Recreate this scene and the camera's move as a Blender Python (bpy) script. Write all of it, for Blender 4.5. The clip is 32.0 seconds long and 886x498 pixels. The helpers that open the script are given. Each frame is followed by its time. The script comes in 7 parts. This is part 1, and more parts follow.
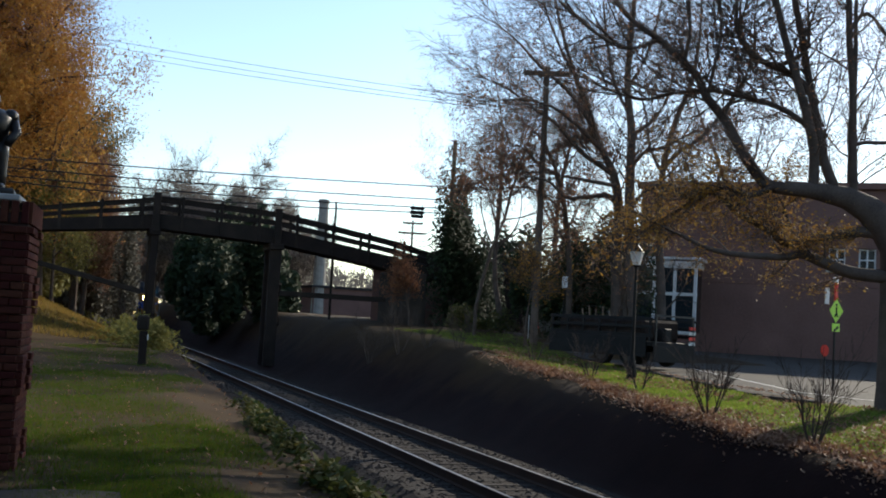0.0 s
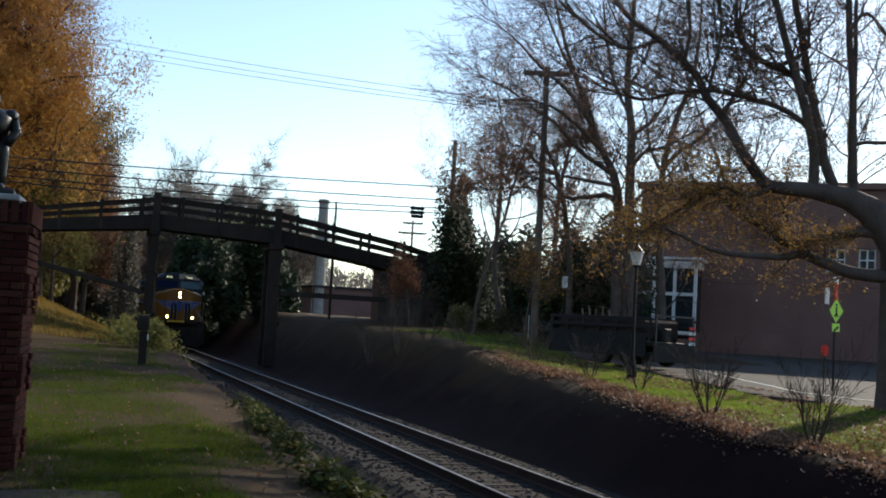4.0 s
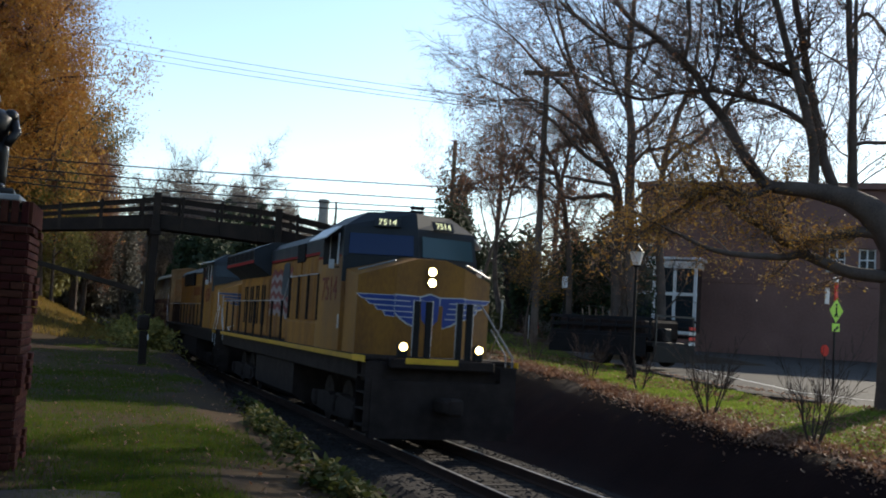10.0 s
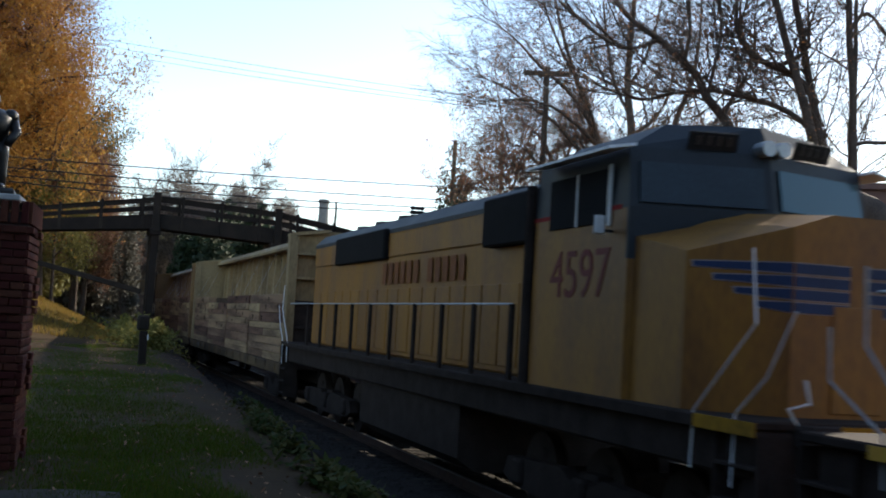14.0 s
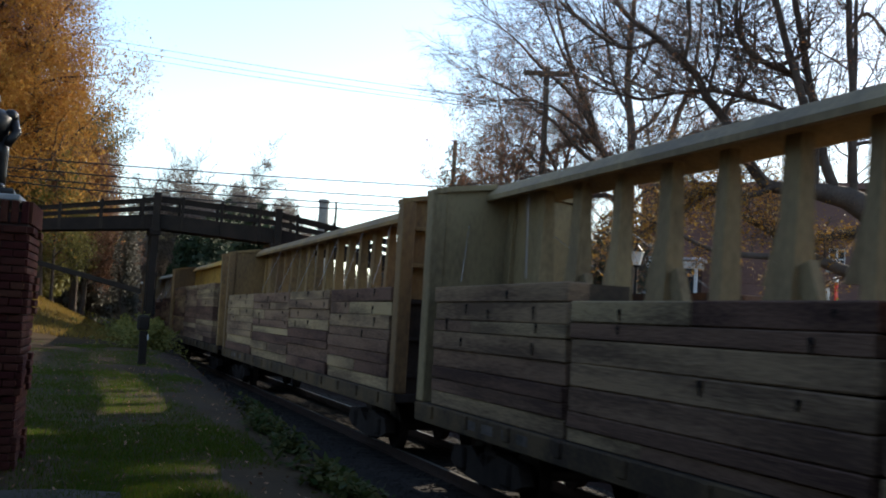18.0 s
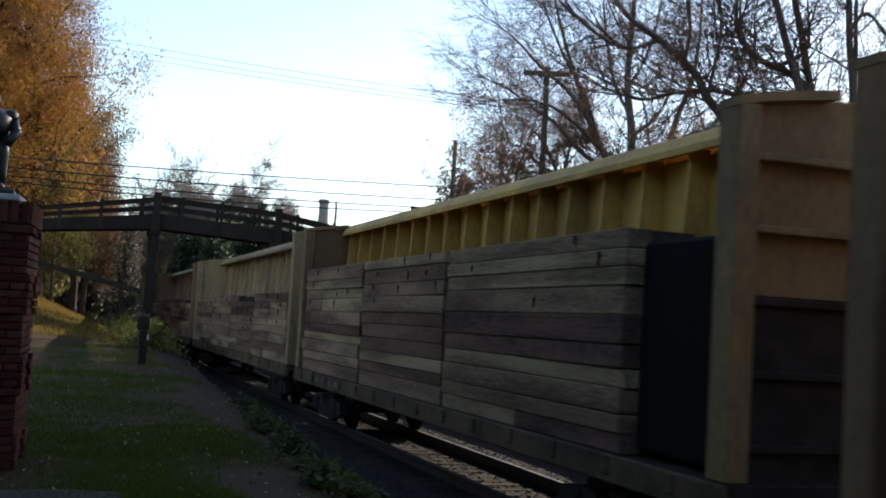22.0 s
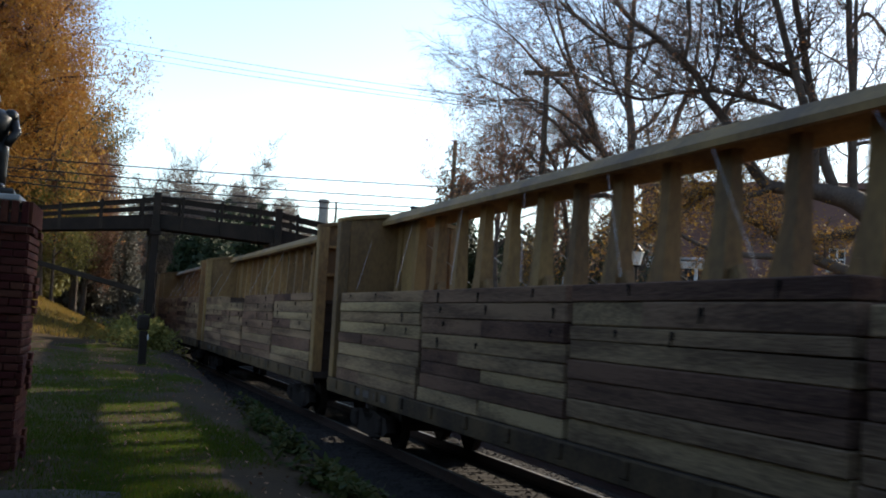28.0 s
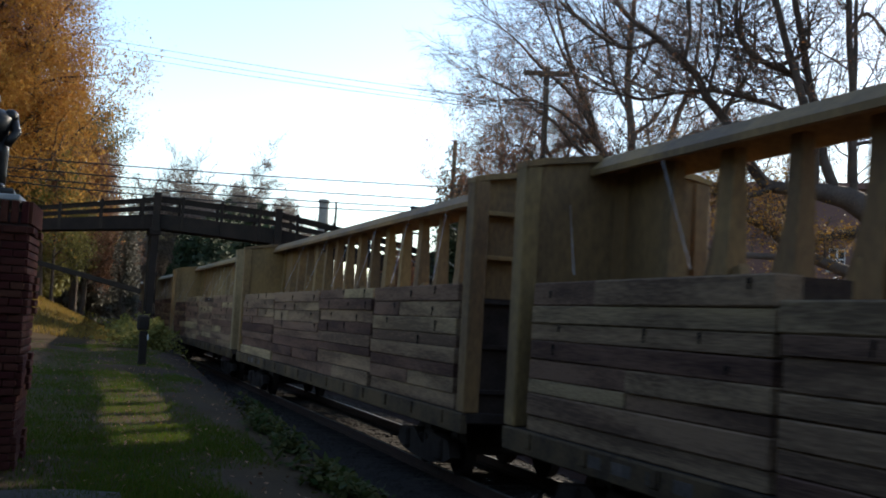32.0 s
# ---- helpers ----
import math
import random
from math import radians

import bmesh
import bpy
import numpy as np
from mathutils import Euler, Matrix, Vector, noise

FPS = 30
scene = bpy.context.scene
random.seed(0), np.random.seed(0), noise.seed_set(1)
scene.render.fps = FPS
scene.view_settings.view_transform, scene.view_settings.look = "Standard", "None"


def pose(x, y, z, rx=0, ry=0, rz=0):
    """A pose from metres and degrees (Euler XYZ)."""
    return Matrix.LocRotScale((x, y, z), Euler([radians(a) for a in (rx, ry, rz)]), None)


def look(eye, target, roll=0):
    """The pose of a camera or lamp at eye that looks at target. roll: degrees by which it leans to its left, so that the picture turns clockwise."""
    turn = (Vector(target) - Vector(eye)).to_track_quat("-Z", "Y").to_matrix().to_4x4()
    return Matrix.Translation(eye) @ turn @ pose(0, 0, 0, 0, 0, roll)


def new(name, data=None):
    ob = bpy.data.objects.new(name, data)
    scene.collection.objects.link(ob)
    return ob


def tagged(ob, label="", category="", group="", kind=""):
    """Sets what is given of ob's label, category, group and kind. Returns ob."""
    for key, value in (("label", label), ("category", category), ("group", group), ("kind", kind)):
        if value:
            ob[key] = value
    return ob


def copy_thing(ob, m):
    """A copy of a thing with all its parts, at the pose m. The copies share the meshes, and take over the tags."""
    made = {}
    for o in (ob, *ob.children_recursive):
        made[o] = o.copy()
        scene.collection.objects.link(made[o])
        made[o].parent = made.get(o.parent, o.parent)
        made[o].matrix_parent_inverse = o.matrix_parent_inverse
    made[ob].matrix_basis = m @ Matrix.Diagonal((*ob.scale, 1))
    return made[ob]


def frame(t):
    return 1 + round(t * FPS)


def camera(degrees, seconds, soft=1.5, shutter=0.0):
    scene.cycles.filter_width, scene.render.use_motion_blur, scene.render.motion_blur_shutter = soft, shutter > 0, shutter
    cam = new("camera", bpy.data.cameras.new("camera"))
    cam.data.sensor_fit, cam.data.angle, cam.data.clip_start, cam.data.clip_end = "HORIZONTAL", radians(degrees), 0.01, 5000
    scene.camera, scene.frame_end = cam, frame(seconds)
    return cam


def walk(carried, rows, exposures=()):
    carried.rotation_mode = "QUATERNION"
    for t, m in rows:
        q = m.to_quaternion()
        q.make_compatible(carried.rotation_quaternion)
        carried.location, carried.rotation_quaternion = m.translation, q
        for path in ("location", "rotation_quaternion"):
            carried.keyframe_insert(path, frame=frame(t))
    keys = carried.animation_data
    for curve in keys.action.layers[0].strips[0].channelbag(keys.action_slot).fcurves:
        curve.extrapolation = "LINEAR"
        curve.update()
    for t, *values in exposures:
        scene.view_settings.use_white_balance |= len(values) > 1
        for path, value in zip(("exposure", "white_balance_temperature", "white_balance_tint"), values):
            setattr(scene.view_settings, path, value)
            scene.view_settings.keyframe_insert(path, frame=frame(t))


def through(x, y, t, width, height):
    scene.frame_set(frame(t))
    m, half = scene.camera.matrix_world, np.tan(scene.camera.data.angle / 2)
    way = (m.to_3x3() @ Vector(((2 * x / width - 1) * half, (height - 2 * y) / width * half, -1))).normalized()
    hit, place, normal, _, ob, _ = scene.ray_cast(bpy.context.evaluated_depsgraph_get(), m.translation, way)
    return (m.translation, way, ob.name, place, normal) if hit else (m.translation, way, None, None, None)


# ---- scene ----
RAIL_X = 7.01          # middle of the track; rail tops are at z = 0
SPEED = 8.65           # train, metres a second towards -y
NOSE_Y0 = 107.34       # the leading lamps at 0 s
SUN_AZ, SUN_EL = radians(55.0), radians(23.5)

cam = camera(42.9, 32.0, soft=1.9, shutter=0.3)
EYE = Vector((0.0, 0.0, 2.394))
LOOK = EYE + Vector((0.31504, 0.94668, 0.06738))
walk(cam, [(0.0, look(EYE, LOOK, 3.32)), (32.0, look(EYE, LOOK, 3.32))],
     exposures=[(0.0, 0.52, 6200, 9), (9.5, 0.52, 6200, 9), (12.5, 0.90, 6350, 10), (32.0, 0.84, 6350, 10)])

# ---- sky and sun ----
world = bpy.data.worlds.new("sky")
scene.world = world
world.use_nodes = True
wn = world.node_tree
sky = wn.nodes.new("ShaderNodeTexSky")
sky.sky_type, sky.sun_disc = "NISHITA", False
sky.sun_elevation, sky.sun_rotation = SUN_EL, SUN_AZ
sky.air_density, sky.dust_density, sky.ozone_density = 1.0, 0.28, 1.0
bg = wn.nodes["Background"]
bg.inputs["Strength"].default_value = 0.15
wn.links.new(sky.outputs["Color"], bg.inputs["Color"])

sun = new("sun", bpy.data.lights.new("sun", "SUN"))
sun.data.energy, sun.data.angle, sun.data.color = 4.9, radians(0.55), (1.0, 0.88, 0.70)
sun_way = Vector((math.sin(SUN_AZ) * math.cos(SUN_EL), math.cos(SUN_AZ) * math.cos(SUN_EL), math.sin(SUN_EL)))
sun.matrix_world = look(sun_way * 50, (0, 0, 0))


# ---- materials ----
def mat(name, col, col2=None, scale=3.0, fine=40.0, rough=0.8, metal=0.0, bump=0.25, per=0.0, island=False, amount=0.6, spec=None, stretch=None):
    """Two-scale varied surface. per: how far single objects or islands differ in brightness."""
    m = bpy.data.materials.new(name)
    m.use_nodes = True
    nt = m.node_tree
    b = nt.nodes["Principled BSDF"]
    b.inputs["Roughness"].default_value, b.inputs["Metallic"].default_value = rough, metal
    b.inputs["Specular IOR Level"].default_value = spec if spec is not None else (0.07 if rough >= 0.8 else 0.4)
    col2 = col2 or tuple(c * 0.55 for c in col)
    tc = nt.nodes.new("ShaderNodeTexCoord")
    n1, n2 = nt.nodes.new("ShaderNodeTexNoise"), nt.nodes.new("ShaderNodeTexNoise")
    n1.inputs["Scale"].default_value, n1.inputs["Detail"].default_value = scale, 5.0
    n2.inputs["Scale"].default_value, n2.inputs["Detail"].default_value = fine, 4.0
    where = tc.outputs["Object"]
    if stretch:
        mp = nt.nodes.new("ShaderNodeMapping")
        mp.inputs["Scale"].default_value = stretch
        nt.links.new(where, mp.inputs["Vector"])
        if per and not island:
            oi = nt.nodes.new("ShaderNodeObjectInfo")
            sh = nt.nodes.new("ShaderNodeVectorMath")
            sh.operation = "SCALE"
            sh.inputs[0].default_value = (40, 40, 40)
            nt.links.new(oi.outputs["Random"], sh.inputs["Scale"])
            nt.links.new(sh.outputs["Vector"], mp.inputs["Location"])
        where = mp.outputs["Vector"]
    nt.links.new(where, n1.inputs["Vector"])
    nt.links.new(where, n2.inputs["Vector"])
    add = nt.nodes.new("ShaderNodeMath")
    add.operation = "MULTIPLY_ADD"
    add.inputs[1].default_value, add.inputs[2].default_value = 0.5, -0.25
    nt.links.new(n2.outputs["Fac"], add.inputs[0])
    s = nt.nodes.new("ShaderNodeMath")
    s.operation = "ADD"
    nt.links.new(n1.outputs["Fac"], s.inputs[0])
    nt.links.new(add.outputs[0], s.inputs[1])
    ramp = nt.nodes.new("ShaderNodeMapRange")
    ramp.inputs["From Min"].default_value, ramp.inputs["From Max"].default_value = 0.5 - 0.25 / max(amount, 0.05) * 0.6, 0.5 + 0.25 / max(amount, 0.05) * 0.6
    nt.links.new(s.outputs[0], ramp.inputs["Value"])
    mix = nt.nodes.new("ShaderNodeMix")
    mix.data_type = "RGBA"
    mix.inputs["A"].default_value, mix.inputs["B"].default_value = (*col2, 1), (*col, 1)
    nt.links.new(ramp.outputs["Result"], mix.inputs["Factor"])
    out = mix.outputs["Result"]
    if per:
        rnd = nt.nodes.new("ShaderNodeNewGeometry") if island else nt.nodes.new("ShaderNodeObjectInfo")
        src = rnd.outputs["Random Per Island"] if island else rnd.outputs["Random"]
        mr = nt.nodes.new("ShaderNodeMapRange")
        mr.inputs["To Min"].default_value, mr.inputs["To Max"].default_value = 1 - per, 1 + per
        nt.links.new(src, mr.inputs["Value"])
        hs = nt.nodes.new("ShaderNodeHueSaturation")
        nt.links.new(mr.outputs["Result"], hs.inputs["Value"])
        hu = nt.nodes.new("ShaderNodeMapRange")
        hu.inputs["To Min"].default_value, hu.inputs["To Max"].default_value = 0.5 - per * 0.05, 0.5 + per * 0.05
        nt.links.new(src, hu.inputs["Value"])
        nt.links.new(hu.outputs["Result"], hs.inputs["Hue"])
        nt.links.new(out, hs.inputs["Color"])
        out = hs.outputs["Color"]
    nt.links.new(out, b.inputs["Base Color"])
    rr = nt.nodes.new("ShaderNodeMapRange")
    rr.inputs["To Min"].default_value, rr.inputs["To Max"].default_value = max(rough - 0.12, 0.02), min(rough + 0.12, 1)
    nt.links.new(n1.outputs["Fac"], rr.inputs["Value"])
    nt.links.new(rr.outputs["Result"], b.inputs["Roughness"])
    if bump:
        bp = nt.nodes.new("ShaderNodeBump")
        bp.inputs["Strength"].default_value, bp.inputs["Distance"].default_value = bump, 0.02
        nt.links.new(n2.outputs["Fac"], bp.inputs["Height"])
        nt.links.new(bp.outputs["Normal"], b.inputs["Normal"])
    return m


def leaf_mat(name, col, col2, through=0.35):
    """Leaves: colour by leaf, some light passes through."""
    m = bpy.data.materials.new(name)
    m.use_nodes = True
    nt = m.node_tree
    b = nt.nodes["Principled BSDF"]
    b.inputs["Roughness"].default_value = 0.7
    b.inputs["Specular IOR Level"].default_value = 0.1
    g = nt.nodes.new("ShaderNodeNewGeometry")
    mix = nt.nodes.new("ShaderNodeMix")
    mix.data_type = "RGBA"
    mix.inputs["A"].default_value, mix.inputs["B"].default_value = (*col, 1), (*col2, 1)
    nt.links.new(g.outputs["Random Per Island"], mix.inputs["Factor"])
    nt.links.new(mix.outputs["Result"], b.inputs["Base Color"])
    tr = nt.nodes.new("ShaderNodeBsdfTranslucent")
    nt.links.new(mix.outputs["Result"], tr.inputs["Color"])
    sh = nt.nodes.new("ShaderNodeMixShader")
    sh.inputs["Fac"].default_value = through
    nt.links.new(b.outputs["BSDF"], sh.inputs[1])
    nt.links.new(tr.outputs["BSDF"], sh.inputs[2])
    nt.links.new(sh.outputs["Shader"], nt.nodes["Material Output"].inputs["Surface"])
    return m


def glow_mat(name, col, strength):
    m = bpy.data.materials.new(name)
    m.use_nodes = True
    b = m.node_tree.nodes["Principled BSDF"]
    b.inputs["Emission Color"].default_value, b.inputs["Emission Strength"].default_value = (*col, 1), strength
    b.inputs["Base Color"].default_value = (*col, 1)
    return m


def glass_mat(name, col=(0.02, 0.025, 0.03)):
    """Dark window glass: the inside is unlit, the pane mirrors the sky."""
    m = bpy.data.materials.new(name)
    m.use_nodes = True
    b = m.node_tree.nodes["Principled BSDF"]
    b.inputs["Base Color"].default_value, b.inputs["Roughness"].default_value = (*col, 1), 0.06
    b.inputs["IOR"].default_value = 1.5
    b.inputs["Specular IOR Level"].default_value = 0.3
    return m


M_GRASS_SOIL = mat("lawn soil", (0.058, 0.035, 0.014), (0.034, 0.020, 0.010), 0.35, 14.0, 0.95, bump=0.6, amount=0.9)


def add_shaded_cutting_soil(m):
    """Bare cinder soil in the cutting, darkened as if shaded; uneven border to the lawns."""
    nt = m.node_tree
    b = nt.nodes["Principled BSDF"]
    old = b.inputs["Base Color"].links[0].from_socket
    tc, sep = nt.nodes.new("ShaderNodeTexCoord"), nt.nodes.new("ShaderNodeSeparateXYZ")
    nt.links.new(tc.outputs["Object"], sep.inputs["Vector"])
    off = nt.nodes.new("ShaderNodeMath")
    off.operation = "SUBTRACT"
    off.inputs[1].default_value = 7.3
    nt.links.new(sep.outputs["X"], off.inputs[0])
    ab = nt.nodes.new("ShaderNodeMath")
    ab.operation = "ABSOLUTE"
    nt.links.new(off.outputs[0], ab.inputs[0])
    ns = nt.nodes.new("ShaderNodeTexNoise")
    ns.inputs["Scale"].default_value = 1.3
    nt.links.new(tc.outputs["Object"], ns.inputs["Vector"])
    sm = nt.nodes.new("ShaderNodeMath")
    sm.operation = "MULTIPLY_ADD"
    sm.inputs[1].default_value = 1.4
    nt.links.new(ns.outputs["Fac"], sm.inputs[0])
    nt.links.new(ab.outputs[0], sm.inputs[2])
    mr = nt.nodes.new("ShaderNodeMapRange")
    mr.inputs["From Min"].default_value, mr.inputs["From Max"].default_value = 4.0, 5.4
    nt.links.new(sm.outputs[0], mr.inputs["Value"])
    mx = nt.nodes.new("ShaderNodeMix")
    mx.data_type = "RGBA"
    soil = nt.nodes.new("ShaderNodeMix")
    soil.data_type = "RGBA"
    # dark soil tones with the bank's shade painted in
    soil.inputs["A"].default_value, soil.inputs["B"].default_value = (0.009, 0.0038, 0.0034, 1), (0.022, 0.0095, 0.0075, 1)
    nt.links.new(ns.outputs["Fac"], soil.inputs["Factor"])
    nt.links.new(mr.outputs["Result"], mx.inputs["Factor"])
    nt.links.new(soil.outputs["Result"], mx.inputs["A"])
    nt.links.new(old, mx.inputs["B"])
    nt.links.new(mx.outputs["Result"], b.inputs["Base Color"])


add_shaded_cutting_soil(M_GRASS_SOIL)
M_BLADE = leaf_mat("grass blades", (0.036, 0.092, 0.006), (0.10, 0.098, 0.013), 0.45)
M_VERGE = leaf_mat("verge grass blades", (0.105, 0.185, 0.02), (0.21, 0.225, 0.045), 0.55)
M_STRAW = leaf_mat("straw grass", (0.26, 0.155, 0.04), (0.15, 0.115, 0.025), 0.4)
M_LITTER = leaf_mat("fallen leaves", (0.12, 0.05, 0.026), (0.36, 0.21, 0.13), 0.25)
M_BALLAST = mat("track ballast", (0.036, 0.030, 0.027), (0.017, 0.014, 0.0125), 3.0, 45.0, 0.95, bump=0.8)
M_STONE = mat("ballast stones", (0.052, 0.044, 0.039), (0.024, 0.02, 0.018), 3.0, 45.0, 0.9, per=0.35, island=True)
M_ASPHALT = mat("worn asphalt", (0.090, 0.079, 0.067), (0.052, 0.046, 0.040), 1.1, 35.0, 0.85, bump=0.3)
M_STAINED = mat("stained dark concrete", (0.065, 0.054, 0.046), (0.035, 0.03, 0.026), 1.0, 20.0, 0.9)
M_CONCRETE = mat("concrete", (0.36, 0.34, 0.31), (0.24, 0.22, 0.20), 1.5, 30.0, 0.85)
M_WHITELINE = mat("road paint", (0.7, 0.7, 0.68), (0.45, 0.45, 0.43), 6.0, 40.0, 0.7, bump=0.05)
M_TIE = mat("creosoted wood", (0.042, 0.034, 0.028), (0.024, 0.019, 0.016), 2.0, 30.0, 0.85, per=0.3)
M_RAILSIDE = mat("rusty rail steel", (0.07, 0.04, 0.028), (0.04, 0.025, 0.02), 6.0, 40.0, 0.8, 0.0, spec=0.1)
M_RAILTOP = mat("worn rail head", (0.27, 0.26, 0.25), (0.17, 0.16, 0.155), 3.0, 30.0, 0.5, 1.0, bump=0.02)
M_BRICK = mat("red brick", (0.088, 0.027, 0.019), (0.05, 0.016, 0.012), 9.0, 80.0, 0.85, bump=0.4, per=0.25)
M_MORTAR = mat("mortar", (0.085, 0.055, 0.046), (0.05, 0.034, 0.03), 9.0, 80.0, 0.95, bump=0.4)
M_CAPSTONE = mat("cast stone cap", (0.42, 0.40, 0.37), (0.28, 0.27, 0.25), 3.0, 60.0, 0.85)
M_BRONZE = mat("dark bronze", (0.030, 0.026, 0.024), (0.015, 0.013, 0.012), 7.0, 40.0, 0.36, 0.5, bump=0.15)
M_TIMBER = mat("dark weathered timber", (0.036, 0.026, 0.021), (0.018, 0.014, 0.012), 1.5, 22.0, 0.9, bump=0.4, per=0.25, spec=0.15)
M_BARK = mat("grey brown bark", (0.125, 0.098, 0.082), (0.065, 0.05, 0.042), 3.0, 25.0, 0.9, bump=0.6)
M_TWIG = mat("twig bark", (0.085, 0.065, 0.052), (0.055, 0.042, 0.036), 2.0, 10.0, 0.9, bump=0.0)
M_POLE = mat("weathered pole wood", (0.14, 0.11, 0.09), (0.085, 0.065, 0.055), 1.5, 30.0, 0.85)
M_WIRE = mat("cable sheath", (0.03, 0.03, 0.032), (0.02, 0.02, 0.02), 5.0, 10.0, 0.6, bump=0.0)
M_IRON = mat("black painted iron", (0.022, 0.021, 0.021), (0.014, 0.013, 0.013), 5.0, 40.0, 0.6, bump=0.05, spec=0.12)
M_STEEL = mat("galvanised steel", (0.42, 0.43, 0.44), (0.3, 0.31, 0.32), 5.0, 30.0, 0.45, 0.8, bump=0.05)
M_LOCO_YELLOW = mat("weathered armour yellow paint", (0.31, 0.14, 0.018), (0.16, 0.068, 0.017), 1.3, 22.0, 0.55, bump=0.05, amount=0.7, spec=0.3, stretch=(1.0, 1.0, 0.35))
M_FADED_LETTER = mat("faded stencil paint", (0.13, 0.11, 0.10), (0.05, 0.04, 0.038), 2.5, 20.0, 0.8, bump=0.0, spec=0.1)
M_LOCO_SOOTY = mat("sooty faded yellow paint", (0.32, 0.148, 0.032), (0.15, 0.068, 0.025), 1.3, 18.0, 0.75, bump=0.08, amount=0.8, spec=0.12, stretch=(1.0, 1.0, 0.3))
M_CAB_DARK = mat("unlit cab interior", (0.016, 0.016, 0.018), (0.010, 0.010, 0.012), 2.0, 20.0, 0.85, bump=0.0)
M_LOCO_GREY = mat("dark grey loco paint", (0.023, 0.028, 0.034), (0.015, 0.018, 0.021), 1.2, 25.0, 0.6, spec=0.3, bump=0.05)
M_LOCO_SLATEGREY = mat("faded blue grey loco paint", (0.035, 0.05, 0.062), (0.02, 0.028, 0.035), 1.2, 25.0, 0.6, spec=0.3, bump=0.05)
M_LOCO_RED = mat("red stripe", (0.26, 0.018, 0.015), (0.15, 0.014, 0.013), 2.0, 20.0, 0.7, bump=0.0, spec=0.1)
M_LOCO_BLUE = mat("blue emblem paint", (0.025, 0.06, 0.28), (0.02, 0.045, 0.2), 2.0, 20.0, 0.4, bump=0.0)
M_LOCO_SLATE = mat("faded blue emblem paint", (0.03, 0.05, 0.12), (0.025, 0.04, 0.085), 2.0, 20.0, 0.6, bump=0.0, spec=0.15)
M_LOCO_WHITE = mat("white emblem paint", (0.62, 0.62, 0.60), (0.45, 0.45, 0.44), 2.0, 20.0, 0.45, bump=0.0)
M_FLAG_RED = mat("dull red flag paint", (0.19, 0.042, 0.034), (0.12, 0.028, 0.024), 2.0, 20.0, 0.6, bump=0.0, spec=0.2)
M_FLAG_WHITE = mat("dull white flag paint", (0.30, 0.25, 0.24), (0.19, 0.155, 0.15), 2.0, 20.0, 0.6, bump=0.0, spec=0.2)
M_NUMBER_RED = mat("dark red lettering", (0.16, 0.025, 0.02), (0.10, 0.02, 0.018), 2.0, 20.0, 0.6, bump=0.0, spec=0.2)
M_GRIME = mat("dusty black running gear", (0.048, 0.037, 0.032), (0.024, 0.018, 0.016), 3.0, 30.0, 0.9, bump=0.2, spec=0.04)
M_SILLYELLOW = mat("worn safety yellow", (0.58, 0.33, 0.02), (0.32, 0.17, 0.02), 1.6, 22.0, 0.6, bump=0.05)
M_GALV = mat("weathered bare steel rail", (0.34, 0.34, 0.35), (0.22, 0.22, 0.23), 6.0, 30.0, 0.65, bump=0.05, spec=0.3)
M_STEPYELLOW = mat("safety yellow", (0.75, 0.45, 0.02), (0.6, 0.33, 0.02), 4.0, 30.0, 0.5, bump=0.05)
M_GRILLE = mat("radiator grille", (0.02, 0.018, 0.018), (0.012, 0.011, 0.011), 4.0, 60.0, 0.9, bump=0.4)
M_CAR_YELLOW = mat("faded freight car yellow", (0.25, 0.150, 0.06), (0.115, 0.069, 0.034), 0.9, 18.0, 0.7, spec=0.25, bump=0.1, amount=0.9, per=0.12, stretch=(1.0, 1.0, 0.4))
M_CAR_BRIGHT = mat("warm freight car yellow", (0.56, 0.34, 0.078), (0.30, 0.178, 0.054), 0.9, 18.0, 0.7, spec=0.25, bump=0.1, amount=0.9, stretch=(1.0, 1.0, 0.4))
M_CAR_PALE = mat("pale freight car paint", (0.31, 0.225, 0.115), (0.16, 0.112, 0.06), 0.9, 18.0, 0.7, spec=0.25, bump=0.1, amount=0.9, stretch=(1.0, 1.0, 0.4))
M_LUMBER = mat("grey brown lumber", (0.262, 0.168, 0.106), (0.098, 0.060, 0.042), 1.6, 22.0, 0.9, bump=0.4, per=0.48, spec=0.1, stretch=(1, 0.22, 2.2), amount=1.0)
M_SILL = mat("grimy car sill paint", (0.115, 0.078, 0.045), (0.045, 0.032, 0.024), 1.2, 20.0, 0.85, bump=0.15, amount=0.9)
M_LUMBER_END = mat("lumber ends", (0.10, 0.07, 0.05), (0.05, 0.035, 0.03), 8.0, 50.0, 0.9, bump=0.3, per=0.3)
M_BLACKWRAP = mat("black wrap", (0.012, 0.011, 0.011), (0.007, 0.007, 0.007), 3.0, 30.0, 0.85, bump=0.3, spec=0.04)
M_GLASS = glass_mat("dark window glass")
M_BLUEGLASS = glass_mat("tinted cab glass", (0.008, 0.022, 0.075))
# lighter base colour paints the sky's reflection into the far windscreen pane
M_SKY_REFLECTION = glass_mat("glass with painted sky reflection", (0.05, 0.095, 0.11))
M_FADED_RED = mat("sun-faded red lettering", (0.22, 0.075, 0.022), (0.16, 0.055, 0.02), 2.0, 20.0, 0.7, bump=0.0, spec=0.2)
M_HEAD = glow_mat("headlight lens", (1.0, 0.72, 0.26), 14.0)
M_DITCH = glow_mat("ditch light lens", (1.0, 0.70, 0.22), 9.0)
M_NUMBER = glow_mat("lit number characters", (0.95, 0.92, 0.5), 0.6)
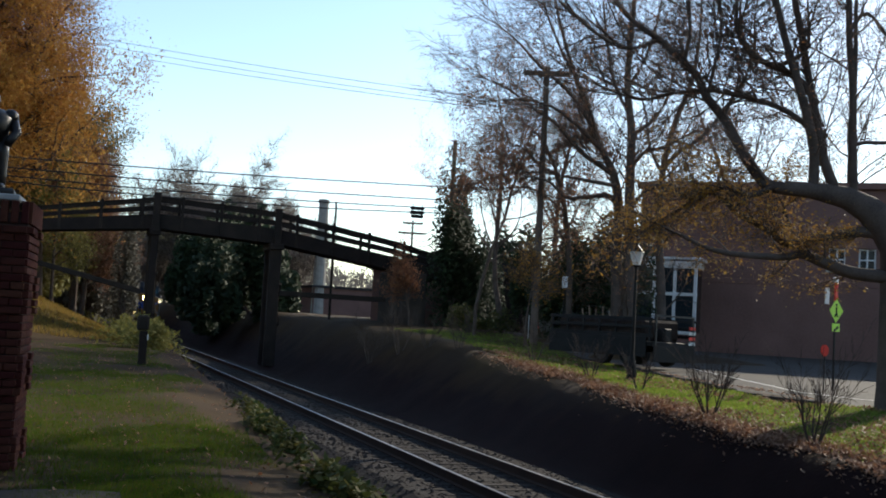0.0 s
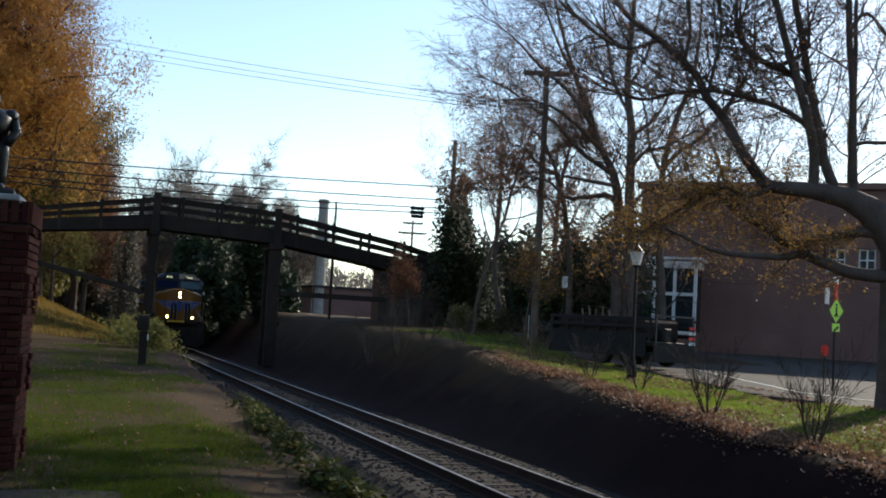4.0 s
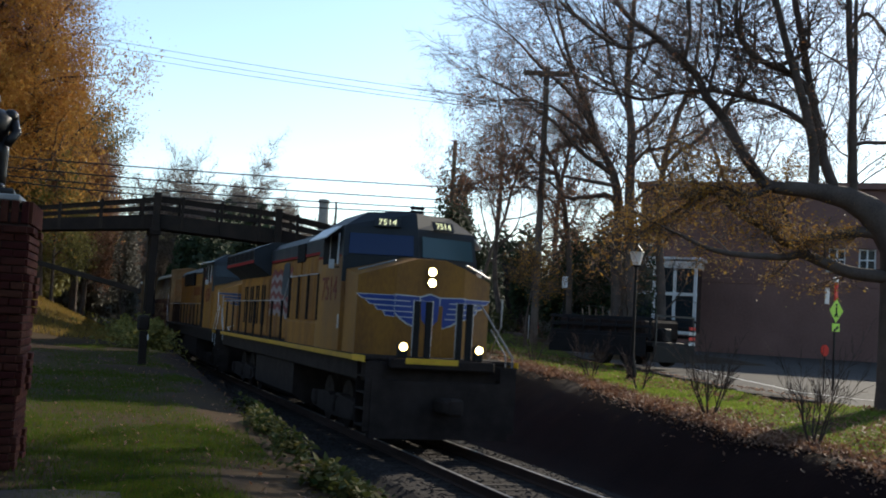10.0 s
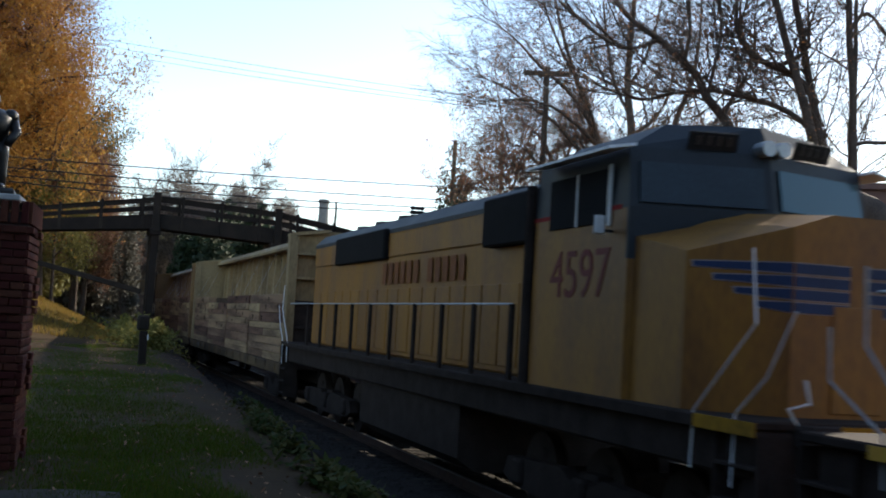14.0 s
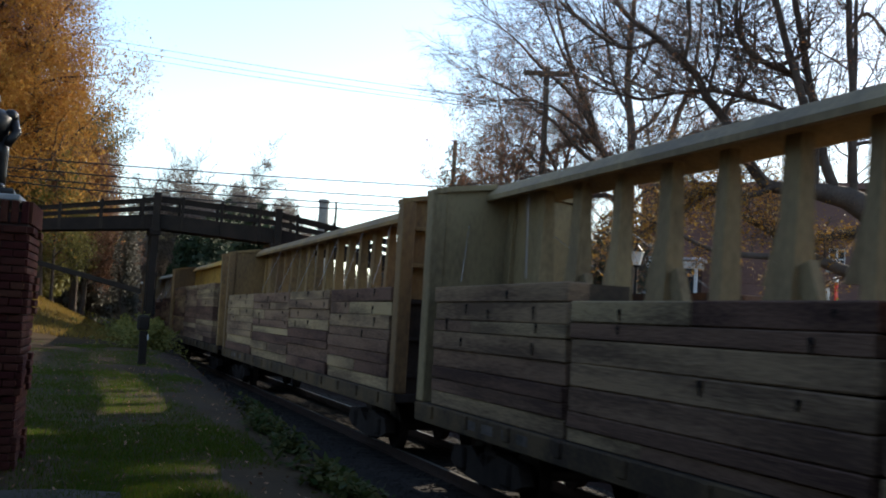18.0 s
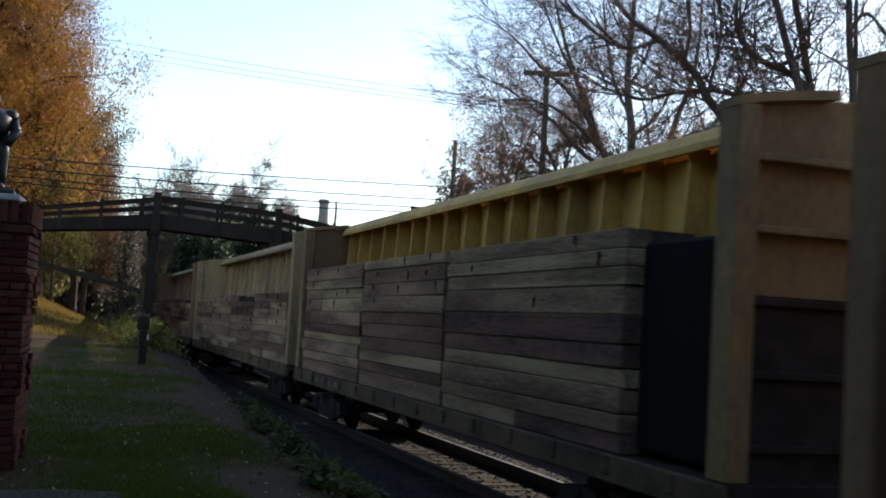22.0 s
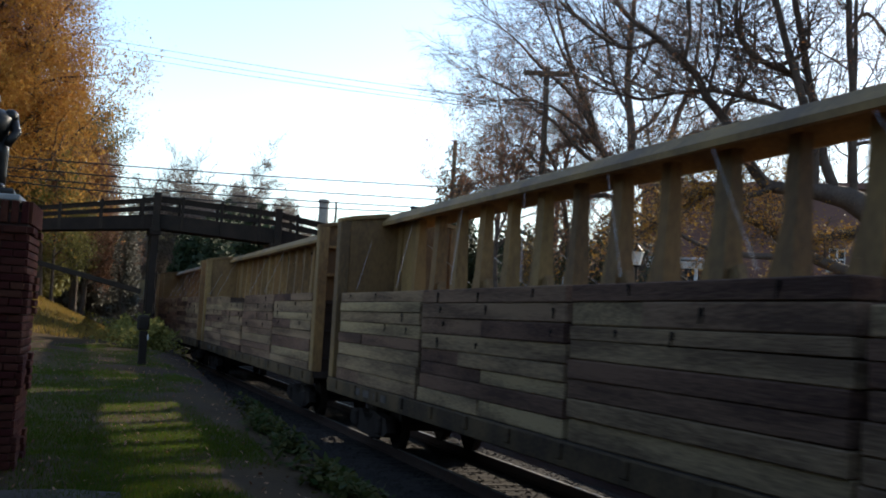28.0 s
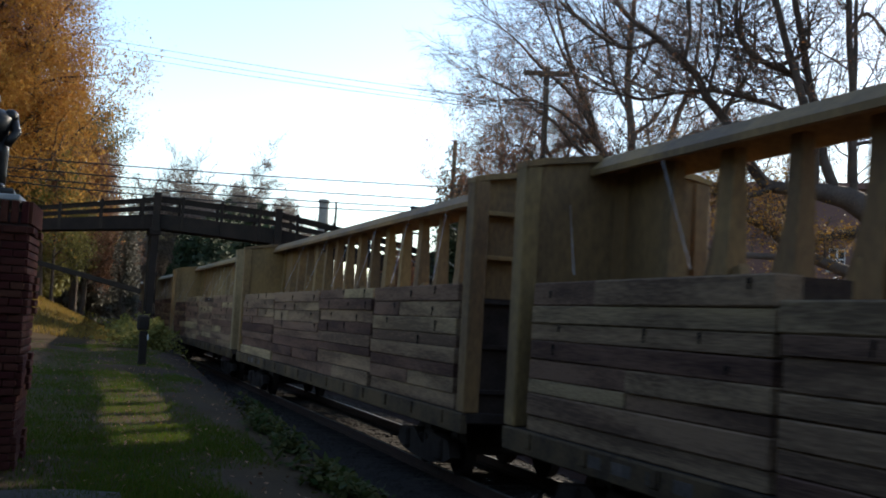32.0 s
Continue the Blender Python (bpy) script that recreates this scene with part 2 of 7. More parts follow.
M_WALLBRICK = mat("far brick wall", (0.20, 0.118, 0.10), (0.14, 0.082, 0.07), 0.5, 9.0, 0.9, bump=0.2)
M_WHITEFRAME = mat("white painted frame", (0.72, 0.73, 0.74), (0.55, 0.56, 0.57), 2.0, 30.0, 0.55, bump=0.05)
M_ROOF = mat("dark shingle roof", (0.06, 0.055, 0.055), (0.035, 0.033, 0.033), 1.0, 15.0, 0.9)
M_SIGN_GREEN = mat("fluorescent sign sheeting", (0.42, 0.78, 0.02), (0.36, 0.66, 0.02), 4.0, 30.0, 0.4, bump=0.0)
M_RED = mat("bright red", (0.75, 0.035, 0.015), (0.55, 0.03, 0.015), 5.0, 30.0, 0.5, bump=0.05)
M_WHITE = mat("white reflective", (0.75, 0.75, 0.73), (0.55, 0.55, 0.53), 5.0, 30.0, 0.45, bump=0.0)
M_CARDARK = mat("dark blue green car paint", (0.016, 0.024, 0.03), (0.012, 0.018, 0.022), 2.0, 20.0, 0.45, 0.0, bump=0.0, spec=0.10)
M_CARRED = mat("dark red car paint", (0.08, 0.012, 0.014), (0.06, 0.010, 0.012), 2.0, 20.0, 0.5, 0.0, bump=0.0, spec=0.18)
M_RIM = mat("dull wheel metal", (0.045, 0.043, 0.042), (0.03, 0.028, 0.027), 5.0, 30.0, 0.5, 0.5, bump=0.05)
M_DIRTY_STRIPE = mat("grimy yellow stripe", (0.38, 0.20, 0.02), (0.12, 0.07, 0.018), 2.0, 20.0, 0.8, bump=0.05)
M_TYRE = mat("tyre rubber", (0.025, 0.025, 0.025), (0.016, 0.016, 0.016), 5.0, 40.0, 0.85)
M_CHROME = mat("bright metal", (0.35, 0.35, 0.36), (0.28, 0.28, 0.28), 5.0, 40.0, 0.35, 1.0, bump=0.0)
L_ORANGE = leaf_mat("orange autumn leaves", (0.36, 0.155, 0.036), (0.50, 0.30, 0.07), 0.55)
L_GOLD = leaf_mat("last golden leaves", (0.23, 0.11, 0.024), (0.33, 0.20, 0.045), 0.5)
L_RUST = leaf_mat("rusty autumn leaves", (0.28, 0.10, 0.05), (0.38, 0.19, 0.09), 0.55)
L_BROWN = leaf_mat("dead brown leaves", (0.17, 0.085, 0.05), (0.26, 0.14, 0.085), 0.4)
L_MAUVE = leaf_mat("faded mauve brown leaves", (0.24, 0.12, 0.075), (0.34, 0.19, 0.12), 0.5)
L_SAGE = leaf_mat("thin grey green leaves", (0.14, 0.13, 0.06), (0.23, 0.20, 0.10), 0.5)
L_OLIVE = leaf_mat("olive leaves", (0.12, 0.12, 0.03), (0.22, 0.19, 0.05), 0.4)
L_DARK = leaf_mat("evergreen leaves", (0.022, 0.034, 0.016), (0.04, 0.055, 0.024), 0.12)
L_GREEN = leaf_mat("green ivy leaves", (0.03, 0.052, 0.012), (0.10, 0.09, 0.026), 0.35)
# grey tone carries distance haze in the leaf colour
L_GREYWOOD = leaf_mat("twigs greyed for haze", (0.13, 0.12, 0.11), (0.19, 0.17, 0.15), 0.3)
L_THICKET = leaf_mat("dull thicket twigs", (0.075, 0.07, 0.052), (0.115, 0.105, 0.08), 0.2)
# far crowns: distance haze painted in as a paler colour
L_PALE = leaf_mat("far twigs paled for haze", (0.17, 0.13, 0.11), (0.24, 0.20, 0.16), 0.3)


# ---- mesh building ----
class Build:
    """Collects vertices and faces of one mesh."""

    def __init__(self):
        self.v, self.f, self.mi = [], [], []

    def add(self, verts, faces, slot=0):
        n = len(self.v)
        self.v += [tuple(p) for p in verts]
        self.f += [tuple(i + n for i in f) for f in faces]
        self.mi += [slot] * len(faces)
        return self

    def box(self, c, s, bevel=0.0, turn=None, slot=0):
        """A box round c with edge lengths s; bevel cuts its edges."""
        h = [a / 2 for a in s]
        b = min(bevel, min(h) * 0.8)
        if b <= 0:
            vs = [(x * h[0], y * h[1], z * h[2]) for x in (-1, 1) for y in (-1, 1) for z in (-1, 1)]
            fs = [(0, 1, 3, 2), (4, 6, 7, 5), (0, 4, 5, 1), (2, 3, 7, 6), (0, 2, 6, 4), (1, 5, 7, 3)]
        else:
            bm = bmesh.new()
            bmesh.ops.create_cube(bm, size=1.0)
            for v in bm.verts:
                v.co = (v.co.x * s[0], v.co.y * s[1], v.co.z * s[2])
            bmesh.ops.bevel(bm, geom=bm.edges[:], offset=b, segments=1, affect="EDGES")
            vs = [v.co[:] for v in bm.verts]
            fs = [[v.index for v in f.verts] for f in bm.faces]
            bm.free()
        m = turn or Matrix.Identity(3)
        return self.add([Vector(c) + m @ Vector(p) for p in vs], fs, slot)

    def tube(self, pts, radii, n=8, caps=True, slot=0):
        """A round bar along pts with a radius at each."""
        pts = [Vector(p) for p in pts]
        vs, fs = [], []
        ref = None
        for i, p in enumerate(pts):
            d = (pts[min(i + 1, len(pts) - 1)] - pts[max(i - 1, 0)]).normalized()
            if ref is None:
                ref = d.orthogonal().normalized()
            ref = (ref - d * ref.dot(d)).normalized()
            o = d.cross(ref)
            r = radii[i] if hasattr(radii, "__len__") else radii
            for k in range(n):
                a = 2 * math.pi * k / n
                vs.append(p + (ref * math.cos(a) + o * math.sin(a)) * r)
        for i in range(len(pts) - 1):
            for k in range(n):
                a, b = i * n + k, i * n + (k + 1) % n
                fs.append((a, b, b + n, a + n))
        if caps:
            fs.append(tuple(range(n))[::-1])
            fs.append(tuple(range(len(pts) * n - n, len(pts) * n)))
        return self.add(vs, fs, slot)

    def prism(self, outline, a, b, axis="y", slot=0):
        """A flat outline of (u, v) drawn out from a to b along axis."""
        def put(u, v, w):
            return {"x": (w, u, v), "y": (u, w, v), "z": (u, v, w)}[axis]
        n = len(outline)
        vs = [put(u, v, a) for u, v in outline] + [put(u, v, b) for u, v in outline]
        fs = [tuple(range(n))[::-1], tuple(range(n, 2 * n))] + [(i, (i + 1) % n, (i + 1) % n + n, i + n) for i in range(n)]
        return self.add(vs, fs, slot)

    def ball(self, c, r, n=10, slot=0):
        r = (r, r, r) if not hasattr(r, "__len__") else r
        vs, fs = [], []
        for i in range(n // 2 + 1):
            th = math.pi * i / (n // 2)
            for k in range(n):
                ph = 2 * math.pi * k / n
                vs.append((c[0] + r[0] * math.sin(th) * math.cos(ph), c[1] + r[1] * math.sin(th) * math.sin(ph), c[2] + r[2] * math.cos(th)))
        for i in range(n // 2):
            for k in range(n):
                a, b = i * n + k, i * n + (k + 1) % n
                fs.append((a, a + n, b + n, b))
        return self.add(vs, fs, slot)

    def mesh(self, name, *mats, smooth=False):
        me = bpy.data.meshes.new(name)
        me.from_pydata(self.v, [], self.f)
        for m in mats:
            me.materials.append(m)
        if len(mats) > 1:
            me.polygons.foreach_set("material_index", self.mi)
        if smooth:
            me.polygons.foreach_set("use_smooth", [True] * len(me.polygons))
        me.validate()
        bm = bmesh.new()
        bm.from_mesh(me)
        if len(bm.faces) < 4000:
            bmesh.ops.recalc_face_normals(bm, faces=bm.faces[:])
            bm.to_mesh(me)
        bm.free()
        return me

    def obj(self, name, *mats, parent=None, label="", smooth=False, at=None):
        ob = new(name, self.mesh(name, *mats, smooth=smooth))
        if at is not None:
            ob.matrix_basis = at
        if parent:
            ob.parent = parent
        return tagged(ob, label)


def part(name, build, material, parent, label="", smooth=False, at=None):
    return build.obj(name, material, parent=parent, label=label, smooth=smooth, at=at)


def share(name, mesh, parent, m):
    """One more object on a mesh that others use too."""
    ob = new(name, mesh)
    ob.parent = parent
    ob.matrix_basis = m
    return ob


def thing(name, m, label, category, group="", kind=""):
    ob = new(name)
    ob.empty_display_size = 0.2
    ob.matrix_basis = m
    return tagged(ob, label, category, group, kind)


def lerp_rows(rows, y):
    if y <= rows[0][0]:
        return rows[0][1]
    for (a, u), (b, v) in zip(rows, rows[1:]):
        if y <= b:
            k = (y - a) / (b - a)
            return u + (v - u) * k
    return rows[-1][1]


def ease(k):
    k = max(0.0, min(1.0, k))
    return k * k * (3 - 2 * k)


# ---- ground ----
RIGHT_CREST = [(-60, 0.5), (8, 0.55), (15, 0.85), (20, 1.05), (27, 1.28), (31, 1.5), (38, 1.95), (50, 2.25), (70, 2.6), (300, 4.0)]
RIGHT_EDGE = [(-60, 10.6), (15, 10.8), (18, 10.9), (25, 12.0), (31, 12.4), (40, 12.6), (56, 13.2), (300, 14.0)]


def lot_edge(y):
    """Near edge of the asphalt; it bends away round the corner tree."""
    if y >= 33:
        return 17.35 + (y - 33) * 0.12
    return 14.75 + 0.2 * (max(y, 8) - 20) + 4.6 * ease((20.9 - y) / 1.6)


def lot_height(x, y):
    return 1.1 + 0.02 * (min(math.hypot(x, y), 90) - 24)


def left_crest(y):
    return min(1.72 + 0.054 * max(y, -20), 4.4)


def ground_height(x, y):
    """The cutting, with the lawn on one side and the higher street side on the other."""
    bed = -0.28
    u = x - RAIL_X
    if u < 0:
        cx = left_crest(y)
        top = 0.86 + 0.004 * max(y - 12, 0)
        g = ease((y - 40) / 20)
        top_here = top + g * 0.42 * max(0, min(2.4 - x, 9)) + 0.03 * max(0, min(-x - 0.5, 30))
        if x <= cx:
            z = top_here - 0.10 * ease(1 - (cx - x) / 0.8)
        else:
            toe = RAIL_X - 2.3
            k = ease((x - cx) / max(toe - cx, 0.5))
            z = (top - 0.10) * (1 - k) + bed * k
    else:
        ex, ez = lerp_rows(RIGHT_EDGE, y), lerp_rows(RIGHT_CREST, y)
        toe = RAIL_X + 2.2
        if x < ex:
            k = ease((x - toe) / (ex - toe))
            z = bed + (ez - bed) * k
        else:
            k = ease((x - ex) / 5.0)
            far = ease((y - 34) / 12) * ease((30 - x) / 10)
            z = ez * (1 - k) + (lot_height(x, y) * (1 - far) + ez * far) * k
    rough = 0.05 * noise.noise((x * 0.35, y * 0.35, 1.0)) + 0.025 * noise.noise((x * 1.3, y * 1.3, 4.0))
    flat = ease((abs(u) - 1.6) / 1.5)
    lot = ease((x - 14.5 - 0.2 * (y - 18)) / 2.0) if 5 < y < 60 else 0
    return z + rough * flat * (1 - lot)


def axis_steps(a, b, fine_a, fine_b, fine, coarse):
    out, p = [], a
    while p < b:
        out.append(p)
        away = max(fine_a - p, p - fine_b, 0)
        p += fine + (coarse - fine) * min(away / 120, 1) + away * 0.04
    return out + [b]


gx, gy = axis_steps(-900, 1000, -4, 26, 0.3, 6.0), axis_steps(-500, 1500, 6, 62, 0.5, 6.0)
g = Build()
g.v = [(x, y, ground_height(x, y)) for y in gy for x in gx]
nx = len(gx)
g.f = [(j * nx + i, j * nx + i + 1, (j + 1) * nx + i + 1, (j + 1) * nx + i) for j in range(len(gy) - 1) for i in range(nx - 1)]
gme = bpy.data.meshes.new("ground")
gme.from_pydata(g.v, [], g.f)
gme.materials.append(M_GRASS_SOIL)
gme.polygons.foreach_set("use_smooth", [True] * len(gme.polygons))
ground = tagged(new("ground", gme), "grassy ground with a railway cutting, worn lawn and bare soil", "ground", kind="structure")

# ---- railway track ----
def make_track():
    track = thing("railway_track", pose(RAIL_X, 0, 0), "single railway track with worn shiny rail heads on wooden ties", "railway track", kind="structure")
    y0, y1 = -70.0, 330.0
    bed = Build().prism([(-2.5, -0.45), (-1.75, -0.182), (1.75, -0.182), (2.5, -0.45)], y0, y1, "y")
    part("ballast_bed", bed, M_BALLAST, track, "grey crushed stone ballast")
    prof = [(-0.07, -0.175), (-0.07, -0.16), (-0.012, -0.14), (-0.012, -0.045), (-0.036, -0.035), (-0.036, -0.004), (0.036, -0.004), (0.036, -0.035), (0.012, -0.045), (0.012, -0.14), (0.07, -0.16), (0.07, -0.175)]
    for s in (-1, 1):
        r = part("rail", Build().prism([(u + s * 0.753, v) for u, v in prof], y0, y1, "y"), M_RAILSIDE, track, "rusty rail")
        part("rail_head", Build().box((s * 0.753, (y0 + y1) / 2, -0.001), (0.066, y1 - y0, 0.007)), M_RAILTOP, r, "polished running surface")
    tie = Build().box((0, 0, 0), (2.6, 0.23, 0.17), 0.012).mesh("tie", M_TIE)
    n = 0
    y = 4.0
    while n < 230:
        share("tie", tie, track, pose(random.uniform(-0.03, 0.03), y, -0.261 + random.uniform(-0.006, 0.006), 0, 0, random.uniform(-0.8, 0.8)))
        y += 0.52
        n += 1
    stones = Build()
    for i in range(14000):
        y = 4 + 46 * random.random() ** 1.6
        x = random.uniform(-2.5, 2.5)
        z = -0.182 - max(0, abs(x) - 1.75) * 0.357
        s = random.uniform(0.018, 0.045)
        stones.add([(x - s, y - s * 0.7, z), (x + s, y - s * 0.6, z), (x + s * 0.2, y + s, z), (x + random.uniform(-0.01, 0.01), y, z + s * 0.75)], [(0, 1, 3), (1, 2, 3), (2, 0, 3)])
    tagged(part("loose_stones", stones, M_STONE, track, "loose ballast stones"), kind="stuff")


make_track()


# ---- street side: parking lot and kerb ----
def make_lot():
    b = Build()
    ys = [-32 + i * 1.5 for i in range(81)]
    for y in ys:
        x0 = lot_edge(y)
        for k in range(26):
            x = x0 + (85 - x0) * (k / 25) ** 1.3
            b.v.append((x, y, max(lot_height(x, y), ground_height(x, y) - 0.02) + 0.02))
    b.f = [(j * 26 + i, j * 26 + i + 1, j * 26 + i + 27, j * 26 + i + 26) for j in range(80) for i in range(25)]
    b.mi = [0] * len(b.f)
    lot = b.obj("road", M_ASPHALT, label="worn grey asphalt street and parking lot")
    tagged(lot, category="road", kind="structure")
    kerb = thing("kerb", pose(0, 0, 0), "low stained concrete kerb along the lot", "kerb", kind="structure")
    for j in range(35, 52):
        y, yn = ys[j], ys[j + 1]
        xa = lot_edge(y)
        xb = lot_edge(yn)
        za = lot_height(xa, y)
        seg = Build().box((0, 0, 0), (0.15, math.hypot(xb - xa, yn - y) - 0.02, 0.17), 0.015)
        part("kerb_stone", seg, M_STAINED, kerb, at=pose((xa + xb) / 2 - 0.08, (y + yn) / 2, za + 0.02, 0, 0, -math.degrees(math.atan2(xb - xa, yn - y))))
    line = Build()
    for a, c in (((20.2, 33.5), (17.6, 24.0)), ((17.6, 24.0), (18.9, 19.0))):
        d = (Vector(c) - Vector(a)).normalized()
        o = Vector((d.y, -d.x)) * 0.04
        for i in range(12):
            p, q = Vector(a).lerp(Vector(c), i / 12), Vector(a).lerp(Vector(c), (i + 1) / 12)
            line.add([(*(p + o), lot_height(*p) + 0.027), (*(q + o), lot_height(*q) + 0.027), (*(q - o), lot_height(*q) + 0.027), (*(p - o), lot_height(*p) + 0.027)], [(0, 1, 2, 3)])
    tagged(line.obj("road_marking", M_WHITELINE, label="thin worn white line on the asphalt"), category="road marking", kind="structure")


make_lot()


# ---- timber footbridge over the cutting ----
B_LOW = [(-14, 4.6), (-1.27, 5.72), (4.1, 6.2), (9.8, 5.9), (15.8, 5.02), (18.3, 4.6), (22, 3.9), (28, 2.9)]
B_TOP = [(-14, 5.8), (-1.27, 6.85), (4.1, 7.74), (9.8, 7.49), (15.8, 6.52), (18.3, 5.95), (22, 5.12), (28, 4.1)]


def make_bridge():
    bridge = thing("footbridge", pose(0, 56, 0), "dark timber footbridge arching over the railway cutting", "bridge", kind="structure")
    xs = [a for a, _ in B_LOW]

    def sloped(y, lo, hi, thick, name, fl, fh, label=""):
        """One board per bay between two heights of the side, given as fractions."""
        for a, c in zip(xs, xs[1:]):
            q = []
            for x in (a, c):
                l, t = lerp_rows(B_LOW, x), lerp_rows(B_TOP, x)
                q.append((l + (t - l) * fl, l + (t - l) * fh))
            part(name, Build().prism([(a, q[0][0]), (c, q[1][0]), (c, q[1][1]), (a, q[0][1])], y - thick / 2, y + thick / 2, "y"), M_TIMBER, bridge, label)

    for y, up in ((-0.8, 0.0), (0.8, 0.08)):
        sloped(y, 0, 0, 0.16, "girder", 0.0, 0.46 + up)
        sloped(y, 0, 0, 0.06, "mid_rail", 0.58 + up, 0.73 + up)
        sloped(y, 0, 0, 0.07, "upper_rail", 0.84 + up, 0.95 + up)
        sloped(y, 0, 0, 0.16, "handrail", 0.955 + up, 1.0 + up)
        x = -13.5
        while x < 27:
            l, t = lerp_rows(B_LOW, x), lerp_rows(B_TOP, x)
            part("post", Build().box((x, y + (0.09 if y > 0 else -0.09), (l + t) / 2 + 0.05), (0.14, 0.10, t - l + 0.1), 0.01), M_TIMBER, bridge)
            x += 1.86
    x = -13.9
    plank = {}
    while x < 27.8:
        l = lerp_rows(B_LOW, x) + 0.40 * (lerp_rows(B_TOP, x) - lerp_rows(B_LOW, x))
        sl = math.degrees(math.atan2(lerp_rows(B_LOW, x + 0.1) - lerp_rows(B_LOW, x), 0.1))
        if not plank:
            plank[0] = Build().box((0, 0, 0), (0.28, 1.5, 0.05), 0.006).mesh("deck_plank", M_TIMBER)
        share("deck_plank", plank[0], bridge, pose(x, 0, l - 0.02, 0, -sl, 0))
        x += 0.295
    # bents: heavy posts with caps and braces
    for x, w, foot in ((3.88, 0.36, 0.2), (9.72, 0.56, -0.1)):
        l = lerp_rows(B_LOW, x)
        for y in (-0.7, 0.7):
            part("bent_post", Build().box((x, y, (l + foot) / 2), (w, 0.36, l - foot), 0.03), M_TIMBER, bridge)
        part("bent_cap", Build().box((x, 0, l - 0.14), (w + 0.15, 2.1, 0.30), 0.03), M_TIMBER, bridge)
        part("tall_post", Build().box((x, -0.98, l + 0.8), (0.34, 0.2, 1.85), 0.02), M_TIMBER, bridge)
        for s in (-1, 1):
            part("cross_brace", Build().box((x + w / 2 + 0.05, 0, l * 0.5), (0.08, 2.6, 0.22), 0.01, Euler((s * 0.9, 0, 0)).to_matrix()), M_TIMBER, bridge)
    part("abutment", Build().box((16.55, 0, 3.3), (1.7, 3.0, 3.3), 0.05), M_STAINED, bridge, "stained concrete abutment pier")
    part("low_beam", Build().box((12.7, -0.9, 3.50), (5.4, 0.2, 0.26), 0.02), M_TIMBER, bridge)
    part("slanting_beam", Build().box((0.9, -0.9, 3.72), (5.2, 0.2, 0.24), 0.02, Euler((0, math.atan2(0.95, 4.3), 0)).to_matrix()), M_TIMBER, bridge)
    ramp = Build().prism([(20.5, 1.6), (30, 1.6), (30, 3.0), (20.5, 4.3)], -1.4, 1.4, "y")
    part("ramp_fill", ramp, M_TIMBER, bridge)


make_bridge()


# ---- brick pillar with a bronze statue ----
def make_pillar():
    x1, y1, w = -0.275, 10.95, 0.98
    z0 = 0.80
    pil = thing("brick_pillar", pose(x1 - 0.07, y1, z0, 0, 0, -4) @ pose(-w / 2, w / 2, 0), "square red brick pillar with raised quoins and a stone cap", "pillar")
    part("core", Build().box((0, 0, 1.2), (w - 0.03, w - 0.03, 2.4)), M_MORTAR, pil, "recessed pale mortar")
    ch, L, D2 = 0.0735, 0.215, 0.10
    stretcher = Build().box((0, 0, 0), (0.203, 0.102, 0.0625), 0.005).mesh("brick", M_BRICK)
    header = Build().box((0, 0, 0), (0.095, 0.102, 0.0625), 0.005).mesh("brick", M_BRICK)
    courses = 31
    for c in range(courses):
        z = 0.035 + c * ch
        quoin = (c // 5) % 2 == 0
        out = 0.032 if quoin else 0.0
        for face in range(2):
            # the face towards the lawn's open side, then the one towards the track
            n = int(w / L)
            off = 0.0 if c % 2 else 0.1075
            k = -w / 2
            while k < w / 2 - 0.02:
                length = min(L if k > -w / 2 else (L - off if off else L), w / 2 - k)
                me, ln = (stretcher, 0.203) if length > 0.16 else (header, 0.095)
                mid = k + length / 2
                o = out if mid > w / 2 - 0.24 or mid < -w / 2 + 0.24 else 0.0
                if face == 0:
                    m = pose(mid, -w / 2 + 0.042 - o, z)
                else:
                    m = pose(w / 2 - 0.042 + o, mid, z, 0, 0, 90)
                share("brick", me, pil, m @ Matrix.Diagonal((length * 0.955 / ln, 1, 1, 1)))
                k += length
    for k in range(11):
        for face in range(2):
            mid = -w / 2 + 0.045 + k * (w - 0.09) / 10
            b = stretcher
            m = pose(mid, -w / 2 + 0.03, 2.4, 0, 90, 0) if face == 0 else pose(w / 2 - 0.03, mid, 2.4, 0, 90, 90)
            share("brick", b, pil, m)
    part("cap", Build().box((-0.09, -0.0, 2.532), (w - 0.02, w - 0.02, 0.062), 0.012), M_CAPSTONE, pil, "weathered grey stone cap")
    # statue: one plain dark form on a low plinth
    s = Build()
    s.box((0, 0, 0.04), (0.62, 0.5, 0.08), 0.015)
    for sx in (-1, 1):
        s.tube([(0.13 * sx, 0, 0.06), (0.145 * sx, 0.01, 0.25), (0.13 * sx, -0.02, 0.46), (0.10 * sx, 0, 0.66)], [0.075, 0.06, 0.085, 0.11], 10)
        s.ball((0.14 * sx, -0.06, 0.10), (0.07, 0.13, 0.05))
        s.tube([(0.20 * sx, 0, 0.90), (0.27 * sx, -0.03, 0.72), (0.20 * sx, -0.16, 0.58)], [0.075, 0.06, 0.05], 8)
    s.tube([(0, 0, 0.60), (0, 0.0, 0.74), (0, -0.02, 0.88), (0, -0.03, 0.97)], [0.18, 0.20, 0.24, 0.13], 12)
    s.ball((0, -0.06, 1.06), (0.085, 0.105, 0.125), 12)
    s.tube([(0, -0.04, 0.94), (0, -0.05, 1.0)], [0.075, 0.07], 10)
    for sx in (-1, 1):
        s.ball((0.2 * sx, -0.01, 0.90), (0.09, 0.10, 0.085), 10)
